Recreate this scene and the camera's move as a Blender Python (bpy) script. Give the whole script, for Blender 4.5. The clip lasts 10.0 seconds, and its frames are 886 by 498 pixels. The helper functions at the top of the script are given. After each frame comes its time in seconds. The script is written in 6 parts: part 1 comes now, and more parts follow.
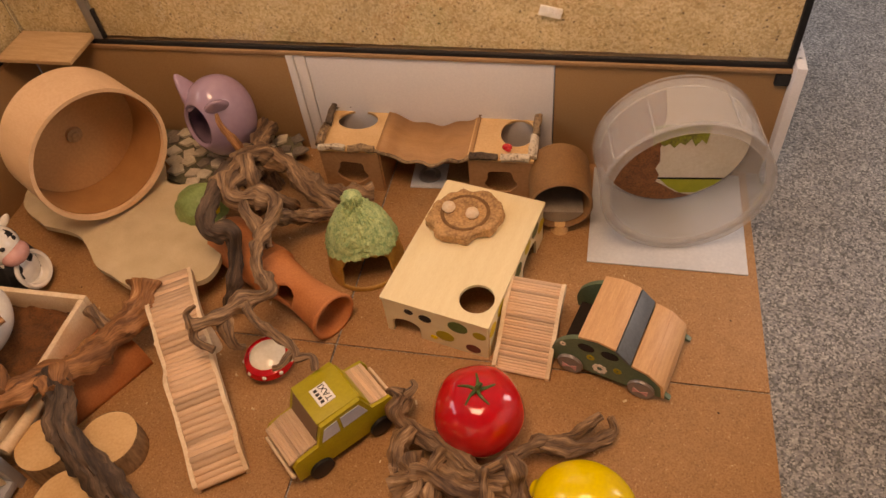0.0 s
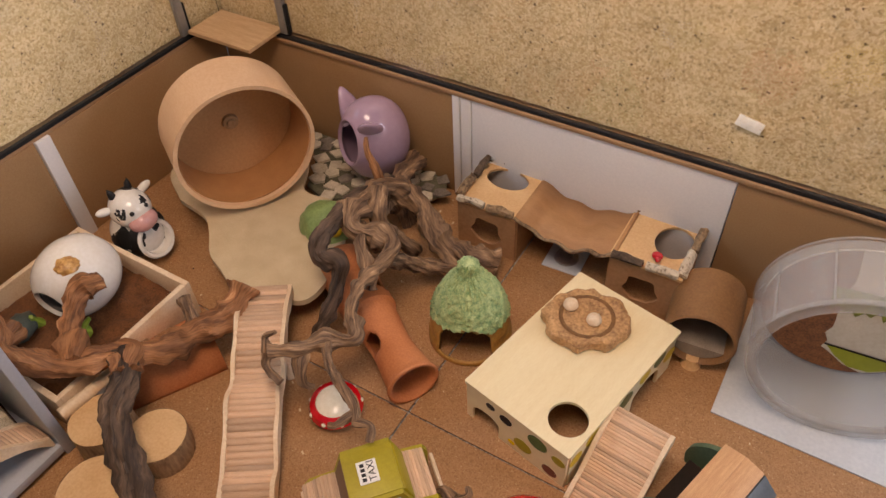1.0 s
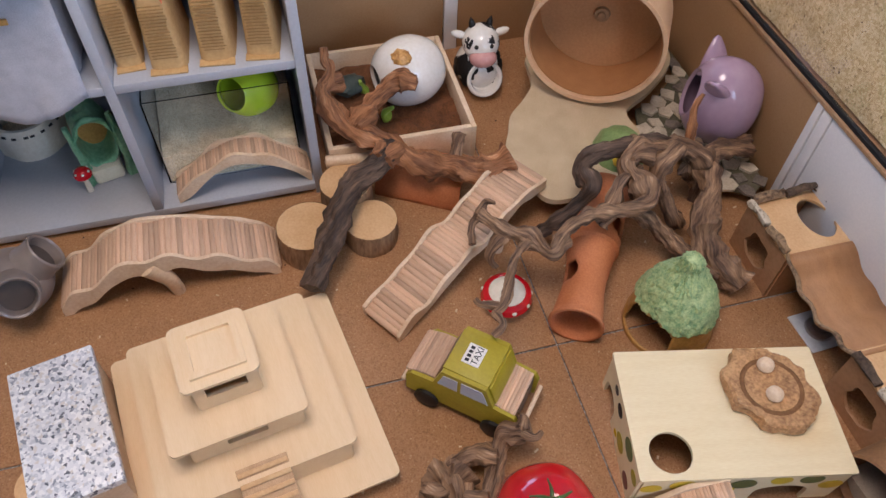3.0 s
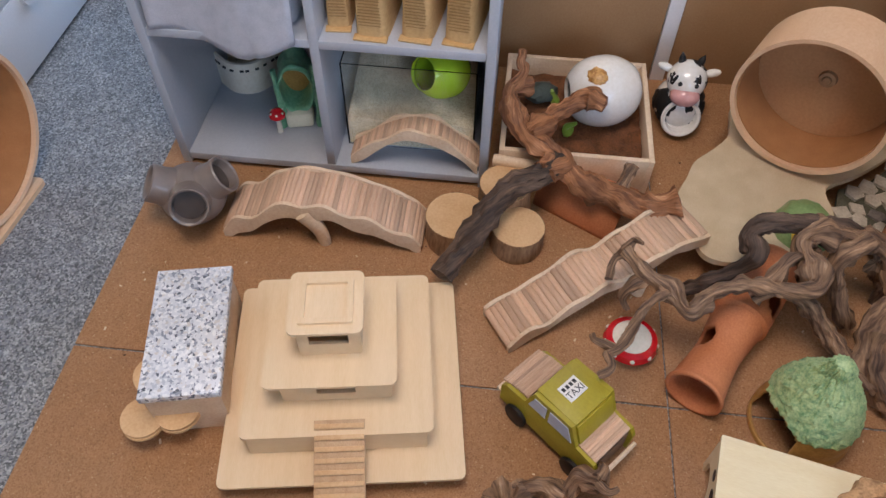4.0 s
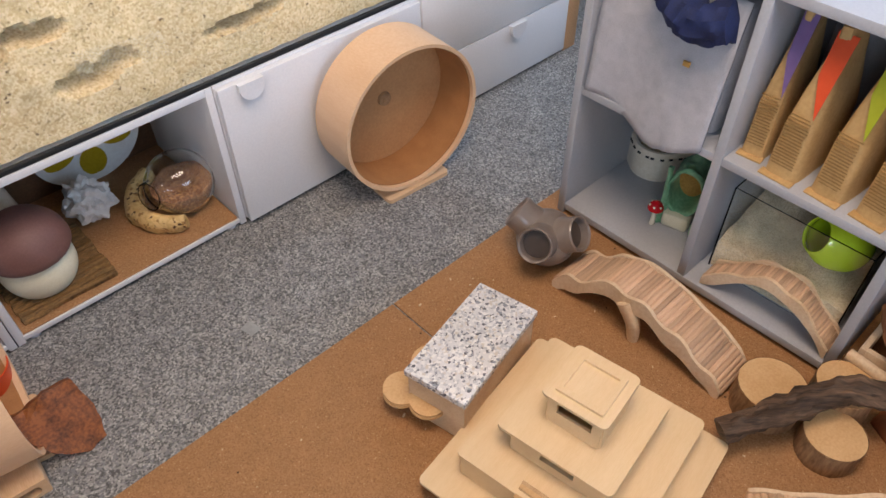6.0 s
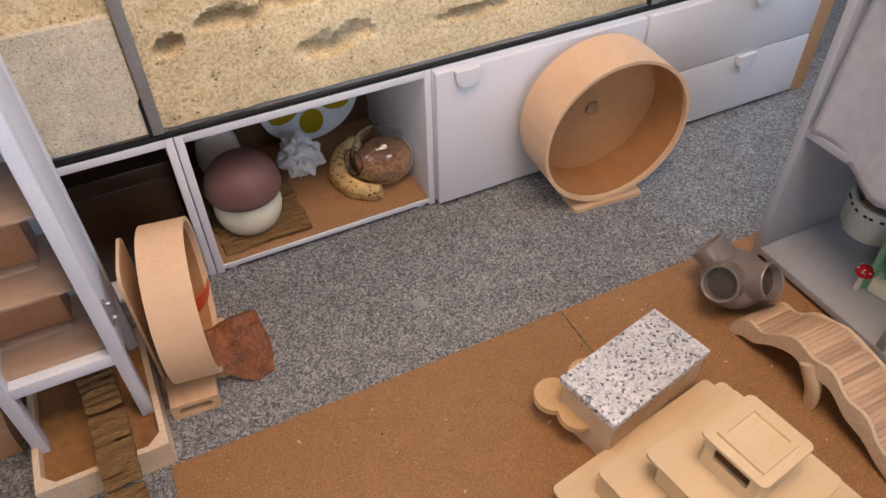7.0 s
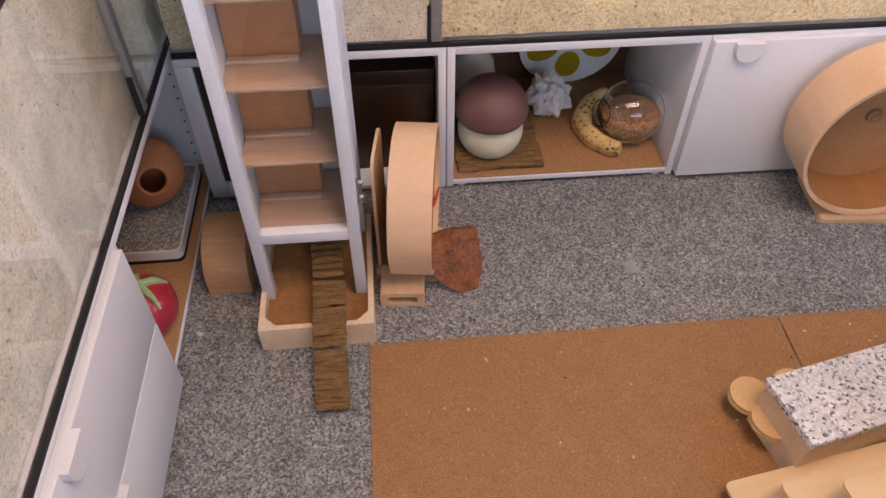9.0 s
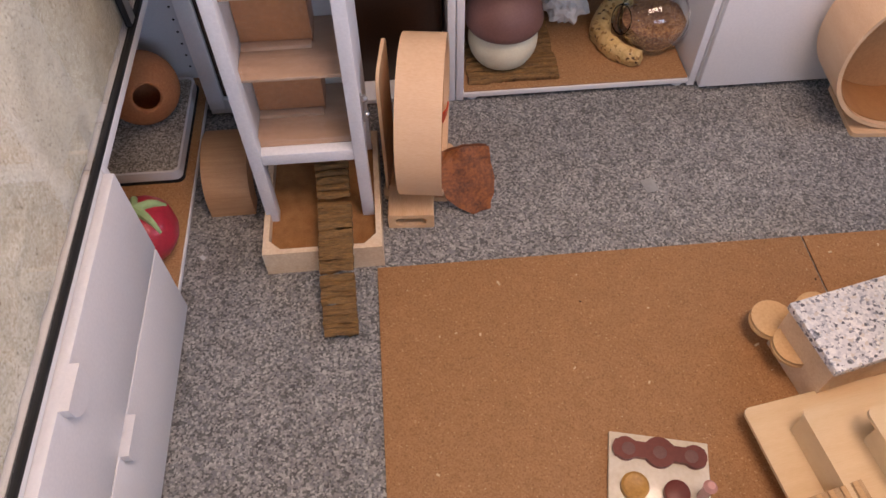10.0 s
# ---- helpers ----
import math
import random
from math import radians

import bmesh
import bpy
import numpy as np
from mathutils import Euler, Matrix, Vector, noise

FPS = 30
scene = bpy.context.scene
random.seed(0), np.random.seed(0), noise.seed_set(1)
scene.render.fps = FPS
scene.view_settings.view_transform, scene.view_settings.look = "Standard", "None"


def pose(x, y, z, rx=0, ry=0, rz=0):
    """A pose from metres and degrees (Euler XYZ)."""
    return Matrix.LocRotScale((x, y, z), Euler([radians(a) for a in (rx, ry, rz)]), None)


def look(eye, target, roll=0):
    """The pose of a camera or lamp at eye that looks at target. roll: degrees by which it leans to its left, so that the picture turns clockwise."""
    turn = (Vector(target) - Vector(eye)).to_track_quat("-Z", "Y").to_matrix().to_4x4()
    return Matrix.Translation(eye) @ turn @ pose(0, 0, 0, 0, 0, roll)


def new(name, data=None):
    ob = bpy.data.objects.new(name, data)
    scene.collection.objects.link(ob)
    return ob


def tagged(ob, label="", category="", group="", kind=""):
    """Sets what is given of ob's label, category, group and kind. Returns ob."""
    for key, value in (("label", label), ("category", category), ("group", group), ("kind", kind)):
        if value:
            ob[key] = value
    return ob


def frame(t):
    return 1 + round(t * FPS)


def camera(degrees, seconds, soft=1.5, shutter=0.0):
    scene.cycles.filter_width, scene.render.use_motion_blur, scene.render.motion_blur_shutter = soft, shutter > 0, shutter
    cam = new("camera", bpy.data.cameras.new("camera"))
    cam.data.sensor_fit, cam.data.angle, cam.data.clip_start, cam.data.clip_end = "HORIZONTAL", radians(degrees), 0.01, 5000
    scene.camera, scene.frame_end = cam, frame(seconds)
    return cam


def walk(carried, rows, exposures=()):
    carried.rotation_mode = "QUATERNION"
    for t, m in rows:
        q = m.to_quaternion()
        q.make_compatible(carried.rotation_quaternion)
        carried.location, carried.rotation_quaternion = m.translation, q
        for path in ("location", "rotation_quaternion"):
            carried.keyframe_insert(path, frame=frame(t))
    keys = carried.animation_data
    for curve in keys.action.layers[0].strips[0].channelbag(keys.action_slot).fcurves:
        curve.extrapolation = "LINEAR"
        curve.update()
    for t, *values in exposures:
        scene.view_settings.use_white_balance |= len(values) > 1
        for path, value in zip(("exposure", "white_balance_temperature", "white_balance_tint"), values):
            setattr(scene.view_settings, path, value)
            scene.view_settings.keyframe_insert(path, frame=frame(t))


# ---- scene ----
cam = camera(62.2, 10.0)
PATH = [
    (0, (-0.364, 0.34, 1.248), (-0.735, 1.611, -0.25), -7.4),
    (0.2, (-0.371, 0.386, 1.247), (-0.826, 1.654, -0.233), -7.1),
    (0.5, (-0.38, 0.444, 1.244), (-0.949, 1.686, -0.217), -5.8),
    (1, (-0.362, 0.523, 1.213), (-1.125, 1.699, -0.214), -2.9),
    (1.5, (-0.315, 0.603, 1.234), (-1.219, 1.644, -0.214), 0.5),
    (2, (-0.289, 0.657, 1.249), (-1.299, 1.47, -0.274), 1.5),
    (2.5, (-0.22, 0.652, 1.224), (-1.338, 1.225, -0.332), 1.5),
    (2.7, (-0.206, 0.658, 1.23), (-1.351, 1.142, -0.336), 1.9),
    (3.8, (-0.205, 0.781, 1.215), (-1.439, 0.752, -0.359), 1.1),
    (4, (-0.202, 0.77, 1.217), (-1.436, 0.643, -0.352), 0.8),
    (4.5, (-0.175, 0.743, 1.212), (-1.4, 0.384, -0.328), 0.4),
    (5, (-0.198, 0.781, 1.234), (-1.376, 0.165, -0.261), -0.4),
    (5.5, (-0.21, 0.836, 1.243), (-1.307, 0.007, -0.209), 0.1),
    (6.8, (-0.186, 0.856, 1.223), (-0.856, -0.413, -0.17), -1.7),
    (7, (-0.168, 0.852, 1.226), (-0.774, -0.448, -0.168), -1.3),
    (7.5, (-0.132, 0.856, 1.216), (-0.576, -0.508, -0.178), -0.9),
    (8, (-0.106, 0.863, 1.218), (-0.408, -0.536, -0.179), -0.3),
    (8.5, (-0.082, 0.874, 1.222), (-0.273, -0.528, -0.191), 0.3),
    (9, (-0.069, 0.87, 1.213), (-0.192, -0.482, -0.255), 0.2),
    (9.5, (-0.065, 0.841, 1.198), (-0.164, -0.42, -0.351), -0.3),
    (10, (-0.069, 0.815, 1.178), (-0.154, -0.353, -0.444), -0.9),
]
WALK = [(t, look(eye, target, roll)) for t, eye, target, roll in PATH]
walk(cam, WALK, ((0, -0.16, 10700, 38), (0.5, -0.1, 8300, 31), (1, -0.07, 7250, 28), (2, 0.04, 6200, 27), (4.5, -0.04, 5700, 19), (5.5, 0.05, 6400, 20), (7.0, -0.1, 7000, 27), (10, -0.13, 7150, 35)))

# ---- world, lights ----
world = bpy.data.worlds.new("world")
scene.world = world
world.use_nodes = True
wn = world.node_tree
sky = wn.nodes.new("ShaderNodeTexSky")
sky.sky_type, sky.sun_disc = "NISHITA", False
sky.sun_elevation, sky.sun_rotation = radians(40), radians(60)
wn.nodes["Background"].inputs[1].default_value = 0.12
wn.links.new(sky.outputs[0], wn.nodes["Background"].inputs[0])


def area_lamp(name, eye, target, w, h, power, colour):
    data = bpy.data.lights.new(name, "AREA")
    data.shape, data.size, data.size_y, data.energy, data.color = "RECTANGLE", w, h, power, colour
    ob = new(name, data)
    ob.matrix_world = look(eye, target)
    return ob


area_lamp("window_light", (2.42, 2.3, 1.65), (-1.6, 1.1, 0.3), 1.5, 1.3, 46, (0.62, 0.82, 1.0))
area_lamp("window_light", (-1.1, 3.56, 1.7), (-0.1, 0.0, 0.5), 1.9, 1.1, 50, (0.44, 0.7, 1.0))
area_lamp("window_light", (-3.02, 0.3, 1.75), (0.2, 0.3, 0.3), 1.9, 1.1, 34, (0.46, 0.72, 1.0))
# warm fill from above, added without a visible source
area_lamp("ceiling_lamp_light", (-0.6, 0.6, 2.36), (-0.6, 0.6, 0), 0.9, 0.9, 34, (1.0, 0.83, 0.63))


# ---- materials ----
def srgb(h):
    v = [int(h[i:i + 2], 16) / 255 for i in (0, 2, 4)]
    return tuple(c / 12.92 if c < 0.04045 else ((c + 0.055) / 1.055) ** 2.4 for c in v)


def mat(name, c1, c2=None, scale=30, fine=250, rough=0.5, bump=0.1, stretch=(1, 1, 1), mix=0.5, metal=0.0, coat=0.0, edge=(0.35, 0.65), spec=0.5, vary=0.0):
    """Two colours in noise at two scales, with fine relief; stretch draws the noise out into grain."""
    m = bpy.data.materials.new(name)
    m.use_nodes = True
    t = m.node_tree
    n, l = t.nodes, t.links
    p = n["Principled BSDF"]
    c1 = srgb(c1) if isinstance(c1, str) else c1
    c2 = tuple(v * 0.75 for v in c1) if c2 is None else (srgb(c2) if isinstance(c2, str) else c2)
    tc, mp = n.new("ShaderNodeTexCoord"), n.new("ShaderNodeMapping")
    mp.inputs["Scale"].default_value = stretch
    l.new(tc.outputs["Object"], mp.inputs[0])
    info, add = n.new("ShaderNodeObjectInfo"), n.new("ShaderNodeVectorMath")
    mul = n.new("ShaderNodeMath")
    mul.operation, mul.inputs[1].default_value = "MULTIPLY", 7.0
    l.new(info.outputs["Random"], mul.inputs[0])
    l.new(mp.outputs[0], add.inputs[0])
    l.new(mul.outputs[0], add.inputs[1])
    big, small = n.new("ShaderNodeTexNoise"), n.new("ShaderNodeTexNoise")
    for node, s in ((big, scale), (small, fine)):
        node.inputs["Scale"].default_value, node.inputs["Detail"].default_value = s, 4
        l.new(add.outputs[0], node.inputs["Vector"])
    blend = n.new("ShaderNodeMix")
    blend.data_type, blend.inputs["Factor"].default_value = "FLOAT", mix
    l.new(big.outputs[0], blend.inputs["A"])
    l.new(small.outputs[0], blend.inputs["B"])
    ramp = n.new("ShaderNodeValToRGB")
    ramp.color_ramp.elements[0].position, ramp.color_ramp.elements[1].position = edge
    ramp.color_ramp.elements[0].color, ramp.color_ramp.elements[1].color = (*c2, 1), (*c1, 1)
    l.new(blend.outputs["Result"], ramp.inputs[0])
    tone = ramp.outputs[0]
    if vary:
        mr, sc = n.new("ShaderNodeMapRange"), n.new("ShaderNodeVectorMath")
        mr.inputs[3].default_value, mr.inputs[4].default_value, sc.operation = 1 - vary, 1 + vary * 0.6, "SCALE"
        l.new(info.outputs["Random"], mr.inputs[0])
        l.new(tone, sc.inputs[0])
        l.new(mr.outputs[0], sc.inputs["Scale"])
        tone = sc.outputs[0]
    l.new(tone, p.inputs["Base Color"])
    p.inputs["Roughness"].default_value, p.inputs["Metallic"].default_value = rough, metal
    p.inputs["Coat Weight"].default_value, p.inputs["Coat Roughness"].default_value = coat, 0.12
    p.inputs["Specular IOR Level"].default_value = spec
    if bump:
        b = n.new("ShaderNodeBump")
        b.inputs["Strength"].default_value, b.inputs["Distance"].default_value = bump, 0.002
        l.new(blend.outputs["Result"], b.inputs["Height"])
        l.new(b.outputs[0], p.inputs["Normal"])
    return m


def speckle(name, base, dots, scale, rough=0.8, bump=0.3, calm=0.16):
    """Many small flecks of several colours, cell by cell."""
    m = bpy.data.materials.new(name)
    m.use_nodes = True
    t = m.node_tree
    n, l = t.nodes, t.links
    p = n["Principled BSDF"]
    tc, v, ns = n.new("ShaderNodeTexCoord"), n.new("ShaderNodeTexVoronoi"), n.new("ShaderNodeTexNoise")
    warp, wadd = n.new("ShaderNodeTexNoise"), n.new("ShaderNodeVectorMath")
    warp.inputs["Scale"].default_value = scale * 0.8
    wmul = n.new("ShaderNodeVectorMath")
    wmul.operation, wmul.inputs["Scale"].default_value = "SCALE", 1.6 / scale
    l.new(tc.outputs["Object"], warp.inputs["Vector"])
    l.new(warp.outputs["Color"], wmul.inputs[0])
    l.new(tc.outputs["Object"], wadd.inputs[0])
    l.new(wmul.outputs[0], wadd.inputs[1])
    v.inputs["Scale"].default_value = scale
    l.new(wadd.outputs[0], v.inputs["Vector"])
    sep = n.new("ShaderNodeSeparateColor")
    l.new(v.outputs["Color"], sep.inputs[0])
    ramp = n.new("ShaderNodeValToRGB")
    ramp.color_ramp.interpolation = "CONSTANT"
    cols = [(0.0, base)] + dots
    for i, (pos, c) in enumerate(cols):
        e = ramp.color_ramp.elements[i] if i < 2 else ramp.color_ramp.elements.new(pos)
        e.position, e.color = pos, (*srgb(c), 1)
    l.new(sep.outputs[0], ramp.inputs[0])
    ns.inputs["Scale"].default_value, ns.inputs["Detail"].default_value = scale * 0.06, 5
    l.new(tc.outputs["Object"], ns.inputs["Vector"])
    mr = n.new("ShaderNodeMapRange")
    mr.inputs[1].default_value, mr.inputs[2].default_value, mr.inputs[3].default_value, mr.inputs[4].default_value = 0.3, 0.7, 1 - calm, 1 + calm * 0.7
    l.new(ns.outputs[0], mr.inputs[0])
    mx = n.new("ShaderNodeVectorMath")
    mx.operation = "SCALE"
    l.new(ramp.outputs[0], mx.inputs[0])
    l.new(mr.outputs[0], mx.inputs["Scale"])
    l.new(mx.outputs[0], p.inputs["Base Color"])
    p.inputs["Roughness"].default_value = rough
    if bump:
        b = n.new("ShaderNodeBump")
        b.inputs["Strength"].default_value, b.inputs["Distance"].default_value = bump, 0.002
        l.new(sep.outputs[1], b.inputs["Height"])
        l.new(b.outputs[0], p.inputs["Normal"])
    return m


def driftwood(name, ridge, groove, tip, rough=0.72):
    """Weathered wood: streaks run along the limb, by the limb's own coordinates."""
    m = bpy.data.materials.new(name)
    m.use_nodes = True
    t = m.node_tree
    n, l = t.nodes, t.links
    p = n["Principled BSDF"]
    ua, ub = n.new("ShaderNodeUVMap"), n.new("ShaderNodeUVMap")
    ua.uv_map, ub.uv_map = "around", "along"
    sa, sb, comb = n.new("ShaderNodeSeparateXYZ"), n.new("ShaderNodeSeparateXYZ"), n.new("ShaderNodeCombineXYZ")
    l.new(ua.outputs[0], sa.inputs[0])
    l.new(ub.outputs[0], sb.inputs[0])
    l.new(sa.outputs[0], comb.inputs[0])
    l.new(sa.outputs[1], comb.inputs[1])
    l.new(sb.outputs[0], comb.inputs[2])
    streak, blotch, grain = n.new("ShaderNodeTexNoise"), n.new("ShaderNodeTexNoise"), n.new("ShaderNodeTexNoise")
    for node, s, d in ((streak, 1.7, 6), (blotch, 0.8, 4), (grain, 6.0, 6)):
        node.inputs["Scale"].default_value, node.inputs["Detail"].default_value = s, d
        l.new(comb.outputs[0], node.inputs["Vector"])
    mx = n.new("ShaderNodeMix")
    mx.data_type, mx.inputs["Factor"].default_value = "FLOAT", 0.4
    l.new(streak.outputs[0], mx.inputs["A"])
    l.new(grain.outputs[0], mx.inputs["B"])
    r1, r2 = n.new("ShaderNodeValToRGB"), n.new("ShaderNodeValToRGB")
    r1.color_ramp.elements[0].position, r1.color_ramp.elements[1].position = 0.38, 0.6
    r1.color_ramp.elements[0].color, r1.color_ramp.elements[1].color = (*srgb(groove), 1), (*srgb(ridge), 1)
    e = r1.color_ramp.elements.new(0.7)
    e.color = (*srgb(tip), 1)
    l.new(mx.outputs["Result"], r1.inputs[0])
    r2.color_ramp.elements[0].position, r2.color_ramp.elements[1].position = 0.3, 0.65
    r2.color_ramp.elements[0].color, r2.color_ramp.elements[1].color = (0.42, 0.36, 0.33, 1), (1.15, 1.1, 1.02, 1)
    l.new(blotch.outputs[0], r2.inputs[0])
    mul = n.new("ShaderNodeMix")
    mul.data_type, mul.blend_type, mul.inputs["Factor"].default_value = "RGBA", "MULTIPLY", 1.0
    l.new(r1.outputs[0], mul.inputs["A"])
    l.new(r2.outputs[0], mul.inputs["B"])
    l.new(mul.outputs["Result"], p.inputs["Base Color"])
    p.inputs["Roughness"].default_value = rough
    b = n.new("ShaderNodeBump")
    b.inputs["Strength"].default_value, b.inputs["Distance"].default_value = 0.55, 0.003
    l.new(mx.outputs["Result"], b.inputs["Height"])
    l.new(b.outputs[0], p.inputs["Normal"])
    return m


def glass(name, tint=(1, 1, 1), rough=0.02, ior=1.45):
    m = bpy.data.materials.new(name)
    m.use_nodes = True
    p = m.node_tree.nodes["Principled BSDF"]
    p.inputs["Base Color"].default_value = (*tint, 1)
    p.inputs["Roughness"].default_value, p.inputs["IOR"].default_value, p.inputs["Transmission Weight"].default_value = rough, ior, 1.0
    return m


M_STONE = speckle("grey_granite", "7a7c7e", [(0.2, "8d8c89"), (0.42, "656664"), (0.62, "9f9e9b"), (0.8, "525252"), (0.92, "b2b1ad")], 265, 0.42, 0.05)
M_BOARD = speckle("hardboard", "a77b51", [(0.3, "a07449"), (0.55, "ae8259"), (0.88, "946a42"), (0.985, "bf9a72")], 430, 0.65, 0.1, calm=0.06)
M_PANEL = mat("brown_panel", "a5825c", "98754f", 4, 300, 0.6, 0.03)
M_WHITE = mat("white_laminate", "e4e3e3", "dadadb", 3, 200, 0.38, 0.02)
M_WHITEPAINT = mat("white_paint", "e2e3e6", "d2d4d8", 12, 200, 0.5, 0.08)
M_GREY = mat("grey_laminate", "b3b7be", "a9adb4", 3, 200, 0.42, 0.02)
M_BIRCH = mat("birch_plywood", "e9cea6", "e2c599", 9, 80, 0.5, 0.05, (1, 8, 8))
M_BIRCH2 = mat("poplar_plywood", "e0be98", "cfa77e", 7, 70, 0.5, 0.05, (8, 1, 8))
M_WHEEL = mat("wheel_wood", "e8c49e", "dcb28a", 6, 120, 0.45, 0.04, (1, 1, 6))
M_WHEELBACK = mat("wheel_back_wood", "cc9c6c", "bb8a5b", 8, 160, 0.55, 0.05)
M_CORK = mat("cork_lining", "b98553", "a47043", 25, 420, 0.7, 0.12, edge=(0.3, 0.7))
M_STICK = mat("willow_stick", "e0c0a2", "c09a7a", 30, 200, 0.6, 0.12, (9, 1, 9), edge=(0.25, 0.75), vary=0.3)
M_EDGE = mat("pale_edge_wood", "ead4b6", "d6b894", 20, 200, 0.55, 0.08)
M_PLY = mat("thin_plywood", "cfae86", "b9946a", 10, 90, 0.55, 0.06, (1, 8, 8))
M_CEDAR = mat("striped_cedar", "deb183", "bd8a5e", 14, 120, 0.5, 0.08, (14, 1, 14), edge=(0.3, 0.7))
M_BARK = driftwood("driftwood", "a58668", "533d2e", "d0b496")
M_BARKRED = driftwood("driftwood_reddish", "b27e55", "6f4729", "d0a67c")
M_BARKDARK = driftwood("driftwood_dark", "6a5647", "33281f", "8a725e")
M_ROUGHBARK = mat("rough_bark", "ae8a64", "705237", 40, 160, 0.85, 1.0, (1, 1, 0.25), 0.5, edge=(0.3, 0.65))
M_CUT = mat("cut_wood_face", "ddb988", "cda271", 18, 200, 0.6, 0.08)
M_TERRA = mat("terracotta", "cc8252", "b56a3e", 12, 260, 0.75, 0.15)
M_SUBST = speckle("hemp_bedding", "cbb48c", [(0.3, "bfa77d"), (0.55, "d4bf99"), (0.8, "b69b70"), (0.955, "9f8862"), (0.99, "705c42")], 230, 0.9, 0.5, calm=0.1)
M_SUBPALE = speckle("pale_bedding", "c9bfa9", [(0.3, "c0b59e"), (0.6, "d2c9b6"), (0.9, "b0a48c"), (0.985, "8d7f68")], 330, 0.9, 0.5)
# dark brown that holds the burrows' shade as colour
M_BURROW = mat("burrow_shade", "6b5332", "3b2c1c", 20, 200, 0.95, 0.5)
M_BLACK = mat("black_seal", "141415", "0b0b0c", 20, 300, 0.75, 0.1)
M_ALU = mat("grey_profile", "9a9a97", "8a8a88", 10, 100, 0.4, 0.02, metal=0.3)
M_SANDCOAT = mat("sand_coated_board", "d9c8a8", "bfa985", 22, 420, 0.9, 0.7, edge=(0.3, 0.7))
M_SAND = speckle("quartz_sand", "c5b292", [(0.4, "d3c3a6"), (0.8, "a8957a")], 700, 0.95, 0.25)
M_SOIL = mat("brown_soil", "80522f", "55341c", 40, 250, 0.95, 1.0)
M_PURPLE = mat("mauve_glaze", "b096aa", "a58aa0", 5, 60, 0.16, 0.01, coat=0.6)
M_LIME = mat("lime_glaze", "b4cf2c", "a6c120", 5, 60, 0.15, 0.01, coat=0.6)
M_TAUPE = mat("taupe_glaze", "85786f", "786c64", 5, 60, 0.3, 0.01, coat=0.25)
M_REDGLAZE = mat("red_glaze", "d2161f", "b80f18", 8, 60, 0.12, 0.01, coat=0.7)
M_YELLOWGLAZE = mat("yellow_glaze", "f0d21a", "e3c011", 14, 160, 0.22, 0.12, coat=0.5)
M_LEAFGREEN = mat("green_glaze", "4a6b33", "38552a", 20, 120, 0.3, 0.05)
M_MOSS = mat("moss_glaze", "bccb8e", "6d9562", 75, 260, 0.55, 0.9, edge=(0.35, 0.62))
M_OCHRE = mat("ochre_ceramic", "c99a52", "a87a3a", 22, 200, 0.45, 0.2)
M_CREAM = mat("cream_glaze", "ece5d4", "ddd3bd", 12, 150, 0.25, 0.03, coat=0.4)
M_EGGWHITE = mat("white_glaze", "eeebe4", "e2ddd2", 9, 120, 0.18, 0.02, coat=0.5)
M_BROWNCAP = mat("brown_clay", "7d5850", "6f4c45", 12, 200, 0.55, 0.05)
M_PALECLAY = mat("pale_clay", "e8e2c8", "dcd4b6", 8, 200, 0.5, 0.04)
M_OLIVE = mat("olive_paint", "ab9b22", "9c8c1a", 14, 200, 0.45, 0.05)
M_GREENPAINT = mat("dark_green_paint", "5c7158", "4a5f48", 14, 200, 0.45, 0.06)
M_INK = mat("black_ink", "1a1817", "111010", 30, 200, 0.5, 0.02)
# near-black brown: shade painted inside hollows; also dark print, paint and seed husks
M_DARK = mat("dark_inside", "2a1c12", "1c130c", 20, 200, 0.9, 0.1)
M_PINK = mat("pink_glaze", "d9a7a0", "cc958f", 10, 100, 0.25, 0.02)
M_SKYGREY = mat("pale_blue_paint", "b8bcc6", "a9aeba", 12, 100, 0.5, 0.03)
M_STEEL = mat("steel", "b9bbbd", "a3a5a8", 10, 200, 0.3, 0.02, metal=0.9)
M_CARD = mat("pale_card", "ccd0d2", "bcc1c5", 8, 160, 0.6, 0.04)
M_KRAFT = mat("kraft_paper", "cdaa74", "b8935d", 12, 140, 0.7, 0.3)
M_FELT = mat("grey_felt", "b9bac0", "a5a6ad", 40, 500, 0.95, 0.4)
M_NAVY = mat("navy_cloth", "1c2c5c", "141f44", 20, 300, 0.8, 0.3)
M_ORANGEINK = mat("orange_print", "e2562a", "d64a20", 10, 60, 0.4, 0.02)
M_LIMEINK = mat("lime_print", "aab22a", "9aa31f", 10, 60, 0.4, 0.02)
M_MAGENTA = mat("magenta_print", "a52c86", "962277", 10, 60, 0.4, 0.02)
M_VIOLET = mat("violet_print", "7d6296", "6f5688", 10, 60, 0.4, 0.02)
M_GRANITETOP = speckle("white_granite", "dfe0e2", [(0.4, "efefee"), (0.62, "c6c9ce"), (0.76, "d6d0c8"), (0.84, "959aa3"), (0.94, "62666e")], 215, 0.35, 0.08)
M_BARKMAT = mat("bark_strip", "9a7443", "3a2917", 45, 160, 0.85, 0.9, (1, 7, 1), edge=(0.3, 0.65))
M_AMBER = mat("orange_rock", "9a5a2c", "5f3318", 26, 140, 0.6, 0.5, edge=(0.38, 0.6))
M_PAPER = mat("crumpled_paper", "eeebe6", "dcd8d1", 30, 120, 0.8, 0.3)
M_GRAIN = speckle("seed_mix", "7d553a", [(0.3, "98704e"), (0.6, "6b4630"), (0.85, "b48b60")], 300, 0.8, 0.8)
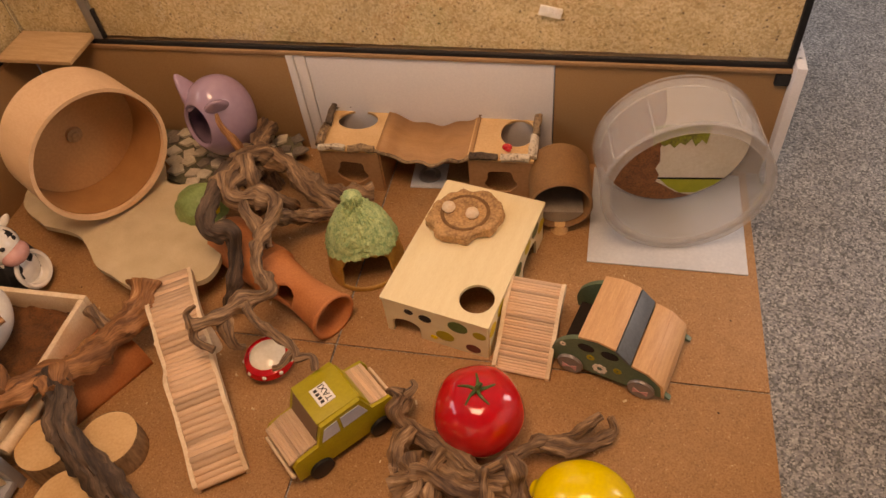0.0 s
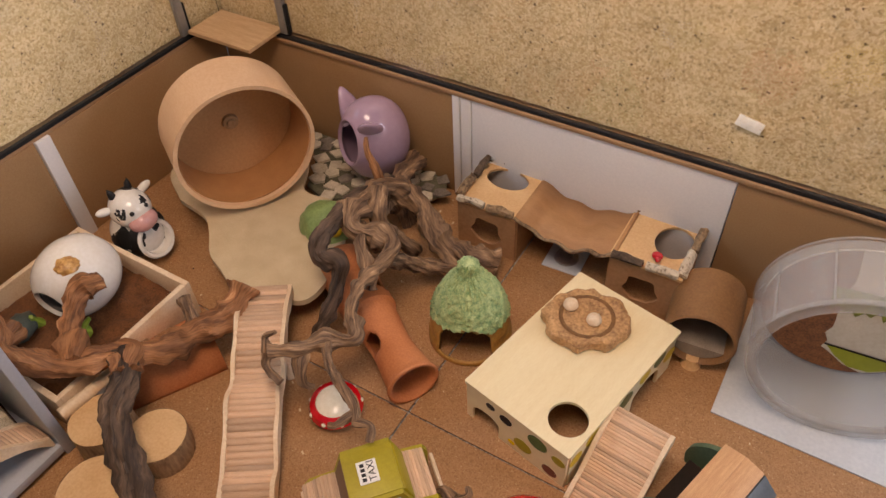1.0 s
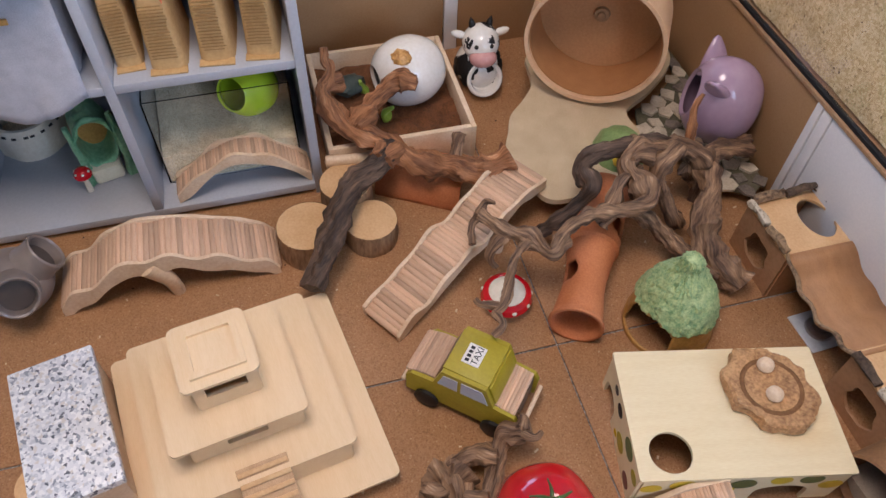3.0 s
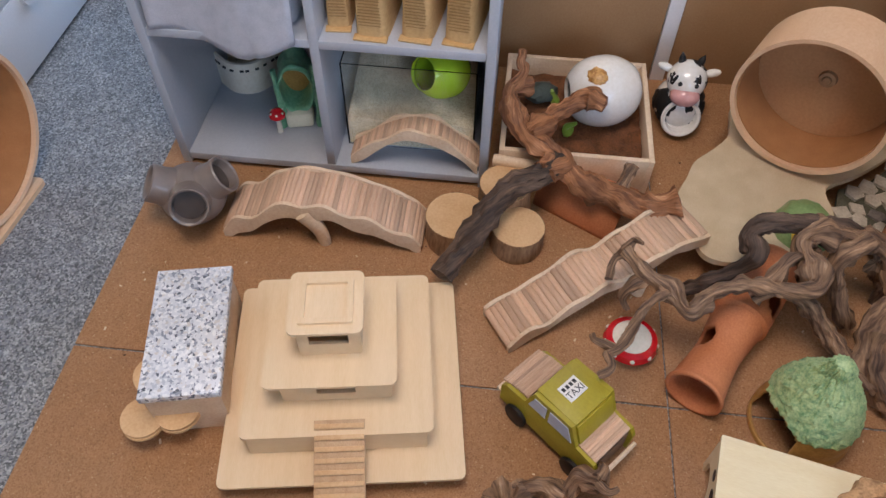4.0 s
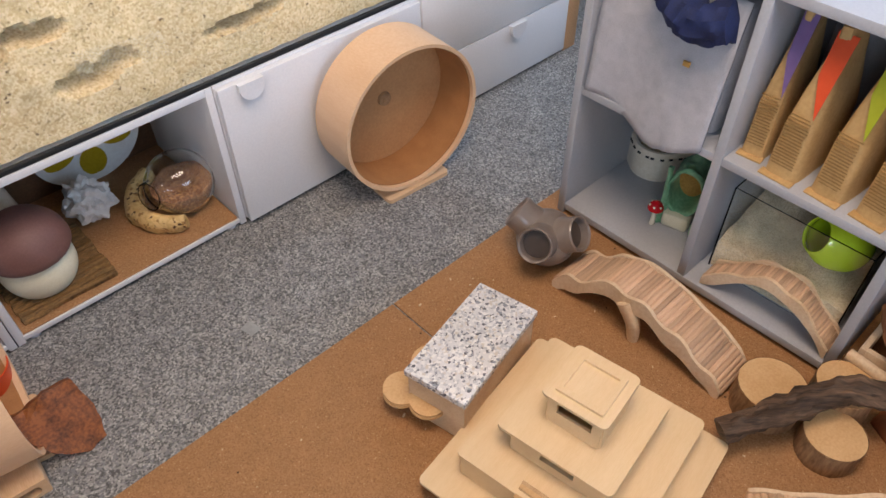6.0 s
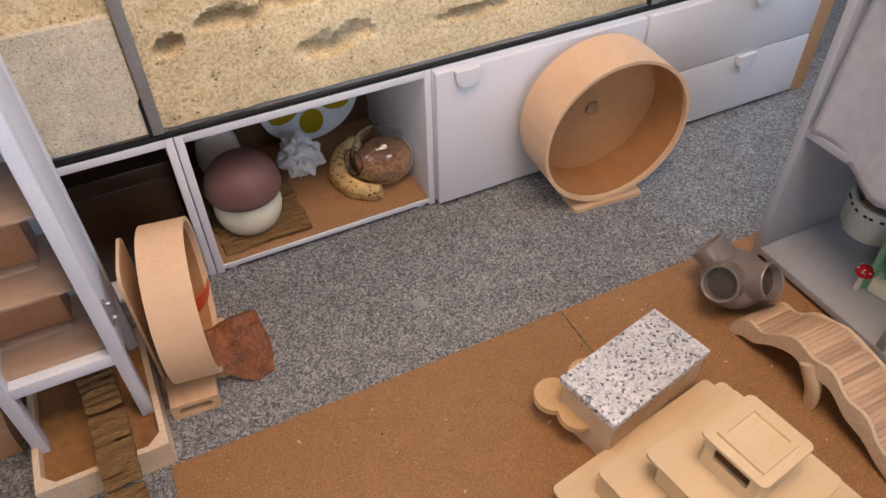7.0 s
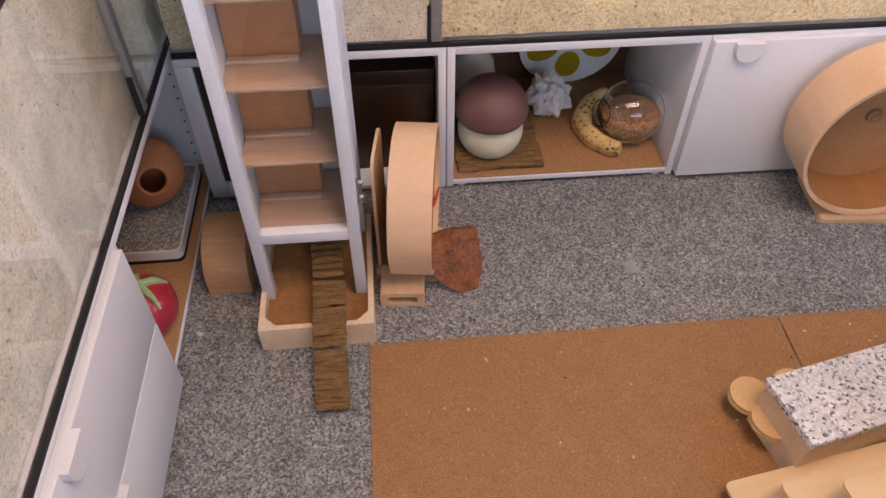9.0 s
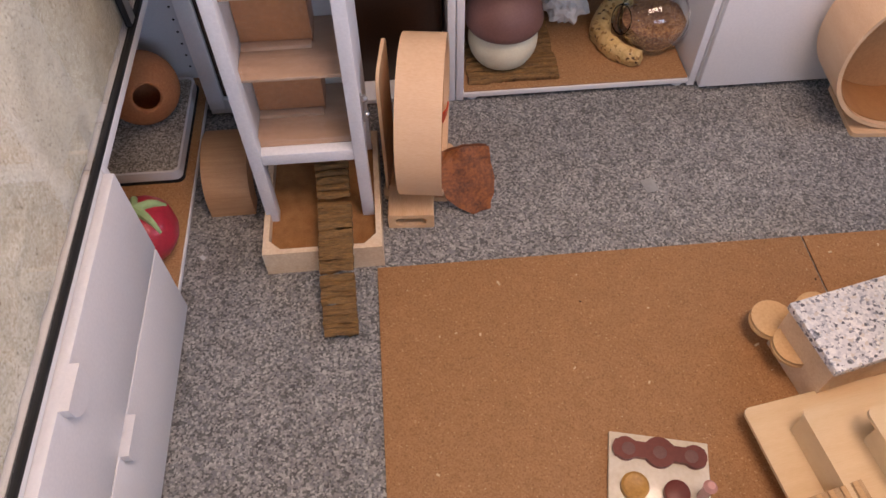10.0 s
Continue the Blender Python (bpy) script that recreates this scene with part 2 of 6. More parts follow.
M_BANANA = speckle("speckled_banana", "d9b77c", [(0.55, "ceaa6c"), (0.86, "a57c46"), (0.95, "5d3f22")], 160, 0.6, 0.1)
M_REDBROWN = mat("red_brown_stain", "7a3b30", "6a3028", 12, 160, 0.45, 0.04)
M_TEAL = mat("teal_glaze", "93c79c", "5f9a72", 20, 120, 0.3, 0.2)
M_GLASS = glass("clear_glass", (0.97, 0.99, 0.98))
M_ACRYL = bpy.data.materials.new("milky_acrylic")
M_ACRYL.use_nodes = True
_p = M_ACRYL.node_tree.nodes["Principled BSDF"]
_p.inputs["Base Color"].default_value = (0.56, 0.55, 0.53, 1)
_p.inputs["Roughness"].default_value, _p.inputs["Alpha"].default_value = 0.1, 0.36
M_WALL = mat("wall_paint", "bdb8b0", "b3aea6", 2, 120, 0.85, 0.05)


# ---- mesh helpers ----
def B():
    return bmesh.new()


def box(bm, x0, x1, y0, y1, z0, z1, bev=0.0, m=None):
    r = bmesh.ops.create_cube(bm, size=1)
    vs = r["verts"]
    for v in vs:
        v.co = Vector((x0 + (v.co.x + 0.5) * (x1 - x0), y0 + (v.co.y + 0.5) * (y1 - y0), z0 + (v.co.z + 0.5) * (z1 - z0)))
    if m is not None:
        bmesh.ops.transform(bm, matrix=m, verts=vs)
    if bev:
        es = list({e for v in vs for e in v.link_edges})
        bmesh.ops.bevel(bm, geom=es, offset=bev, segments=2, affect="EDGES", profile=0.5)
    return bm


def lathe(bm, profile, seg=48, m=None, closed=False):
    """Turns a profile of (radius, height) about z."""
    rings = []
    for r, z in profile:
        if r < 1e-6:
            rings.append([bm.verts.new((0, 0, z))])
        else:
            rings.append([bm.verts.new((r * math.cos(2 * math.pi * i / seg), r * math.sin(2 * math.pi * i / seg), z)) for i in range(seg)])
    pairs = list(zip(rings, rings[1:])) + ([(rings[-1], rings[0])] if closed else [])
    for a, b in pairs:
        for i in range(seg):
            j = (i + 1) % seg
            if len(a) == 1 and len(b) == 1:
                continue
            if len(a) == 1:
                bm.faces.new((a[0], b[j], b[i]))
            elif len(b) == 1:
                bm.faces.new((a[i], a[j], b[0]))
            else:
                bm.faces.new((a[i], a[j], b[j], b[i]))
    vs = [v for ring in rings for v in ring]
    if m is not None:
        bmesh.ops.transform(bm, matrix=m, verts=vs)
    return bm


def soft(profile, step=5):
    """A turned profile drawn through its points in smooth curves."""
    return [(max(0.0, p.x), p.z) for p in smooth_path([(r, 0, z) for r, z in profile], step)]


def smooth_path(pts, step=4):
    """A Catmull-Rom path through the points."""
    p = [Vector(q) for q in pts]
    p = [p[0] * 2 - p[1]] + p + [p[-1] * 2 - p[-2]]
    out = []
    for i in range(1, len(p) - 2):
        a, b, c, d = p[i - 1:i + 3]
        for k in range(step):
            t = k / step
            out.append(0.5 * (2 * b + (c - a) * t + (2 * a - 5 * b + 4 * c - d) * t * t + (3 * b - a - 3 * c + d) * t ** 3))
    return out + [p[-2]]


def limb(bm, pts, r0, r1, seg=14, step=6, rough=0.25, seed=0.0, knots=0.0):
    """A gnarled, tapering limb: ridged along its length, lumpy, with closed ends and coordinates round and along it."""
    path = smooth_path(pts, step)
    ua, ub = bm.loops.layers.uv.new("around"), bm.loops.layers.uv.new("along")
    rings, up, run = [], Vector((0.3, 0.2, 0.93)), 0.0
    runs = []
    for i, c in enumerate(path):
        d = (path[min(i + 1, len(path) - 1)] - path[max(i - 1, 0)]).normalized()
        side = d.cross(up).normalized()
        up = side.cross(d).normalized()
        run += (c - path[i - 1]).length if i else 0.0
        runs.append(run)
        f = i / (len(path) - 1)
        r = r0 + (r1 - r0) * f
        r *= 1 + knots * 1.6 * max(-0.15, noise.noise(c * 30 + Vector((seed, 1, 0))))
        ring = []
        for k in range(seg):
            a = 2 * math.pi * k / seg
            tw = a + run * 9
            q = Vector((math.cos(tw) * 1.5 + seed, math.sin(tw) * 1.5, run * 7))
            w = 1 + 0.14 * math.cos(2 * a + run * 7 + seed) + rough * (0.9 * noise.noise(q) + 0.75 * (0.5 - abs(noise.noise(q * 2.3)) * 2) + 1.0 * noise.noise(c * 42 + q * 0.6))
            ring.append(bm.verts.new(c + (side * math.cos(a) + up * math.sin(a)) * r * w))
        rings.append(ring)

    def face(corners):
        fc = bm.faces.new([v for v, _, _ in corners])
        for lp, (_, k, i) in zip(fc.loops, corners):
            tw = 2 * math.pi * k / seg + runs[i] * 9
            lp[ua].uv = (math.cos(tw) * 1.5 + seed, math.sin(tw) * 1.5)
            lp[ub].uv = (runs[i] * 9, 0)

    for i in range(len(rings) - 1):
        for k in range(seg):
            j = (k + 1) % seg
            face(((rings[i][k], k, i), (rings[i][j], j, i), (rings[i + 1][j], j, i + 1), (rings[i + 1][k], k, i + 1)))
    for i, out in ((0, path[0] * 2 - path[1]), (len(rings) - 1, path[-1] * 2 - path[-2])):
        tip = path[i] + (out - path[i]).normalized() * (r0 if i == 0 else r1) * 0.25
        c = bm.verts.new(tip)
        for k in range(seg):
            j = (k + 1) % seg
            face(((rings[i][j], j, i), (rings[i][k], k, i), (c, k, i)))
    return bm


def plate(bm, outer, holes, z0, z1, m=None):
    """A flat plate of the given outline, with holes, from z0 to z1."""
    made, edges = [], []
    for loop in [outer] + list(holes):
        vs = [bm.verts.new((x, y, z0)) for x, y in loop]
        made += vs
        edges += [bm.edges.new((vs[i], vs[(i + 1) % len(vs)])) for i in range(len(vs))]
    r = bmesh.ops.triangle_fill(bm, edges=edges, use_beauty=True, normal=(0, 0, -1))
    faces = [g for g in r["geom"] if isinstance(g, bmesh.types.BMFace)]
    e = bmesh.ops.extrude_face_region(bm, geom=faces)
    top = [g for g in e["geom"] if isinstance(g, bmesh.types.BMVert)]
    bmesh.ops.translate(bm, verts=top, vec=(0, 0, z1 - z0))
    if m is not None:
        bmesh.ops.transform(bm, matrix=m, verts=list({*made, *top}))
    return bm


def ring_pts(cx, cy, rx, ry=None, n=32, a0=0.0, a1=360.0):
    ry = rx if ry is None else ry
    full = abs(a1 - a0) >= 360
    return [(cx + rx * math.cos(radians(a0 + (a1 - a0) * i / (n if full else n - 1))), cy + ry * math.sin(radians(a0 + (a1 - a0) * i / (n if full else n - 1)))) for i in range(n)]


def round_rect(x0, x1, y0, y1, r, n=5):
    out = []
    for cx, cy, a in ((x1 - r, y1 - r, 0), (x0 + r, y1 - r, 90), (x0 + r, y0 + r, 180), (x1 - r, y0 + r, 270)):
        out += [(cx + r * math.cos(radians(a + 90 * i / n)), cy + r * math.sin(radians(a + 90 * i / n))) for i in range(n + 1)]
    return out


def blob(bm, c, r, sub=3, rough=0.1, freq=6.0, m=None, seed=0.0):
    """A lumpy ball with three radii."""
    out = bmesh.ops.create_icosphere(bm, subdivisions=sub, radius=1)["verts"]
    r = (r, r, r) if isinstance(r, (int, float)) else r
    for v in out:
        w = 1 + rough * noise.noise(v.co * freq * 0.4 + Vector((seed, seed, 0)))
        v.co = Vector((v.co.x * r[0] * w, v.co.y * r[1] * w, v.co.z * r[2] * w))
    if m is not None:
        bmesh.ops.transform(bm, matrix=m, verts=out)
    bmesh.ops.translate(bm, verts=out, vec=c)
    return bm


def finish(name, bm, material, smooth=True, angle=40):
    bmesh.ops.recalc_face_normals(bm, faces=bm.faces)
    me = bpy.data.meshes.new(name)
    bm.to_mesh(me)
    bm.free()
    me.materials.append(material)
    if smooth:
        me.shade_smooth()
        me.set_sharp_from_angle(angle=radians(angle))
    return me


def part(name, bm, material, parent, label="", smooth=True, at=None):
    ob = new(name, finish(name, bm, material, smooth))
    ob.parent = parent
    if at is not None:
        ob.matrix_basis = at
    if label:
        ob["label"] = label
    return ob


def solid(name, bm, material, label="", category="", kind="", group="", m=None, smooth=True):
    ob = new(name, finish(name, bm, material, smooth))
    if m is not None:
        ob.matrix_basis = m
    return tagged(ob, label, category, group, kind)


def thing(name, m, label, category, group="", kind=""):
    ob = new(name)
    ob.empty_display_size = 0.02
    ob.matrix_basis = m
    return tagged(ob, label, category, group, kind)


AXIS_Y = Matrix.Rotation(radians(90), 4, "X")   # z of a lathe to -y
AXIS_X = Matrix.Rotation(radians(90), 4, "Y")   # z of a lathe to +x

# ---- the room ----
floor = solid("floor", box(B(), -3.2, 2.6, -2.2, 3.6, -0.06, -0.004), M_STONE, "grey speckled granite floor", kind="structure")
for (ax, ay), (bx, by) in (((0.0, 1.74), (1.6, 0.575)), ((0.1, 2.364), (2.2, 0.835))):
    d = Vector((bx - ax, by - ay, 0))
    mj = pose((ax + bx) / 2, (ay + by) / 2, 0, 0, 0, math.degrees(math.atan2(d.y, d.x)))
    part("joint", box(B(), -d.length / 2, d.length / 2, -0.0015, 0.0015, -0.004, -0.0034), M_ALU, floor, at=mj)


def wall_with_window(name, m, length, height, wx0, wx1, wz0, wz1):
    """A wall along x, 12 cm thick, with a window opening through it."""
    bm = B()
    out = [(0, 0), (length, 0), (length, height), (0, height)]
    holes = [[(wx0, wz0), (wx1, wz0), (wx1, wz1), (wx0, wz1)]] if wx1 > wx0 else []
    plate(bm, out, holes, 0, 0.12, AXIS_Y)
    w = solid(name, bm, M_WALL, "plain off-white painted room wall", kind="structure", m=m, smooth=False)
    return w


wall_with_window("wall_north", pose(-3.2, 3.72, 0), 5.8, 2.45, 0.9, 2.9, 1.1, 2.3)
wall_with_window("wall_south", pose(-3.2, -2.2, 0), 5.8, 2.45, 0, 0, 0, 0)
wall_with_window("wall_east", pose(2.48, -2.2, 0, 0, 0, 90), 5.8, 2.45, 3.7, 5.3, 0.95, 2.3)
wall_with_window("wall_west", pose(-3.2, -2.2, 0, 0, 0, 90), 5.8, 2.45, 1.5, 3.5, 1.15, 2.35)
solid("ceiling", box(B(), -3.2, 2.6, -2.2, 3.6, 2.45, 2.5), M_WALL, "plain white ceiling", kind="structure", smooth=False)
# lamp frame added around the fill light; unseen overhead
lamp = thing("added_ceiling_lamp", pose(-0.6, 0.6, 2.38), "added flat square ceiling lamp, out of view", "lamp")
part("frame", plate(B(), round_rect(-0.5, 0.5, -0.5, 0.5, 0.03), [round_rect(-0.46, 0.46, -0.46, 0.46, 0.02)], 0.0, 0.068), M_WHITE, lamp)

# hardboard sheets on the floor
for x0, x1, y0, y1 in ((-0.843, 0.0, 0.0, 1.116), (-1.83, -0.847, 0.0, 1.116), (-0.843, 0.0, 1.119, 1.735), (-1.83, -0.847, 1.119, 1.735)):
    solid("floor_board", box(B(), x0, x1, y0, y1, -0.004, 0.0, 0.0008), M_BOARD, "brown hardboard sheet laid on the granite floor", "board", group="hardboard sheets on the floor")


def panel(name, x0, x1, y0, y1, z0, z1, material, parent, bev=0.0015, label=""):
    return part(name, box(B(), x0, x1, y0, y1, z0, z1, bev), material, parent, label, smooth=True)


def bedding(name, parent, x0, x1, y0, y1, z0, z1, material, axis, sign, burrows=()):
    """A block of bedding behind the glass; its face is a fine grid with an uneven surface and hollow burrows."""
    bm = B()
    nu, nv = int((x1 - x0 if axis == "y" else y1 - y0) / (0.007 if burrows else 0.014)), int((z1 - z0) / (0.007 if burrows else 0.014))
    grid = []
    for i in range(nu + 1):
        col = []
        for k in range(nv + 1):
            u = (x0 if axis == "y" else y0) + (x1 - x0 if axis == "y" else y1 - y0) * i / nu
            z = z0 + (z1 - z0) * k / nv
            d = 0.004 * (noise.noise(Vector((u * 30, z * 30, 3))) + 0.5 * noise.noise(Vector((u * 90, z * 90, 8))))
            for bu, bz, bw, bh in burrows:
                e = ((u - bu) / bw) ** 2 + ((z - bz) / bh + 0.9 * noise.noise(Vector((u * 14, 2, bz))) + 0.35 * noise.noise(Vector((u * 60, 5, bz)))) ** 2
                if e < 1:
                    d += 0.06 * min(1, (1 - e) * 2.2)
            d = -0.006 - max(0, d + 0.004)
            col.append(bm.verts.new((u, (y1 if sign > 0 else y0) + sign * d, z) if axis == "y" else ((x1 if sign > 0 else x0) + sign * d, u, z)))
        grid.append(col)
    for i in range(nu):
        for k in range(nv):
            bm.faces.new((grid[i][k], grid[i + 1][k], grid[i + 1][k + 1], grid[i][k + 1]))
    ob = part(name, bm, material, parent)
    # core behind the face, painted dark as shade for the burrows
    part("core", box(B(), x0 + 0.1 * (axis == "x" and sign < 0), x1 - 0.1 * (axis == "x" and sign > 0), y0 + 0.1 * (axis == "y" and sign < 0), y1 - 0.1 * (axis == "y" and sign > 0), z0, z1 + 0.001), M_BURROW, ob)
    return ob


# north enclosure: brown and white plinth panels with a glass tank of bedding above
M_LEDGE = mat("raw_board_edge", "b08c68", "9a7654", 14, 200, 0.6, 0.08)
YN, ZN = 1.712, 0.288
plinth = thing("enclosure_base", pose(-0.8, YN, 0), "enclosure plinth of brown and white panels under the tank", "cabinet")
plinth.matrix_basis = pose(0, 0, 0)
panel("panel", -1.785, -1.088, YN, YN + 0.016, 0, ZN, M_PANEL, plinth, label="brown hardboard panel")
panel("post", -1.086, -1.068, YN - 0.006, YN + 0.018, 0, ZN, M_WHITE, plinth)
panel("post", -1.066, -1.04, YN - 0.003, YN + 0.018, 0, ZN, M_WHITE, plinth)
panel("panel", -1.038, -0.458, YN - 0.001, YN + 0.016, 0, ZN, M_WHITE, plinth, label="white panel")
panel("panel", -0.456, 0.03, YN + 0.002, YN + 0.016, 0, ZN, M_PANEL, plinth, label="brown hardboard panel")
panel("end_panel", 0.03, 0.05, YN - 0.03, 2.36, 0, 0.318, M_WHITEPAINT, plinth, label="white end panel")
panel("ledge", -1.785, 0.03, YN - 0.006, 2.3, ZN, ZN + 0.009, M_LEDGE, plinth, label="thin raw wood ledge")
for yy in (1.72, 1.75):
    part("screw", lathe(B(), [(0, 0.0015), (0.003, 0.001), (0.0034, 0)], 10), M_STEEL, plinth, at=pose(0.04, yy, 0.3185))
part("bracket", box(B(), 0.0, 0.03, YN - 0.008, YN + 0.02, ZN - 0.03, ZN - 0.002, 0.003), M_BLACK, plinth, "black plastic bracket")


def tank(name, label, x0, x1, y0, y1, z0, height, face, material, posts=(), burrows=()):
    """Glass tank filled with bedding; face names the side that looks into the room."""
    t = thing(name, pose(0, 0, 0), label, "terrarium")
    axis, sign = face[1], 1 if face[0] == "+" else -1
    z1 = z0 + height
    if axis == "y":
        yf = y1 if sign > 0 else y0
        a, b = sorted((yf, yf - sign * 0.006))
        part("pane", box(B(), x0, x1, a, b, z0 + 0.004, z1), M_GLASS, t, "clear glass front pane").visible_shadow = False
        bedding("bedding", t, x0, x1, *( (y0, y1 - 0.008) if sign > 0 else (y0 + 0.008, y1)), z0 + 0.01, z1 - 0.05, material, "y", sign, burrows)
        part("seal", box(B(), x0, x1, a - 0.004, b + 0.004, z0 - 0.002, z0 + 0.007, 0.001), M_BLACK, t, "black silicone seal")
        for px in posts:
            part("post", box(B(), px - 0.011, px + 0.011, a - 0.005, b + 0.005, z0 + 0.012, z1, 0.001), M_ALU, t, "grey profile")
            part("corner_seal", box(B(), px + 0.0112, px + 0.018, a - 0.004, b + 0.004, z0 + 0.012, z0 + 0.09, 0.001), M_BLACK, t)
    else:
        xf = x1 if sign > 0 else x0
        a, b = sorted((xf, xf - sign * 0.006))
        part("pane", box(B(), a, b, y0, y1, z0 + 0.004, z1), M_GLASS, t, "clear glass front pane").visible_shadow = False
        bedding("bedding", t, *((x0, x1 - 0.008) if sign > 0 else (x0 + 0.008, x1)), y0, y1, z0 + 0.01, z1 - 0.05, material, "x", sign, burrows)
        part("seal", box(B(), a - 0.004, b + 0.004, y0, y1, z0 - 0.002, z0 + 0.007, 0.001), M_BLACK, t, "black silicone seal")
        for py in posts:
            part("post", box(B(), a - 0.005, b + 0.005, py - 0.011, py + 0.011, z0 + 0.012, z1, 0.001), M_ALU, t, "grey profile")
            part("corner_seal", box(B(), a - 0.004, b + 0.004, py + 0.0112, py + 0.018, z0 + 0.012, z0 + 0.09, 0.001), M_BLACK, t)
    return t


nt = tank("glass_tank", "long glass tank filled with beige hemp bedding", -1.785, 0.028, YN + 0.004, 2.28, ZN + 0.011, 0.6, "-y", M_SUBST, (-1.565,))

part("corner_seal", box(B(), 0.016, 0.0285, YN - 0.002, YN + 0.014, ZN + 0.02, ZN + 0.6, 0.001), M_BLACK, nt)

# west enclosure
XW = -1.785
plinth = thing("enclosure_base", pose(0, 0, 0), "brown enclosure plinth with a white upright strip", "cabinet")
panel("panel", XW - 0.016, XW, 0.3, 1.136, 0, ZN - 0.004, M_PANEL, plinth, label="brown hardboard panel")
panel("strip", XW - 0.016, XW + 0.006, 1.138, 1.173, 0, ZN - 0.004, M_WHITE, plinth, label="white upright strip")
panel("panel", XW - 0.016, XW, 1.175, 1.71, 0, ZN - 0.004, M_PANEL, plinth, label="brown hardboard panel")
panel("ledge", XW - 0.5, XW - 0.001, 0.3, 2.28, ZN - 0.004, ZN + 0.005, M_LEDGE, plinth, label="thin raw wood ledge")
tank("glass_tank", "glass tank of beige bedding above the brown plinth", XW - 0.5, XW - 0.004, 0.3, 2.28, ZN + 0.007, 0.6, "+x", M_SUBST, (1.60,))
corner = solid("corner_shelf", box(B(), -0.1, 0.1, -0.062, 0.062, -0.005, 0.005, 0.001), M_PLY, "small raw plywood plate across the tank corner", "shelf", m=pose(-1.675, 1.66, 0.318))

# south cabinets with tank
YS, ZS = -0.452, 0.385
cab = thing("open_cabinet", pose(0, 0, 0), "white laminate open cabinet compartment below the tank", "cabinet")
for name, x0, x1, z0, z1 in (("side", -0.214, -0.197, 0, ZS), ("side", -0.757, -0.74, 0, ZS), ("bottom", -0.74, -0.214, 0.008, 0.02), ("top", -0.74, -0.214, ZS - 0.017, ZS)):
    panel(name, x0, x1, YS - 0.42, YS, z0, z1, M_WHITE, cab)
panel("back", -0.74, -0.214, YS - 0.42, YS - 0.41, 0.02, ZS - 0.017, mat("brown_back_board", "7a5438", "65432b", 10, 160, 0.6, 0.05), cab, label="brown back board")
panel("lining", -0.738, -0.216, YS - 0.408, YS - 0.004, 0.02, 0.024, M_BOARD, cab, label="brown hardboard lining")
for xx in (-0.235, -0.72):
    part("foot", lathe(B(), [(0, 0.008), (0.012, 0.008), (0.014, -0.004), (0, -0.004)], 16), M_WHITE, cab, at=pose(xx, YS - 0.02, 0))
cab = thing("open_cabinet", pose(0, 0, 0), "white corner cabinet with a dark open compartment", "cabinet")
for name, x0, x1, z0, z1 in (("side", -0.195, -0.178, 0, ZS), ("bottom", -0.178, 0.36, 0.008, 0.02), ("top", -0.178, 0.36, ZS - 0.017, ZS)):
    panel(name, x0, x1, YS - 0.42, YS, z0, z1, M_WHITE, cab)
# near-black back: the compartment's shade put into the panel colour
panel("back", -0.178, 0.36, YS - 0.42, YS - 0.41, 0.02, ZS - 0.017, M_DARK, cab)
# box added to darken the compartment; its dark brown imitates shade
dbx = thing("shade_box", pose(0, 0, 0), "dark brown lidded filler box added to darken the corner cabinet", "box")
M_SHADEBOX = mat("shade_box_brown", "3a2417", "24160e", 12, 200, 0.35, 0.05)
part("body", box(B(), -0.172, 0.14, YS - 0.4, YS - 0.06, 0.021, 0.26, 0.004), M_SHADEBOX, dbx)
part("lid", box(B(), -0.175, 0.143, YS - 0.402, YS - 0.056, 0.261, 0.3, 0.004), M_SHADEBOX, dbx)
panel("frame_post", 0.326, 0.361, YS - 0.02, YS, 0.02, ZS - 0.017, M_WHITE, cab)
panel("frame_rail", 0.16, 0.325, YS - 0.02, YS, 0.02, 0.05, M_WHITE, cab)
# flat dark brown sheet that fills the frame's opening
panel("frame_back", 0.16, 0.325, YS - 0.016, YS - 0.008, 0.051, ZS - 0.018, mat("dark_brown_sheet", "4a3b30", "3c2f26", 8, 100, 0.12, 0.01), cab, label="dark brown sheet in the frame")


def tab(parent, m):
    """Half-round grip that hangs over the front's upper edge."""
    part("grip", plate(B(), ring_pts(0, 0, 0.031, 0.031, 18, 180, 360) + [(0.031, 0.012), (-0.031, 0.012)], [], -0.005, 0.008, m), M_WHITE, parent, "white half-round grip")


def front(parent, x0, x1, z0, z1, y):
    return part("door", box(B(), x0, x1, y, y + 0.016, z0, z1, 0.002), M_WHITE, parent, "white laminate front")


cab = thing("door_cabinet", pose(0, 0, 0), "white laminate cabinet with one closed door", "cabinet")
panel("body", -1.335, -0.759, YS - 0.42, YS, 0.01, ZS, M_WHITE, cab)
d = front(cab, -1.333, -0.761, 0.008, ZS - 0.006, YS + 0.001)
tab(d, pose(-0.835, YS + 0.026, ZS - 0.018, 90))
cab = thing("drawer_cabinet", pose(0, 0, 0), "white laminate cabinet with two wide drawers", "cabinet")
panel("body", -1.94, -1.337, YS - 0.42, YS, 0.01, ZS, M_WHITE, cab)
for z0, z1 in ((0.008, 0.19), (0.194, ZS - 0.006)):
    d = part("drawer_front", box(B(), -1.938, -1.339, YS + 0.001, YS + 0.017, z0, z1, 0.002), M_WHITE, cab)
    tab(d, pose(-1.70, YS + 0.026, z1 - 0.012, 90))
solid("wood_board", box(B(), -2.0, -1.944, YS - 0.42, YS + 0.012, -0.004, 0.7, 0.002), M_CEDAR, "upright orange-brown wooden board beside the drawers", "board")
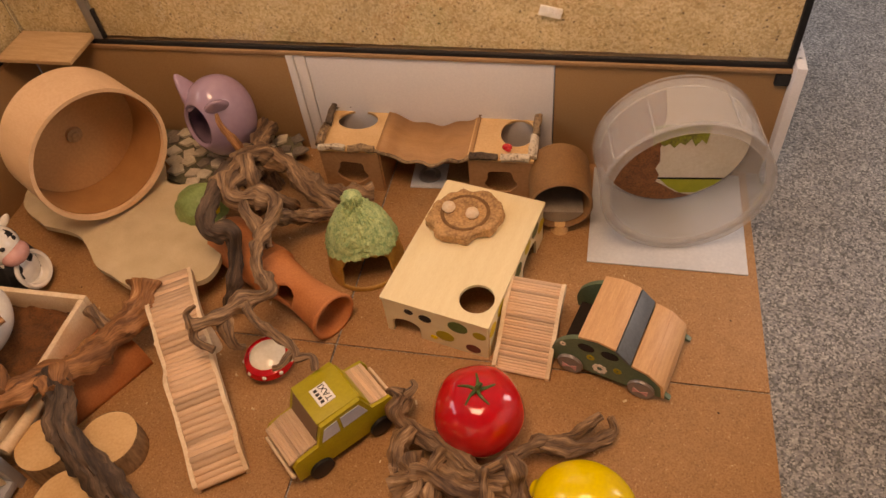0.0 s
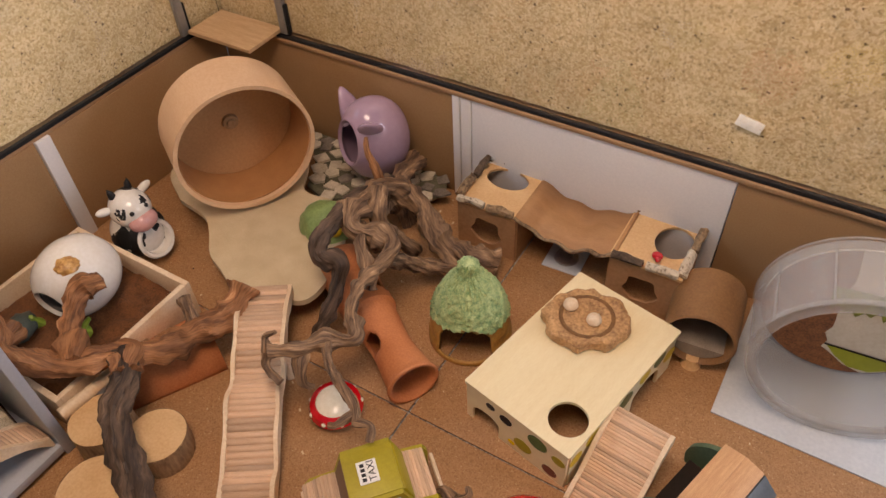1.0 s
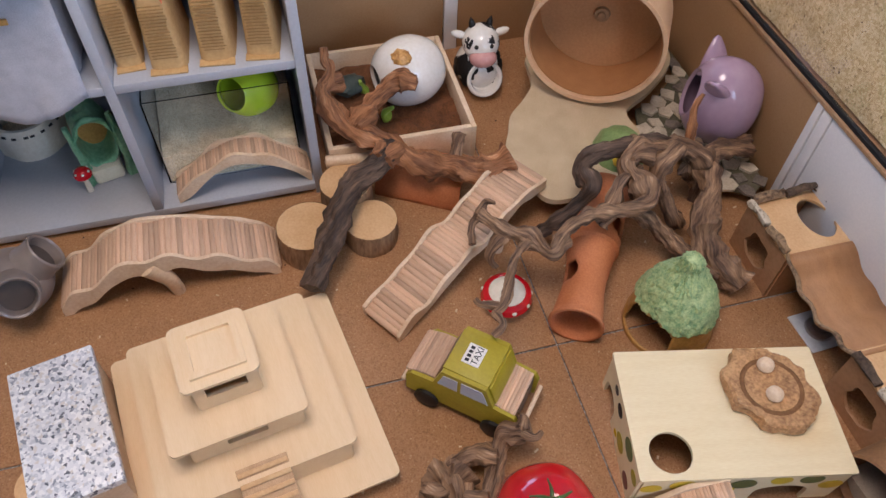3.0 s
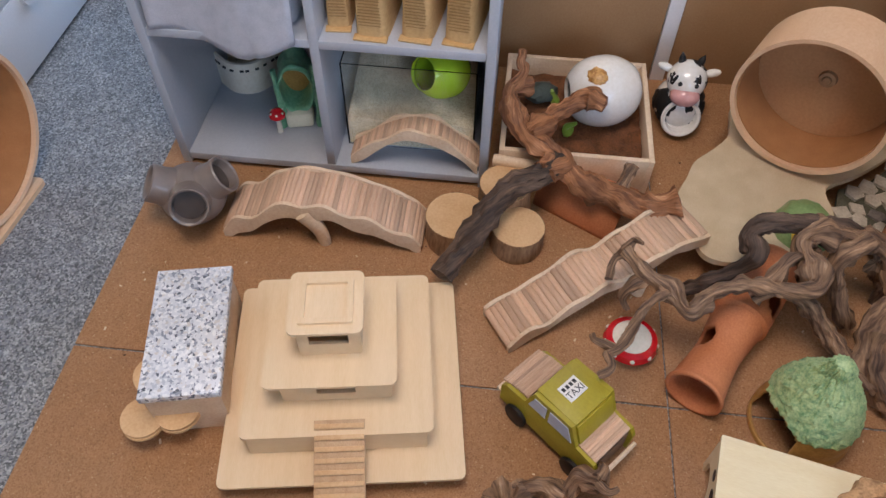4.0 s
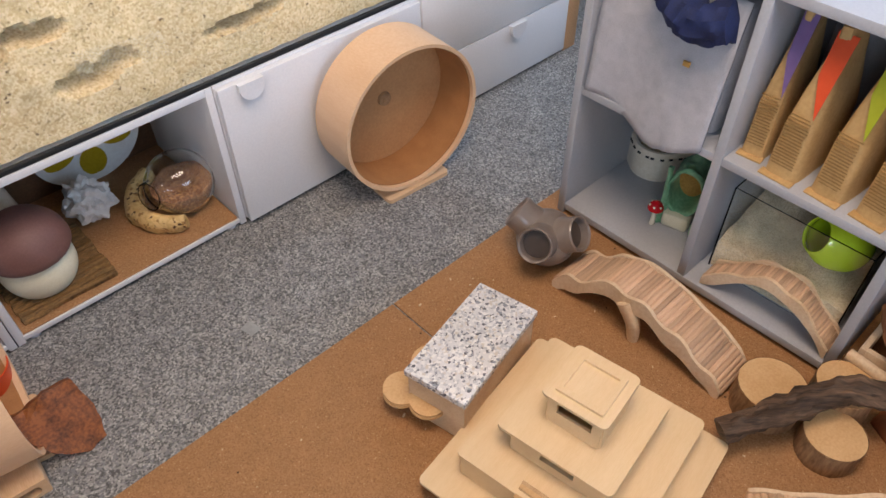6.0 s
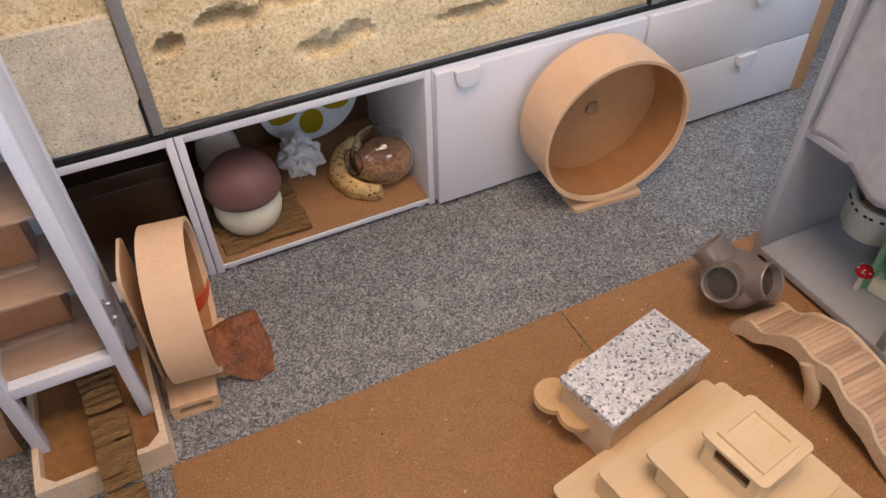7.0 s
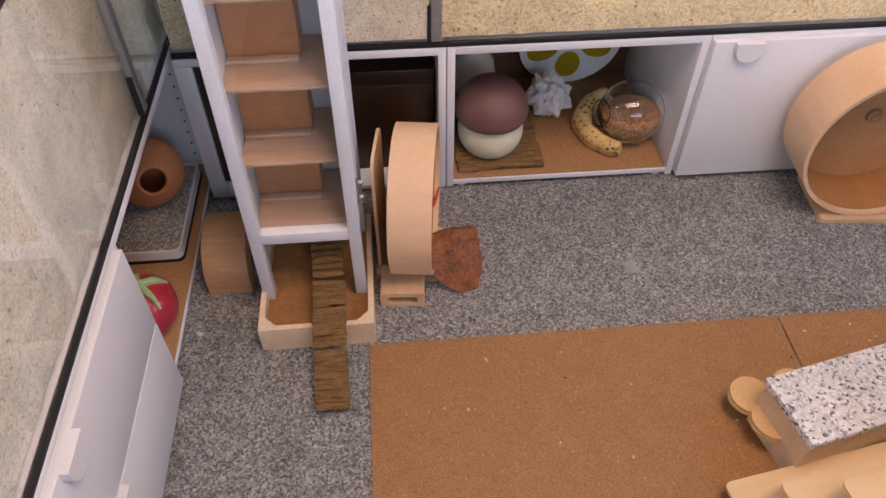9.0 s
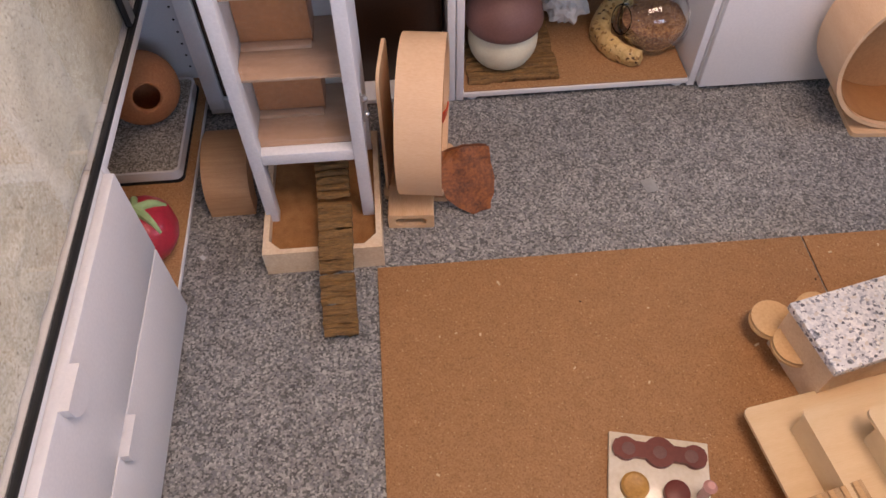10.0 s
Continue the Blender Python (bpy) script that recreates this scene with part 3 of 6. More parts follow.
tank("glass_tank", "glass tank with burrows dug into beige bedding", -1.94, 0.36, YS - 0.4, YS - 0.006, ZS + 0.003, 0.45, "+y", M_SUBST, (-0.175, -1.36),
     ((-0.56, 0.487, 0.085, 0.028), (-0.88, 0.487, 0.1, 0.016), (-0.36, 0.585, 0.07, 0.022), (-0.24, 0.56, 0.03, 0.02), (-0.48, 0.6, 0.06, 0.02)))
part("pale_bedding", box(B(), -0.16, 0.10, YS - 0.03, YS - 0.0068, ZS + 0.02, ZS + 0.26), M_SUBPALE, bpy.data.objects["glass_tank.002"], "pale fine bedding")

# east cabinets with tank
XE = 0.372
cab = thing("open_cabinet", pose(0, 0, 0), "white laminate open cabinet beside the tower", "cabinet")
for name, y0, y1, z0, z1 in (("side", 0.038, 0.055, 0, ZS), ("bottom", -0.86, 0.038, 0.008, 0.02), ("top", -0.86, 0.038, ZS - 0.017, ZS)):
    panel(name, XE, XE + 0.42, y0, y1, z0, z1, M_WHITE, cab)
panel("back", XE + 0.41, XE + 0.42, -0.86, 0.038, 0.02, ZS - 0.017, M_WHITE, cab)
panel("lining", XE + 0.002, XE + 0.408, -0.848, 0.036, 0.02, 0.024, M_BOARD, cab, label="brown hardboard lining")
panel("side", XE, XE + 0.408, -0.572, -0.56, 0.0242, ZS - 0.018, M_WHITE, cab)
for k in range(9):
    part("pin_hole", lathe(B(), [(0, 0.0006), (0.0026, 0.0006), (0.0028, 0)], 10), M_DARK, cab, at=pose(XE + 0.035, -0.56, 0.06 + 0.032 * k, -90))
cab = thing("door_cabinet", pose(0, 0, 0), "white laminate cabinet with closed doors under the tank", "cabinet")
panel("body", XE, XE + 0.42, 0.057, 1.3, 0.01, ZS, M_WHITE, cab)
for y0, y1, z0, z1, gy in ((0.059, 0.68, 0.194, ZS - 0.006, 0.4), (0.059, 0.68, 0.008, 0.19, 0.385), (0.684, 1.298, 0.008, ZS - 0.006, 1.2)):
    d = part("drawer_front", box(B(), XE - 0.017, XE - 0.001, y0, y1, z0, z1, 0.002), M_WHITE, cab, "white laminate front")
    tab(d, pose(XE - 0.024, gy, z1 - 0.012, 90, 0, 90))
tank("glass_tank", "glass tank of pale bedding over the white doors", XE + 0.004, XE + 0.45, -0.86, 1.3, ZS + 0.003, 0.42, "-x", M_SUBPALE, (-0.27,))


# ---- running wheels ----
def wooden_wheel(m, R, depth, label, gap=0.006, rise=0.03, foot=0.0, thin=0.012):
    """Drum that opens towards +x, its lower edge at z = base height; origin on the ground below the open rim's middle."""
    w = thing("running_wheel", m, label, "wheel", group="wooden running wheels")
    zc = R + 0.012
    ax = pose(0, 0, zc) @ AXIS_X
    t = 0.009
    drum = part("drum", lathe(B(), [(R - t, -0.001), (R, 0), (R, -depth), (R - t, -depth), (R - t, -depth + 0.02)], 96, ax, closed=True), M_WHEEL, w, "pale bent plywood drum")
    part("back_disc", lathe(B(), [(0, -depth + 0.007), (R - t, -depth + 0.007), (R - t, -depth), (0, -depth)], 96, ax), M_WHEELBACK, w, "brown back disc")
    part("lining", lathe(B(), [(R - t - 0.0005, -0.012), (R - t - 0.003, -0.012), (R - t - 0.003, -depth + 0.008), (R - t - 0.0005, -depth + 0.008)], 96, ax, closed=True), M_CORK, w, "cork running surface")
    part("hub", lathe(B(), [(0, -depth + 0.02), (0.008, -depth + 0.019), (0.010, -depth + 0.016), (0.017, -depth + 0.015), (0.019, -depth + 0.006)], 28, ax), mat("hub_wood", "b48e66", "9a7450", 30, 160, 0.5, 0.1) if "hub_wood" not in bpy.data.materials else bpy.data.materials["hub_wood"], w, "small round brown hub cap")
    part("stand", plate(B(), round_rect(-R * 0.42, R * 0.42, 0, zc + rise, 0.03), [], -depth - gap - thin, -depth - gap, pose(0, 0, 0, 90, 0, 90)), M_BIRCH2, w, "upright plywood stand")
    part("base", plate(B(), round_rect(-depth - gap - 0.012, 0.012 + foot, -R * 0.5, R * 0.5, 0.012), [], 0, 0.011), M_BIRCH2, w, "plywood foot plate")
    return w


wooden_wheel(pose(-1.405, 1.373, 0.076, 0, 0, -30.6), 0.155, 0.135, "pale wooden running wheel on the sand-coated platform", foot=-0.06)
wooden_wheel(pose(-1.152, -0.262, -0.004, 0, 0, 85.7), 0.193, 0.135, "large pale wooden running wheel before the white cabinet")
small = wooden_wheel(pose(-0.155, -0.235, -0.004, 0, 0, 172), 0.157, 0.085, "small wooden running wheel seen edge-on beside the tower", 0.03, 0.145, 0.0, 0.006)

# milky acrylic wheel on a pale card
gw = thing("acrylic_wheel", pose(-0.168, 1.452, 0.004, 0, 0, -81), "milky grey translucent acrylic running wheel with printed disc", "wheel")
Rg, dg, ag = 0.168, 0.15, pose(0, 0, 0.174) @ AXIS_X
part("drum", lathe(B(), [(Rg, -0.008), (Rg, -dg), (Rg - 0.004, -dg), (Rg - 0.004, -0.008)], 96, ag, closed=True), M_ACRYL, gw)
part("front_ring", lathe(B(), [(Rg + 0.003, 0), (Rg + 0.003, -0.012), (Rg - 0.016, -0.012), (Rg - 0.016, 0)], 96, ag, closed=True), M_ACRYL, gw, "flat clear front ring")
part("back_ring", lathe(B(), [(Rg + 0.003, -dg), (Rg + 0.003, -dg - 0.006), (0, -dg - 0.006), (0, -dg)], 96, ag), M_ACRYL, gw)
for a in (28, 62, 118, 152):
    part("seam", box(B(), -dg, -0.01, -0.002, 0.002, Rg - 0.0005, Rg + 0.0025, 0.0005, pose(0, 0, 0.174, a - 90)), M_ACRYL, gw)
disc = part("disc", lathe(B(), [(0, -dg + 0.012), (Rg - 0.012, -dg + 0.012), (Rg - 0.012, -dg + 0.008), (0, -dg + 0.008)], 64, ag), M_CREAM, gw, "disc printed white, brown and green")
rd = Rg - 0.0125
mo = pose(-dg + 0.0125, 0, 0.174, 90, 0, 90)
arc = [(rd * math.cos(radians(a)), rd * math.sin(radians(a))) for a in range(104, 296, 6)]
ragged = [(-0.028 - 0.016 * noise.noise(Vector((k * 1.7, 3, 0))), -0.1 + k * 0.02) for k in range(10)]
part("print", plate(B(), arc + [(0.02, -0.135), (-0.012, -0.11)] + ragged, [], 0, 0.0008, mo), mat("printed_brown", "a86c40", "5f3a22", 60, 240, 0.5, 0.05, edge=(0.3, 0.65)), disc, "printed brown patch")
part("print", plate(B(), [(-0.022, -0.09), (0.05, -0.096), (0.116, -0.101), (0.1, -0.117), (0.065, -0.138), (0.03, -0.137), (0.0, -0.115)], [], 0, 0.0011, mo), M_LIMEINK, disc, "printed lime patch")
part("print", plate(B(), [(-0.026, -0.088), (0.04, -0.0925), (0.118, -0.0975), (0.116, -0.101), (0.05, -0.097), (-0.024, -0.0915)], [], 0, 0.0014, mo), M_DARK, disc, "printed dark line")
leafy = [(-0.045 + 0.011 * k, 0.004 + 0.014 * noise.noise(Vector((k * 1.9, 7, 0))) + (0.012 if k % 2 else 0)) for k in range(11)]
part("print", plate(B(), leafy + [(0.07, 0.06), (-0.055, 0.06)], [], 0, 0.0011, mo), mat("printed_green", "9aa52e", "5d5426", 70, 240, 0.5, 0.05, edge=(0.35, 0.6)), disc, "printed green leaves")
part("stand", plate(B(), round_rect(-0.05, 0.05, 0, 0.2, 0.02), [], -dg - 0.018, -dg - 0.008, pose(0, 0, 0, 90, 0, 90)), M_ACRYL, gw)
solid("card", box(B(), -0.352, -0.018, 1.397, 1.70, 0.0, 0.004, 0.001), M_CARD, "pale grey card under the acrylic wheel", "mat")

# cork pipe with a wooden foot
pp = thing("bark_pipe", pose(-0.42, 1.50, 0.0, 0, 0, -83), "brown tube hide with sand inside on short foot", "hide")
part("tube", lathe(B(), [(0.069, 0.02), (0.069, -0.11), (0.062, -0.115), (0.061, 0.018), (0.065, 0.023)], 48, pose(0, 0, 0.082) @ AXIS_X, closed=True), mat("brown_card_tube", "946b42", "7c5734", 14, 200, 0.6, 0.1), pp)
# near-black end disc: the tube's inner shade painted as colour
part("back", lathe(B(), [(0, -0.108), (0.06, -0.108)], 32, pose(0, 0, 0.082) @ AXIS_X), M_DARK, pp)
sandfill = B()
plate(sandfill, [(0.058 * math.cos(radians(a)), 0.058 * math.sin(radians(a))) for a in range(205, 340, 9)], [], -0.1, 0.012, pose(0, 0, 0.082) @ pose(0, 0, 0, 90, 0, 90))
part("sand", sandfill, mat("grey_sand", "9c8f80", "85786a", 40, 400, 0.95, 0.4), pp)
part("foot", lathe(B(), [(0.0, 0.0), (0.02, 0.0), (0.016, 0.01), (0.014, 0.022), (0, 0.024)], 20), M_CUT, pp, at=pose(0.012, 0, 0))
part("foot", lathe(B(), [(0.0, 0.0), (0.02, 0.0), (0.016, 0.01), (0.014, 0.022), (0, 0.024)], 20), M_CUT, pp, at=pose(-0.09, 0, 0))


# ---- twin hut with a hanging bridge ----
hut = thing("bridge_hut", pose(-0.745, 1.645, 0, 0, 0, 0), "raw plywood twin hut with a wavy bridge and bark trim", "hide")


def wavy_hole(cx, cz, w, h, seed):
    return [(cx + w * math.cos(radians(a)) * (1 + 0.13 * math.sin(radians(a * 5 + seed))), cz + h * math.sin(radians(a)) * (1 + 0.1 * math.cos(radians(a * 4 + seed)))) for a in range(0, 360, 15)]


M_HUT = mat("grey_brown_plywood", "b58a63", "9d7450", 8, 120, 0.6, 0.06)
RAILS = [mat("birch_bark_rail", "cdbfa8", "6a5440", 22, 140, 0.8, 0.8, edge=(0.36, 0.5)), mat("dark_bark_rail", "6f5b49", "33271e", 30, 160, 0.85, 0.9), mat("brown_bark_rail", "9a7f60", "4c3a2b", 24, 150, 0.85, 0.9, edge=(0.38, 0.55))]
for cx in (-0.178, 0.182):
    w, d, h = 0.072, 0.074, 0.122
    tower_ = part("hut_body", plate(B(), [(-w, 0), (w, 0), (w, h), (-w, h)], [wavy_hole(0.0, 0.058, 0.036, 0.036, cx * 900)], -0.003, 0.003, pose(cx, -d, 0, 90)), M_HUT, hut)
    part("wall", plate(B(), [(-w, 0), (w, 0), (w, h), (-w, h)], [], -0.003, 0.003, pose(cx, d, 0, 90)), M_HUT, hut)
    for sx in (-w, w):
        part("wall", box(B(), cx + sx - 0.003, cx + sx + 0.003, -d + 0.003, d - 0.003, 0, h), M_HUT, hut)
    side = -1 if cx < 0 else 1
    hole = ring_pts(cx - 0.004, 0.034, 0.05, 0.034, 24) if cx < 0 else ring_pts(cx + 0.03, 0.018, 0.04, 0.048, 24)
    part("roof", plate(B(), [(cx - w - 0.004, -d - 0.004), (cx + w + 0.004, -d - 0.004), (cx + w + 0.004, d + 0.004), (cx - w - 0.004, d + 0.004)], [hole], h, h + 0.006), M_CUT, hut)
    k = 0
    for (ax, ay), (bx, by) in (((cx - w, -d - 0.004), (cx + w, -d - 0.004)), ((cx - w, d + 0.002), (cx + w, d + 0.002)), ((cx + side * w, -d), (cx + side * w, d))):
        for seg_ in range(2):
            f0, f1 = 0.02 + seg_ * 0.5, 0.46 + seg_ * 0.5
            p0, p1 = Vector((ax + (bx - ax) * f0, ay + (by - ay) * f0, h + 0.012)), Vector((ax + (bx - ax) * f1, ay + (by - ay) * f1, h + 0.012 + 0.002 * k % 3))
            part("bark_rail", limb(B(), [p0, (p0 + p1) / 2 + Vector((0, 0, 0.002)), p1], 0.009, 0.0075, 10, 4, 0.4, k * 3.1 + cx), RAILS[(k * 2 + (cx > 0)) % 3], hut)
            k += 1
bm = B()
rows = []
for i in range(29):
    f = i / 28
    x = -0.11 + 0.225 * f
    z = 0.132 - 0.032 * math.sin(math.pi * f) + 0.004 * math.sin(f * 19)
    half = 0.074 + 0.004 * math.sin(f * 23)
    rows.append([bm.verts.new((x, -half, z)), bm.verts.new((x, half, z))])
for a, b in zip(rows, rows[1:]):
    bm.faces.new((a[0], b[0], b[1], a[1]))
br = part("bridge", bm, mat("bridge_plywood", "b98a5d", "a5774c", 9, 110, 0.6, 0.05, (1, 6, 6)), hut, "wavy thin plywood bridge")
br.modifiers.new("thick", "SOLIDIFY").thickness = 0.006
for sgn in (-1, 1):
    part("bridge_edge", limb(B(), [(-0.11 + 0.225 * i / 14, sgn * (0.076 + 0.004 * math.sin(i / 14 * 23)), 0.131 - 0.032 * math.sin(math.pi * i / 14) + 0.004 * math.sin(i / 14 * 19)) for i in range(15)], 0.0045, 0.0045, 8, 2, 0.3, sgn), RAILS[2], hut)
lady = thing("ladybird", pose(-0.55, 1.60, 0.13), "small red glazed ladybird figure on the hut", "ornament")
part("body", blob(B(), (0, 0, 0.009), (0.012, 0.009, 0.009), 2, 0.02), M_REDGLAZE, lady)
part("head", blob(B(), (0.004, -0.009, 0.008), 0.006, 2, 0.02), M_REDGLAZE, lady)
wt = thing("square_plate", pose(-0.75, 1.632, 0, 0, 0, 3), "small grey steel square plate under the bridge", "plate")
part("plate", box(B(), -0.043, 0.043, -0.043, 0.043, 0, 0.004, 0.001), M_CARD, wt)
part("dome", lathe(B(), [(0.028, 0.004), (0.026, 0.008), (0.016, 0.011), (0.014, 0.009), (0, 0.008)], 28), M_STEEL, wt)


# ---- painted box house ----
bx = thing("box_house", pose(-0.6, 1.317, 0, 0, 0, -12.2), "cream plywood box house painted with coloured dots", "hide")
W2, D2, H2 = 0.1155, 0.176, 0.108
M_BOXTOP = mat("cream_plywood", "ecdcb4", "e3cfa2", 6, 90, 0.5, 0.03, (8, 1, 8))
part("roof", plate(B(), round_rect(-W2, W2, -D2, D2, 0.003), [ring_pts(0.07, -0.117, 0.035, 0.035, 40)], H2 - 0.007, H2), M_BOXTOP, bx)


def arch_wall(L, gaps, h):
    """A wall along x with arched gaps cut up from the ground."""
    out = [(-L, 0)]
    for g0, g1, gh in gaps:
        out += [(g0, 0)] + [((g0 + g1) / 2 - (g1 - g0) / 2 * math.cos(radians(a)), gh * 0.62 + gh * 0.38 * math.sin(radians(a))) for a in range(0, 181, 20)] + [(g1, 0)]
    return out + [(L, 0), (L, h), (-L, h)]


for sy, gaps in ((-1, [(-0.098, -0.035, 0.05)]), (1, [(-0.06, 0.06, 0.06)])):
    part("wall", plate(B(), arch_wall(W2 - 0.004, gaps, H2 - 0.007), [], -0.003, 0.003, pose(0, sy * (D2 - 0.005), 0, 90)), M_BOXTOP, bx)
for sx in (-1, 1):
    part("wall", plate(B(), arch_wall(D2 - 0.009, [(-0.13, -0.02, 0.04), (0.03, 0.12, 0.06)] if sx > 0 else [(-0.05, 0.05, 0.06)], H2 - 0.007), [], -0.003, 0.003, pose(sx * (W2 - 0.005), 0, 0, 90, 0, 90)), M_BOXTOP, bx)
dots = [(-0.02, 0.075, 0.014, M_DARK), (0.02, 0.035, 0.02, M_OLIVE), (0.05, 0.078, 0.021, M_LEAFGREEN), (0.08, 0.02, 0.016, M_REDBROWN), (-0.055, 0.082, 0.01, M_INK), (0.095, 0.07, 0.014, M_OLIVE), (-0.005, 0.02, 0.008, M_YELLOWGLAZE)]
for dx, dz, r, mm in dots:
    part("painted_dot", plate(B(), ring_pts(0, 0, r, r * 0.8, 20), [], 0, 0.0006, pose(dx, -D2 + 0.0018, dz, 90)), mm, bx)
M_SUN = mat("yellow_paint", "d9b82a", "cfae20", 10, 100, 0.5, 0.02)
for dy, dz, r, mm in [(-0.15, 0.07, 0.018, M_SUN), (-0.1, 0.08, 0.022, M_SUN), (-0.05, 0.05, 0.016, M_REDBROWN), (0.0, 0.075, 0.022, M_LEAFGREEN), (0.06, 0.085, 0.018, M_SUN), (-0.02, 0.055, 0.012, M_SUN), (0.11, 0.085, 0.02, M_LEAFGREEN), (0.15, 0.06, 0.02, M_SUN)]:
    part("painted_dot", plate(B(), ring_pts(0, 0, r, r * 0.8, 20), [], 0, 0.0006, pose(W2 - 0.0016, dy, dz, 90, 0, 90)), mm, bx)

# slab of bark with two pale knobs
sl = thing("bark_slab", pose(-0.612, 1.392, H2 + 0.001, 0, 0, 25), "thick cork bark slab with two round pale knobs", "toy")
out = [(0.079 * math.cos(radians(a)) * (1 + 0.12 * noise.noise(Vector((math.cos(radians(a)) * 2.3, math.sin(radians(a)) * 2.3, 1)))), 0.066 * math.sin(radians(a)) * (1 + 0.16 * noise.noise(Vector((math.cos(radians(a)) * 3.5, math.sin(radians(a)) * 3.5, 5))))) for a in range(0, 360, 6)]
bm = B()
prev = None
for f, z in ((1.0, 0.0), (1.05, 0.006), (1.0, 0.014), (1.03, 0.02), (0.97, 0.025), (0.86, 0.026), (0.8, 0.024), (0.6, 0.023), (0.3, 0.0225)):
    ring = [bm.verts.new((x * f * (1 + 0.06 * noise.noise(Vector((x * 90, y * 90, z * 160)))), y * f * (1 + 0.06 * noise.noise(Vector((y * 90, x * 90, z * 160)))), z + 0.0035 * noise.noise(Vector((x * 70 * f, y * 70 * f, 2))))) for x, y in out]
    if prev:
        for i in range(len(ring)):
            j = (i + 1) % len(ring)
            bm.faces.new((prev[i], prev[j], ring[j], ring[i]))
    prev = ring
bm.faces.new(prev)
part("slab", bm, mat("cork_bark", "c99d6c", "805a3a", 45, 180, 0.85, 0.9, edge=(0.3, 0.62)), sl)
for kx, ky in ((-0.03, 0.022), (0.012, -0.012)):
    part("knob", lathe(B(), [(0.0, 0), (0.011, 0.0), (0.0145, 0.006), (0.013, 0.013), (0.007, 0.018), (0, 0.019)], 20), M_EDGE, sl, at=pose(kx, ky, 0.0225))
part("ring", lathe(B(), [(0.045, 0.0), (0.049, 0.0015), (0.053, 0.0)], 40, pose(0, 0, 0.0245)), mat("brown_ring", "8a6239", "6e4b2a", 30, 160, 0.8, 0.4), sl)


# ---- willow ramps ----
def stick(length, r):
    return finish("stick", lathe(B(), [(0, -length / 2), (r * 0.8, -length / 2), (r, -length / 2 + 0.002), (r, length / 2 - 0.002), (r * 0.8, length / 2), (0, length / 2)], 8, Matrix.Rotation(radians(90), 4, "X")), M_STICK)


def stick_ramp(m, path, width, n, label, legs=True, deep=0.017, name="stick_bridge"):
    """Sticks side by side along a wavy profile of (x, z) between two wavy side boards."""
    t = thing(name, m, label, "bridge")
    pts = smooth_path([(x, 0, z) for x, z in path], 12)
    cum = [0.0]
    for a, b in zip(pts, pts[1:]):
        cum.append(cum[-1] + (b - a).length)
    me = stick(width - 0.006, cum[-1] / n * 0.66)

    def at_len(s):
        for i in range(len(cum) - 1):
            if cum[i + 1] >= s:
                return pts[i].lerp(pts[i + 1], (s - cum[i]) / max(1e-9, cum[i + 1] - cum[i]))
        return pts[-1]

    for i in range(n):
        ob = new("stick", me)
        ob.parent = t
        p = at_len(cum[-1] * (i + 0.5) / n)
        ob.matrix_basis = pose(p.x, random.uniform(-0.001, 0.001), p.z + random.uniform(-0.0006, 0.0006))
    for sgn in (-1, 1):
        bm = B()
        top, bot = [], []
        for p in pts:
            top.append((p.x, p.z + 0.009 + 0.005 * math.sin(p.x * 70 + sgn)))
            low = p.z - deep - 0.004 * math.sin(p.x * 45)
            bot.append((p.x, max(low, 0)))
        plate(bm, top + bot[::-1], [], -0.004, 0.004, pose(0, sgn * width / 2, 0, 90))
        part("side_board", bm, M_EDGE, t, "pale wavy side board")
    return t, pts


# wavy ramp up to the platform
rmp, pts = stick_ramp(pose(-0.965, 0.796, 0, 0, 0, 123.5), [(0, 0.012), (0.045, 0.034), (0.09, 0.036), (0.15, 0.064), (0.2, 0.08), (0.25, 0.072), (0.31, 0.096), (0.36, 0.109), (0.4, 0.1), (0.45, 0.102)], 0.092, 40, "wavy willow stick ramp leaning on the sand platform")
for sgn in (-1, 1):
    part("leg", limb(B(), [(0.3, sgn * 0.046, 0.085), (0.305, sgn * 0.046, 0.04), (0.3, sgn * 0.046, 0.0)], 0.009, 0.011, 10, 3, 0.1, sgn), M_EDGE, rmp)
# ramp at the box house
stick_ramp(pose(-0.4615, 1.093, 0, 0, 0, 84), [(0, 0.006), (0.03, 0.026), (0.07, 0.055), (0.1, 0.075), (0.145, 0.094), (0.165, 0.094)], 0.105, 34, "short willow stick ramp leaning on the box house")
# long arched bridge before the grey shelf
ab, pts = stick_ramp(pose(-1.195, 0.205, 0, 0, 0, 90.5), [(0, 0.013), (0.03, 0.046), (0.065, 0.056), (0.1, 0.082), (0.15, 0.11), (0.19, 0.104), (0.235, 0.106), (0.28, 0.084), (0.325, 0.076), (0.37, 0.046), (0.4, 0.034), (0.42, 0.01)], 0.104, 46, "wavy willow stick arch bridge before the grey shelf", deep=0.03)
for sgn in (-1, 1):
    part("leg", limb(B(), [(0.18, sgn * 0.05, 0.09), (0.208, sgn * 0.05, 0.045), (0.217, sgn * 0.05, 0.0)], 0.018, 0.012, 10, 3, 0.08, sgn * 3), M_EDGE, ab)


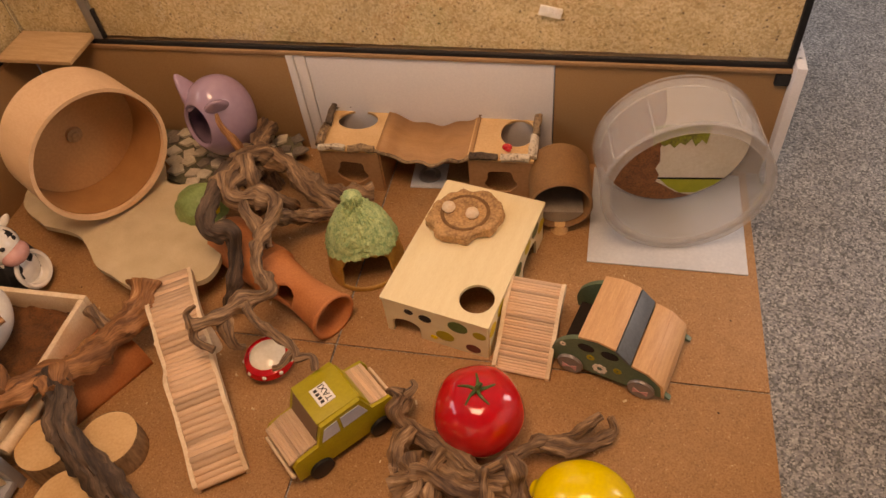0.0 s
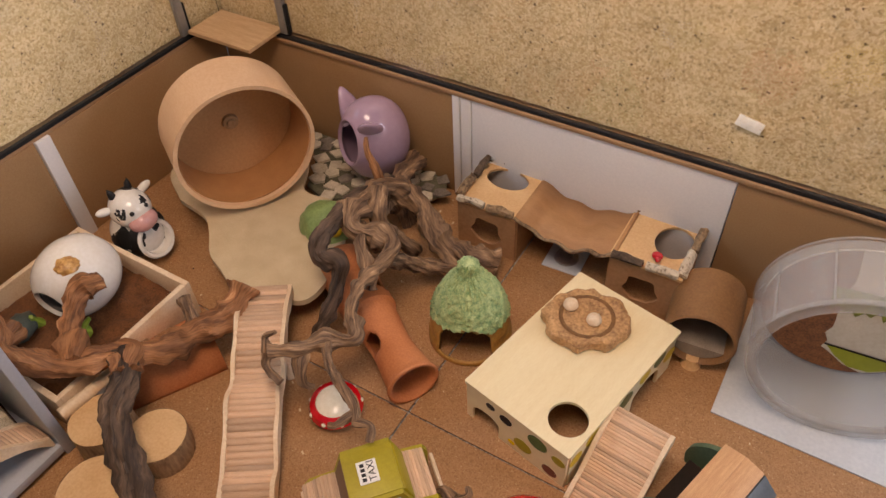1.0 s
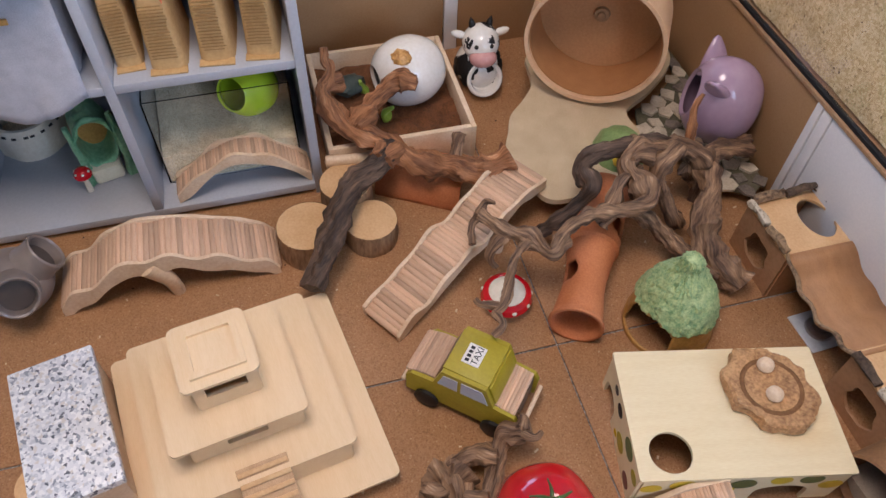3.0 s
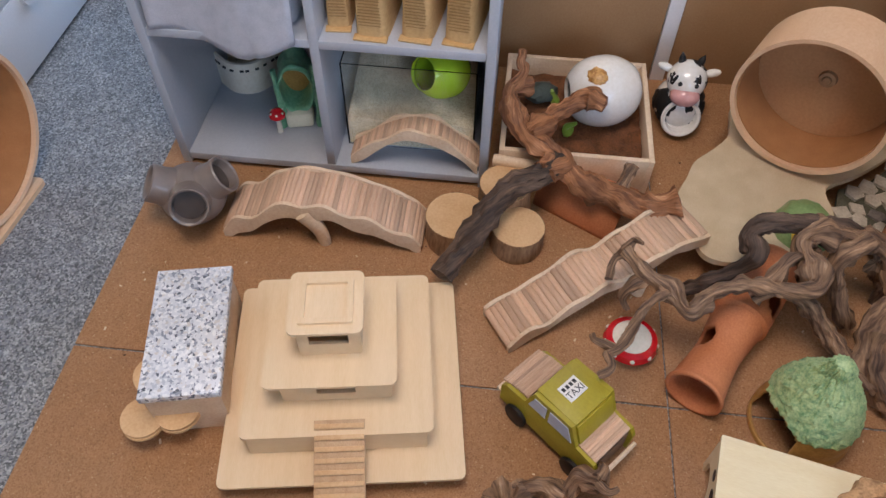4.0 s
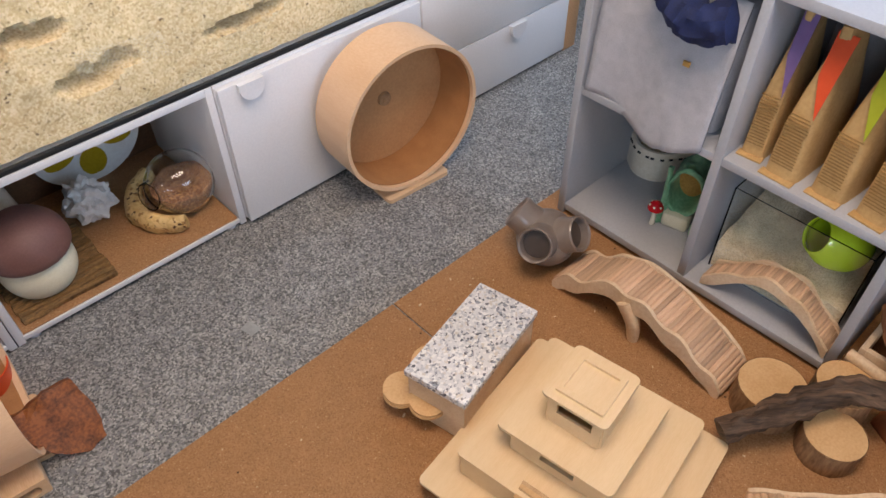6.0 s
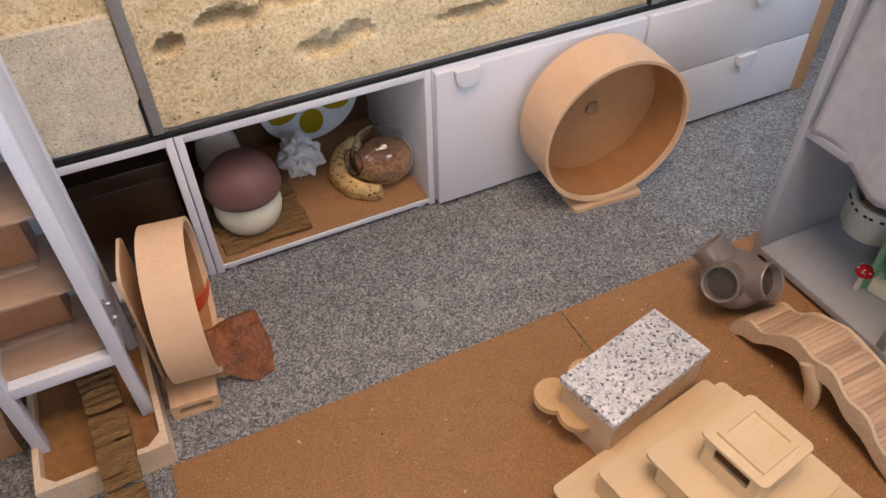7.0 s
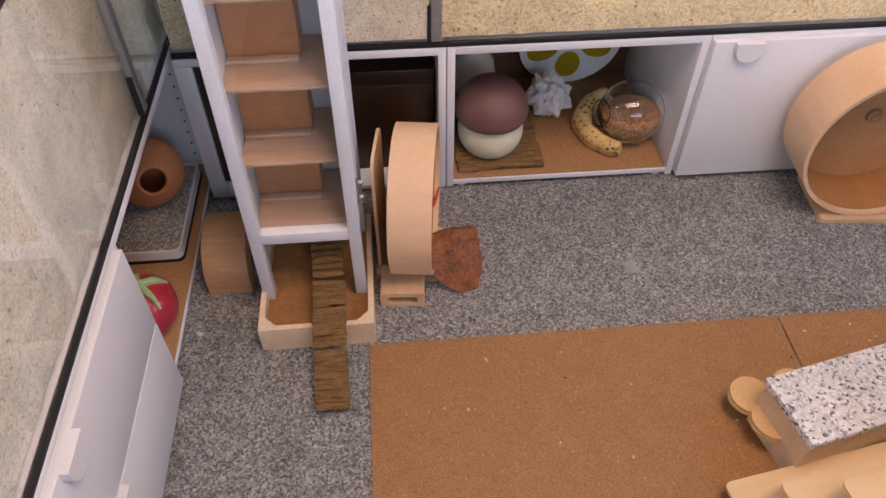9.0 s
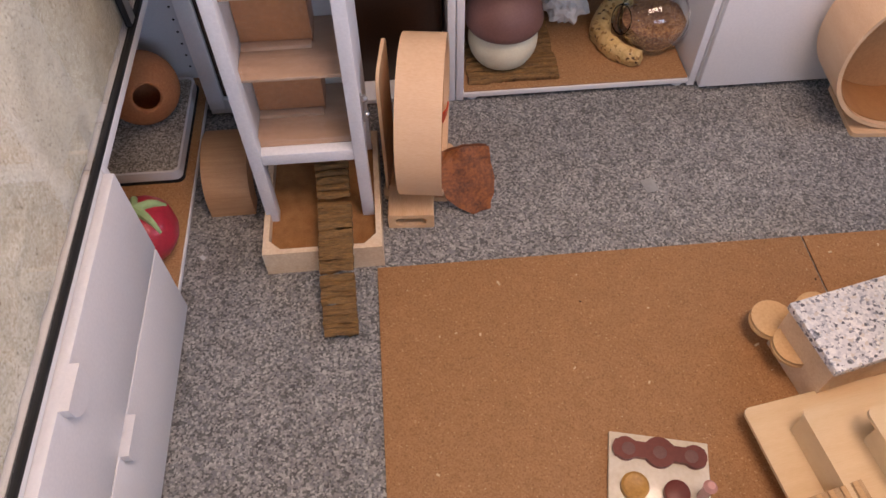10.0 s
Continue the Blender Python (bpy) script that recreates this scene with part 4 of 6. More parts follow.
# ---- sand-coated platform with the wheel on it ----
pl = thing("sand_platform", pose(0, 0, 0), "wavy sand-coated wooden platform on posts", "platform")
outline = [(-1.60, 1.30), (-1.51, 1.285), (-1.46, 1.25), (-1.41, 1.2), (-1.36, 1.178), (-1.31, 1.155), (-1.27, 1.15), (-1.2, 1.172), (-1.145, 1.195), (-1.135, 1.25), (-1.16, 1.33), (-1.2, 1.42), (-1.28, 1.47), (-1.36, 1.47), (-1.42, 1.56), (-1.52, 1.66), (-1.66, 1.66), (-1.72, 1.52), (-1.70, 1.37)]
sm = [(p.x, p.y) for p in smooth_path([(x, y, 0) for x, y in outline + outline[:1]], 5)][:-1]
part("top", plate(B(), sm, [], 0.062, 0.076), M_SANDCOAT, pl, "cream sand-coated top")
for x, y in ((-1.3, 1.2), (-1.2, 1.28), (-1.5, 1.34), (-1.6, 1.58), (-1.42, 1.45)):
    part("post", lathe(B(), [(0.02, 0), (0.018, 0.03), (0.02, 0.063)], 16), M_ROUGHBARK, pl, at=pose(x, y, 0))


# ---- driftwood ----
vine = thing("driftwood", pose(0, 0, 0), "gnarled grey-brown vine wood twisting over the tube", "driftwood")
VA = [(-1.131, 1.518, 0.15), (-1.144, 1.402, 0.19), (-1.132, 1.277, 0.2), (-1.117, 1.244, 0.18), (-1.078, 1.248, 0.16), (-1.071, 1.196, 0.1), (-1.089, 1.154, 0.03)]
VB = [(-1.104, 1.542, 0.13), (-1.133, 1.48, 0.17), (-1.124, 1.37, 0.2), (-1.098, 1.328, 0.19), (-1.051, 1.341, 0.18), (-1.015, 1.341, 0.17), (-1.006, 1.292, 0.17), (-1.009, 1.218, 0.17), (-0.99, 1.164, 0.16), (-0.954, 1.125, 0.15), (-0.995, 1.099, 0.15), (-1.023, 1.053, 0.16), (-1.065, 1.017, 0.165)]
VF = [(-0.995, 1.099, 0.15), (-0.973, 1.067, 0.152), (-0.938, 1.041, 0.155), (-0.867, 1.004, 0.158), (-0.846, 0.979, 0.158)]
VC = [(-1.17, 1.671, 0.1), (-1.135, 1.549, 0.13), (-1.053, 1.518, 0.11), (-1.001, 1.482, 0.09), (-0.924, 1.472, 0.06), (-0.867, 1.511, 0.035)]
VD = [(-1.013, 1.298, 0.16), (-1.019, 1.348, 0.12), (-0.987, 1.401, 0.07), (-0.939, 1.44, 0.05), (-0.9, 1.48, 0.045)]
VE = [(-1.145, 1.497, 0.16), (-1.163, 1.501, 0.2), (-1.184, 1.508, 0.23), (-1.202, 1.532, 0.245)]
for pts_, r0, r1, mm, k in ((VA, 0.018, 0.014, M_BARKDARK, 0.3), (VB, 0.021, 0.0105, M_BARK, 0.6), (VF, 0.0105, 0.008, M_BARK, 0.5), (VC, 0.019, 0.027, M_BARK, 0.35), (VD, 0.013, 0.02, M_BARK, 0.35), (VE, 0.011, 0.004, M_BARKRED, 0.2)):
    part("limb", limb(B(), pts_, r0, r1, 24, 12, 0.36, r0 * 300, k), mm, vine)
for pts_, r0, r1 in (([(-1.12, 1.45, 0.2), (-1.09, 1.4, 0.16), (-1.06, 1.42, 0.1), (-1.04, 1.46, 0.04)], 0.02, 0.016), ([(-1.1, 1.36, 0.16), (-1.06, 1.3, 0.185), (-1.02, 1.27, 0.15), (-1.01, 1.25, 0.13)], 0.014, 0.012), ([(-1.065, 1.017, 0.165), (-1.075, 1.03, 0.185), (-1.058, 1.04, 0.2)], 0.009, 0.004),
                   ([(-1.065, 1.017, 0.165), (-1.06, 1.0, 0.145), (-1.02, 0.99, 0.135)], 0.009, 0.005), ([(-1.03, 1.06, 0.15), (-1.0, 1.02, 0.12), (-0.99, 1.03, 0.09)], 0.011, 0.006), ([(-0.85, 0.98, 0.158), (-0.82, 0.985, 0.162), (-0.81, 0.965, 0.15)], 0.008, 0.003), ([(-0.86, 0.99, 0.158), (-0.87, 0.96, 0.16), (-0.885, 0.955, 0.155)], 0.007, 0.003),
                   ([(-1.13, 1.5, 0.12), (-1.14, 1.55, 0.06), (-1.13, 1.56, 0.0)], 0.02, 0.018)):
    part("twig", limb(B(), pts_, r0, r1 * 1.1, 18, 10, 0.4, r0 * 700, 0.5), M_BARK, vine)

log = thing("driftwood", pose(0, 0, 0), "forked reddish driftwood branch resting on cut stumps", "driftwood")
LA = [(-1.044, 0.679, 0.062), (-1.14, 0.739, 0.1), (-1.232, 0.796, 0.12), (-1.279, 0.867, 0.13), (-1.32, 0.897, 0.135)]
LB = [(-1.279, 0.867, 0.13), (-1.32, 0.897, 0.135), (-1.37, 0.829, 0.14), (-1.432, 0.794, 0.15), (-1.485, 0.783, 0.17), (-1.511, 0.827, 0.17)]
LT = [(-1.485, 0.783, 0.17), (-1.51, 0.806, 0.2), (-1.53, 0.80, 0.215), (-1.545, 0.801, 0.235)]
LR = [(-1.32, 0.897, 0.13), (-1.275, 0.947, 0.115), (-1.256, 1.026, 0.1), (-1.234, 1.08, 0.1), (-1.243, 1.139, 0.12)]
LN = [(-1.266, 1.025, 0.1), (-1.29, 1.035, 0.12), (-1.31, 1.046, 0.145)]
LK = [(-1.37, 0.829, 0.14), (-1.441, 0.886, 0.15), (-1.478, 0.942, 0.17), (-1.465, 0.988, 0.17)]
for pts_, r0, r1, mm, k in ((LA, 0.023, 0.021, M_BARKDARK, 0.1), (LB, 0.026, 0.016, M_BARKRED, 0.55), (LT, 0.012, 0.008, M_BARKRED, 0.4), (LR, 0.025, 0.018, M_BARKRED, 0.55), (LN, 0.016, 0.014, M_BARK, 0.4), (LK, 0.021, 0.02, M_BARKRED, 0.55)):
    part("limb", limb(B(), pts_, r0, r1, 24, 12, 0.36, r0 * 430 + 7, k), mm, log)

root = thing("driftwood", pose(0, 0, 0), "knotted brown root wood around the tomato", "driftwood")
RA = [(-0.66, 0.976, 0.075), (-0.665, 0.945, 0.06), (-0.632, 0.925, 0.05), (-0.568, 0.893, 0.06), (-0.504, 0.865, 0.05), (-0.454, 0.89, 0.06), (-0.414, 0.93, 0.05), (-0.356, 0.961, 0.035), (-0.306, 0.996, 0.06)]
for pts_, r0, r1 in ((RA, 0.017, 0.01), ([(-0.41, 0.93, 0.045), (-0.34, 0.945, 0.03), (-0.283, 0.982, 0.03), (-0.29, 1.0, 0.05)], 0.018, 0.008), ([(-0.649, 0.837, 0.03), (-0.6, 0.85, 0.05), (-0.531, 0.845, 0.035), (-0.455, 0.866, 0.035)], 0.03, 0.026),
                   ([(-0.57, 0.893, 0.055), (-0.585, 0.85, 0.045), (-0.577, 0.8, 0.03)], 0.022, 0.018), ([(-0.64, 0.93, 0.05), (-0.655, 0.89, 0.04), (-0.64, 0.85, 0.03)], 0.02, 0.026), ([(-0.50, 0.87, 0.05), (-0.49, 0.83, 0.035), (-0.46, 0.79, 0.02)], 0.022, 0.015),
                   ([(-0.66, 0.976, 0.075), (-0.69, 0.985, 0.065), (-0.70, 0.96, 0.05)], 0.012, 0.006), ([(-0.655, 0.975, 0.08), (-0.64, 0.99, 0.09), (-0.65, 1.005, 0.085)], 0.01, 0.005), ([(-0.46, 0.89, 0.07), (-0.44, 0.87, 0.05), (-0.43, 0.83, 0.02)], 0.018, 0.016), ([(-0.62, 0.8, 0.02), (-0.6, 0.83, 0.045), (-0.63, 0.87, 0.05)], 0.02, 0.02)):
    part("limb", limb(B(), pts_, r0 * 0.85, r1 * 0.85, 22, 12, 0.42, r0 * 900 + 3, 0.6), M_BARK, root)


# ---- grey cube shelf and what it holds ----
sh = thing("cube_shelf", pose(-1.345, 0.397, 0.0, 0, 0, 0), "light grey laminate cube shelf with four compartments", "shelf")
HW, HH, DP, TT = 0.351, 0.702, 0.345, 0.019
for nm, x0, x1, y0, y1, z0, z1 in (("side", -DP, 0, -HW, -HW + TT, 0, HH), ("side", -DP, 0, HW - TT, HW, 0, HH), ("bottom", -DP, -0.001, -HW + TT, HW - TT, 0.012, 0.012 + TT), ("top", -DP, -0.001, -HW + TT, HW - TT, HH - TT, HH),
                                  ("divider", -DP, -0.002, -TT / 2, TT / 2, 0.012 + TT, HH - TT), ("shelf_board", -DP, -0.003, -HW + TT, -TT / 2, 0.343, 0.343 + TT), ("shelf_board", -DP, -0.003, TT / 2, HW - TT, 0.343, 0.343 + TT), ("back", -DP - 0.006, -DP, -HW, HW, 0, HH)):
    panel(nm, x0, x1, y0, y1, z0, z1, M_GREY, sh)


def food_bag(y, w, ink, lean, x=-1.375):
    """Gusseted kraft bag: flat bottom with folded lip, narrowing to a crimped top, coloured print at the top corner."""
    b = thing("food_bag", pose(x, y, 0.362, 0, 0, lean), "kraft paper food bag with printed text and coloured top", "bag", group="food bags on the shelf")
    bm = B()
    rings = []
    for z, fw, fd in ((0, 1.04, 1.0), (0.006, 1.0, 1.0), (0.05, 0.98, 0.97), (0.11, 0.95, 0.9), (0.17, 0.85, 0.62), (0.22, 0.7, 0.3), (0.255, 0.62, 0.1), (0.285, 0.62, 0.06)):
        hw, d = w / 2 * fw, 0.16 * fd
        ring = []
        for k in range(20):
            a = 2 * math.pi * (k + 0.5) / 20
            ca, sa = math.cos(a), math.sin(a)
            sx, sy = math.copysign(abs(ca) ** 0.35, ca), math.copysign(abs(sa) ** 0.35, sa)
            crease = 0.003 * noise.noise(Vector((sx * 3 + y * 50, sy * 3, z * 40)))
            ring.append(bm.verts.new((-0.1 + 0.085 * sx * (fd * 0.6 + 0.4) + crease, hw * sy * (0.55 + 0.45 * fd) + crease, z)))
        rings.append(ring)
    for a, c in zip(rings, rings[1:]):
        for k in range(20):
            j = (k + 1) % 20
            bm.faces.new((a[k], a[j], c[j], c[k]))
    bm.faces.new(rings[0])
    bm.faces.new(rings[-1])
    part("sack", bm, M_KRAFT, b)
    part("bottom_fold", box(B(), -0.022, -0.004, -w * 0.5, w * 0.5, 0.0, 0.004, 0.001, pose(0, 0, 0, 0, 4, 0)), M_KRAFT, b, "folded paper lip")
    for i in range(17):
        L = w * random.uniform(0.55, 0.72)
        part("text_bar", box(B(), -0.0137 - 0.0001 * i, -0.0129, -L / 2, L / 2, 0.03 + i * 0.0065, 0.0312 + i * 0.0065), mat("brown_print", "a07c48", "92703f", 20, 200, 0.6, 0) if i == 0 and "brown_print" not in bpy.data.materials else bpy.data.materials["brown_print"], b)
    bm = B()
    plate(bm, [(-w * 0.1, 0.0), (w * 0.36, -0.07), (w * 0.34, 0.075), (-w * 0.2, 0.075)], [], 0, 0.002, pose(-0.038, 0, 0.205, 90, 0, 90) @ pose(0, 0, 0, -24))
    part("print", bm, ink, b, "coloured printed top panel")
    return b


food_bag(0.44, 0.05, M_VIOLET, 4)
food_bag(0.505, 0.066, M_ORANGEINK, -3, -1.352)
food_bag(0.59, 0.064, M_LIMEINK, -6, -1.358)
food_bag(0.672, 0.062, M_MAGENTA, -8, -1.356)

# felt bag with navy cloth in the upper compartment
fb = thing("felt_bag", pose(-1.35, 0.22, 0.362), "grey felt storage bag slumped over the shelf edge", "bag")
bm = B()
grid = []
for i in range(25):
    u = -0.145 + 0.29 * i / 24
    col = []
    for k in range(22):
        z = 0.29 * k / 21
        drop = max(0, 0.05 - abs(u - 0.035) * 0.42)
        zz = z - drop * (1 - k / 21)
        xx = 0.012 + 0.012 * math.sin(u * 18) * (1 - k / 21) - 0.03 * (k / 21) + 0.006 * noise.noise(Vector((u * 16, z * 12, 4)))
        if abs(u + z * 0.5 - 0.06) < 0.006:
            xx -= 0.004
        col.append(bm.verts.new((xx, u, max(zz, -0.045))))
    grid.append(col)
for i in range(24):
    for k in range(21):
        bm.faces.new((grid[i][k], grid[i + 1][k], grid[i + 1][k + 1], grid[i][k + 1]))
ob = part("front", bm, M_FELT, fb)
ob.modifiers.new("thick", "SOLIDIFY").thickness = 0.006
part("body", box(B(), -0.28, -0.03, -0.14, 0.14, 0.001, 0.27, 0.02), M_FELT, fb)
part("clasp", box(B(), 0.006, 0.011, 0.062, 0.076, 0.15, 0.16, 0.001), M_OCHRE, fb, "small brass clasp")
cl = solid("navy_cloth", limb(B(), [(-1.35, 0.2, 0.64), (-1.34, 0.25, 0.615), (-1.335, 0.3, 0.605), (-1.345, 0.35, 0.62)], 0.03, 0.04, 16, 8, 0.3, 4, 0.2), M_NAVY, "dark navy folded cloth over the felt bag", "cloth")
# things on top of the shelf
solid("dark_bowl", lathe(B(), [(0, 0.702), (0.03, 0.702), (0.05, 0.72), (0.053, 0.732), (0.048, 0.73), (0.03, 0.712), (0, 0.71)], 32), M_BLACK, "small dark bowl on the grey shelf", "bowl", m=pose(-1.43, 0.655, 0))
solid("wooden_pawn", lathe(B(), [(0, 0.702), (0.016, 0.702), (0.018, 0.715), (0.013, 0.726), (0.015, 0.74), (0, 0.748)], 24), M_CUT, "small turned wooden peg on the grey shelf", "ornament", m=pose(-1.385, 0.72, 0))

# cream tray house and green cup
ct = thing("ceramic_dish", pose(-1.64, 0.13, 0.031, 0, 0, 8) @ Matrix.Scale(1.15, 4), "cream ceramic scalloped dish with painted dashes", "dish")
heart = [(0.062 * math.cos(radians(a)) * (1 + 0.13 * math.cos(radians(2 * a))), 0.075 * math.sin(radians(a)) * (1 + 0.08 * math.cos(radians(4 * a)))) for a in range(0, 360, 8)]
part("wall", plate(B(), heart, [[(x * 0.9, y * 0.9) for x, y in heart]], 0, 0.075), M_CREAM, ct)
part("floor", plate(B(), [(x * 0.9, y * 0.9) for x, y in heart], [], 0, 0.02), M_SAND, ct, "sand filling")
for a in range(-70, 80, 14):
    part("dash", box(B(), -0.0015, 0.0015, -0.004, 0.004, -0.002, 0.002, 0, pose(heart[(a // 8) % 45][0] * 1.01, heart[(a // 8) % 45][1] * 1.01, 0.06, 0, 0, a)), M_INK, ct)
part("arch", plate(B(), ring_pts(0, 0, 0.05, 0.05, 16, 0, 180), [ring_pts(0, 0.004, 0.028, 0.03, 12, 0, 179)], 0, 0.008, pose(-0.05, 0, 0.055, 90, 0, 90)), M_CREAM, ct)
gc = thing("tree_cup", pose(-1.50, 0.292, 0.031, 0, 0, 14), "green glazed tree-stump hide with small red toadstool", "hide")
OVAL = Matrix.Translation((-0.07, 0, 0.098)) @ Matrix.Diagonal((1, 0.62, 1, 1)) @ AXIS_X
bm = B()
lathe(bm, soft([(0.05, 0.0), (0.062, 0.02), (0.063, 0.06), (0.066, 0.082), (0.07, 0.092), (0.066, 0.1), (0.058, 0.096), (0.055, 0.08), (0.052, 0.03)], 3), 48, OVAL)
for v in bm.verts:
    v.co *= 1 + 0.07 * noise.noise(v.co * 42)
part("body", bm, M_TEAL, gc, "wavy green rim")
part("inside", lathe(B(), [(0, 0.035), (0.03, 0.036), (0.054, 0.034)], 28, OVAL), M_OCHRE, gc, "ochre glazed inside")
part("step", box(B(), -0.02, 0.045, -0.034, 0.03, 0.0, 0.04, 0.008), M_PALECLAY, gc, "cream front step")
part("foot", box(B(), -0.07, -0.019, -0.038, 0.036, 0.0, 0.045, 0.008), M_TEAL, gc)
for k, (a, b_) in enumerate((((0.035, 0.046, 0.0), (0.02, 0.044, 0.16)), ((0.03, -0.042, 0.0), (0.015, -0.046, 0.15)))):
    part("root", limb(B(), [a, ((a[0] + b_[0]) / 2 + 0.006, (a[1] + b_[1]) / 2 + 0.004, 0.07), b_], 0.011, 0.006, 10, 6, 0.4, k), M_TEAL, gc)
part("toadstool_stem", lathe(B(), [(0, 0), (0.007, 0), (0.005, 0.05), (0, 0.05)], 12), M_CREAM, gc, at=pose(0.05, -0.05, 0.0))
cap = part("toadstool_cap", lathe(B(), [(0, 0.038), (0.012, 0.034), (0.019, 0.024), (0.019, 0.018), (0, 0.02)], 20), M_REDGLAZE, gc, "red toadstool cap", at=pose(0.05, -0.05, 0.03))
for a in range(0, 360, 60):
    part("dot", blob(B(), (0.015 * math.cos(radians(a)), 0.015 * math.sin(radians(a)), 0.03), 0.003, 1, 0), M_CREAM, cap)

# glass box of sand, lime pot and small arch bridge
gb = thing("glass_box", pose(-1.52, 0.567, 0.031), "clear glass sand bath box", "box")
for x0, x1, y0, y1 in ((-0.1, -0.097, -0.145, 0.145), (0.097, 0.1, -0.145, 0.145), (-0.097, 0.097, -0.145, -0.142), (-0.097, 0.097, 0.142, 0.145)):
    part("pane", box(B(), x0, x1, y0, y1, 0, 0.225), M_GLASS, gb).visible_shadow = False
bm = B()
grid = [[bm.verts.new((-0.096 + 0.192 * i / 14, -0.141 + 0.282 * k / 20, 0.075 + 0.05 * (1 - i / 14) + 0.012 * noise.noise(Vector((i * 0.3, k * 0.3, 2))))) for k in range(21)] for i in range(15)]
base_ = [[bm.verts.new((-0.096 + 0.192 * i / 14, -0.141 + 0.282 * k / 20, 0.002)) for k in (0, 20)] for i in (0, 14)]
for i in range(14):
    for k in range(20):
        bm.faces.new((grid[i][k], grid[i + 1][k], grid[i + 1][k + 1], grid[i][k + 1]))
bm.faces.new([base_[1][0], base_[1][1]] + [grid[14][k] for k in range(20, -1, -1)])
bm.faces.new([base_[0][0], base_[1][0]] + [grid[i][0] for i in range(14, -1, -1)])
bm.faces.new([base_[0][1], base_[1][1]] + [grid[i][20] for i in range(14, -1, -1)])
part("sand", bm, M_SAND, gb, "pale beige sand")
lp = solid("lime_pot", lathe(B(), soft([(0.034, 0.062), (0.038, 0.06), (0.055, 0.03), (0.06, 0.0), (0.055, -0.03), (0.03, -0.06), (0, -0.068), (0, -0.06), (0.028, -0.052), (0.05, -0.025), (0.055, 0.0), (0.05, 0.03), (0.034, 0.056)]), 40, closed=True), M_LIME, "shiny lime green ceramic pot lying on sand", "pot", m=pose(-1.50, 0.63, 0.195, 68, 0, 50))
stick_ramp(pose(-1.389, 0.44, 0.031, 0, 0, 90), [(0, 0.014), (0.03, 0.036), (0.06, 0.062), (0.095, 0.084), (0.14, 0.1), (0.185, 0.094), (0.225, 0.068), (0.26, 0.04), (0.285, 0.012)], 0.056, 40, "small arched willow stick bridge in the grey shelf")

# taupe pot with three mouths
tp = thing("three_mouth_pot", pose(-1.195, 0.134, 0.0) @ Matrix.Scale(1.1, 4), "taupe glazed ball hide with three round mouths", "hide")
part("ball", blob(B(), (0, 0, 0.058), (0.063, 0.063, 0.058), 4, 0.0), M_TAUPE, tp)
for d in ((-0.2, 0.75, 0.5), (0.25, -0.8, 0.52), (0.8, 0.28, 0.45)):
    q = Vector(d).to_track_quat("Z", "Y").to_matrix().to_4x4()
    mm = pose(0, 0, 0.058) @ q
    part("neck", lathe(B(), [(0.042, 0.03), (0.036, 0.062), (0.037, 0.082), (0.0345, 0.085), (0.031, 0.082), (0.029, 0.064), (0.028, 0.045), (0, 0.044)], 40, mm), M_TAUPE, tp)
    # disc closing each mouth, darkened taupe as painted shade of the hollow
    part("inside", lathe(B(), [(0, 0.0655), (0.0285, 0.0655)], 24, mm), mat("mouth_shade", "52473f", "443a34", 10, 60, 0.3, 0) if "mouth_shade" not in bpy.data.materials else bpy.data.materials["mouth_shade"], tp)

# granite-topped block with wooden ears
gk = thing("granite_house", pose(-0.828, 0.263, 0.0, 0, 0, 192.3), "plywood house with speckled white granite top", "hide")
part("body", plate(B(), [(-0.124, -0.062), (0.124, -0.062), (0.124, 0.062), (-0.124, 0.062)], [[(-0.118, -0.056), (0.118, -0.056), (0.118, 0.056), (-0.118, 0.056)]], 0, 0.117), M_EDGE, gk)
part("slab", box(B(), -0.13, 0.13, -0.067, 0.067, 0.117, 0.134, 0.0025), M_GRANITETOP, gk, "speckled granite slab")
for ex, ey, ez in ((-0.113, 0.022, 0.068), (-0.118, 0.081, 0.062), (-0.045, 0.066, 0.078)):
    for k in range(2):
        part("ear", plate(B(), ring_pts(ex - 0.002, ey, 0.04 - 0.002 * k, 0.038, 28), [], ez + 0.007 * k - 0.02, ez + 0.0055 + 0.007 * k - 0.02), M_CUT, gk, "round plywood step")

# stepped wooden pyramid
pg = thing("step_pyramid", pose(-0.817, 0.535, 0.0, 0, 0, 9.1), "pale plywood stepped pyramid house with small ramp", "hide")


def tier(x0, x1, y0, y1, z, cx, cy, s, ztop, notch):
    part("tier_plate", plate(B(), round_rect(x0, x1, y0, y1, 0.012), [], z, z + 0.006), M_BIRCH, pg)
    if ztop:
        hh = ztop - z - 0.006
        out = [(-s, 0), (s, 0), (s, hh), (0.032, hh), (0.032, hh - notch), (-0.032, hh - notch), (-0.032, hh), (-s, hh)] if notch else [(-s, 0), (s, 0), (s, ztop - z - 0.006), (-s, ztop - z - 0.006)]
        part("tier_wall", plate(B(), out, [], -0.003, 0.003, pose(cx + s, cy, z + 0.006, 90, 0, 90)), M_BIRCH, pg)
        for ang in (90, 180, 270):
            part("tier_wall", plate(B(), [(-s, 0), (s, 0), (s, ztop - z - 0.006), (-s, ztop - z - 0.006)], [], -0.003, 0.003, pose(cx, cy, z + 0.006) @ pose(0, 0, 0, 0, 0, ang) @ pose(s, 0, 0, 90, 0, 90)), M_BIRCH, pg)


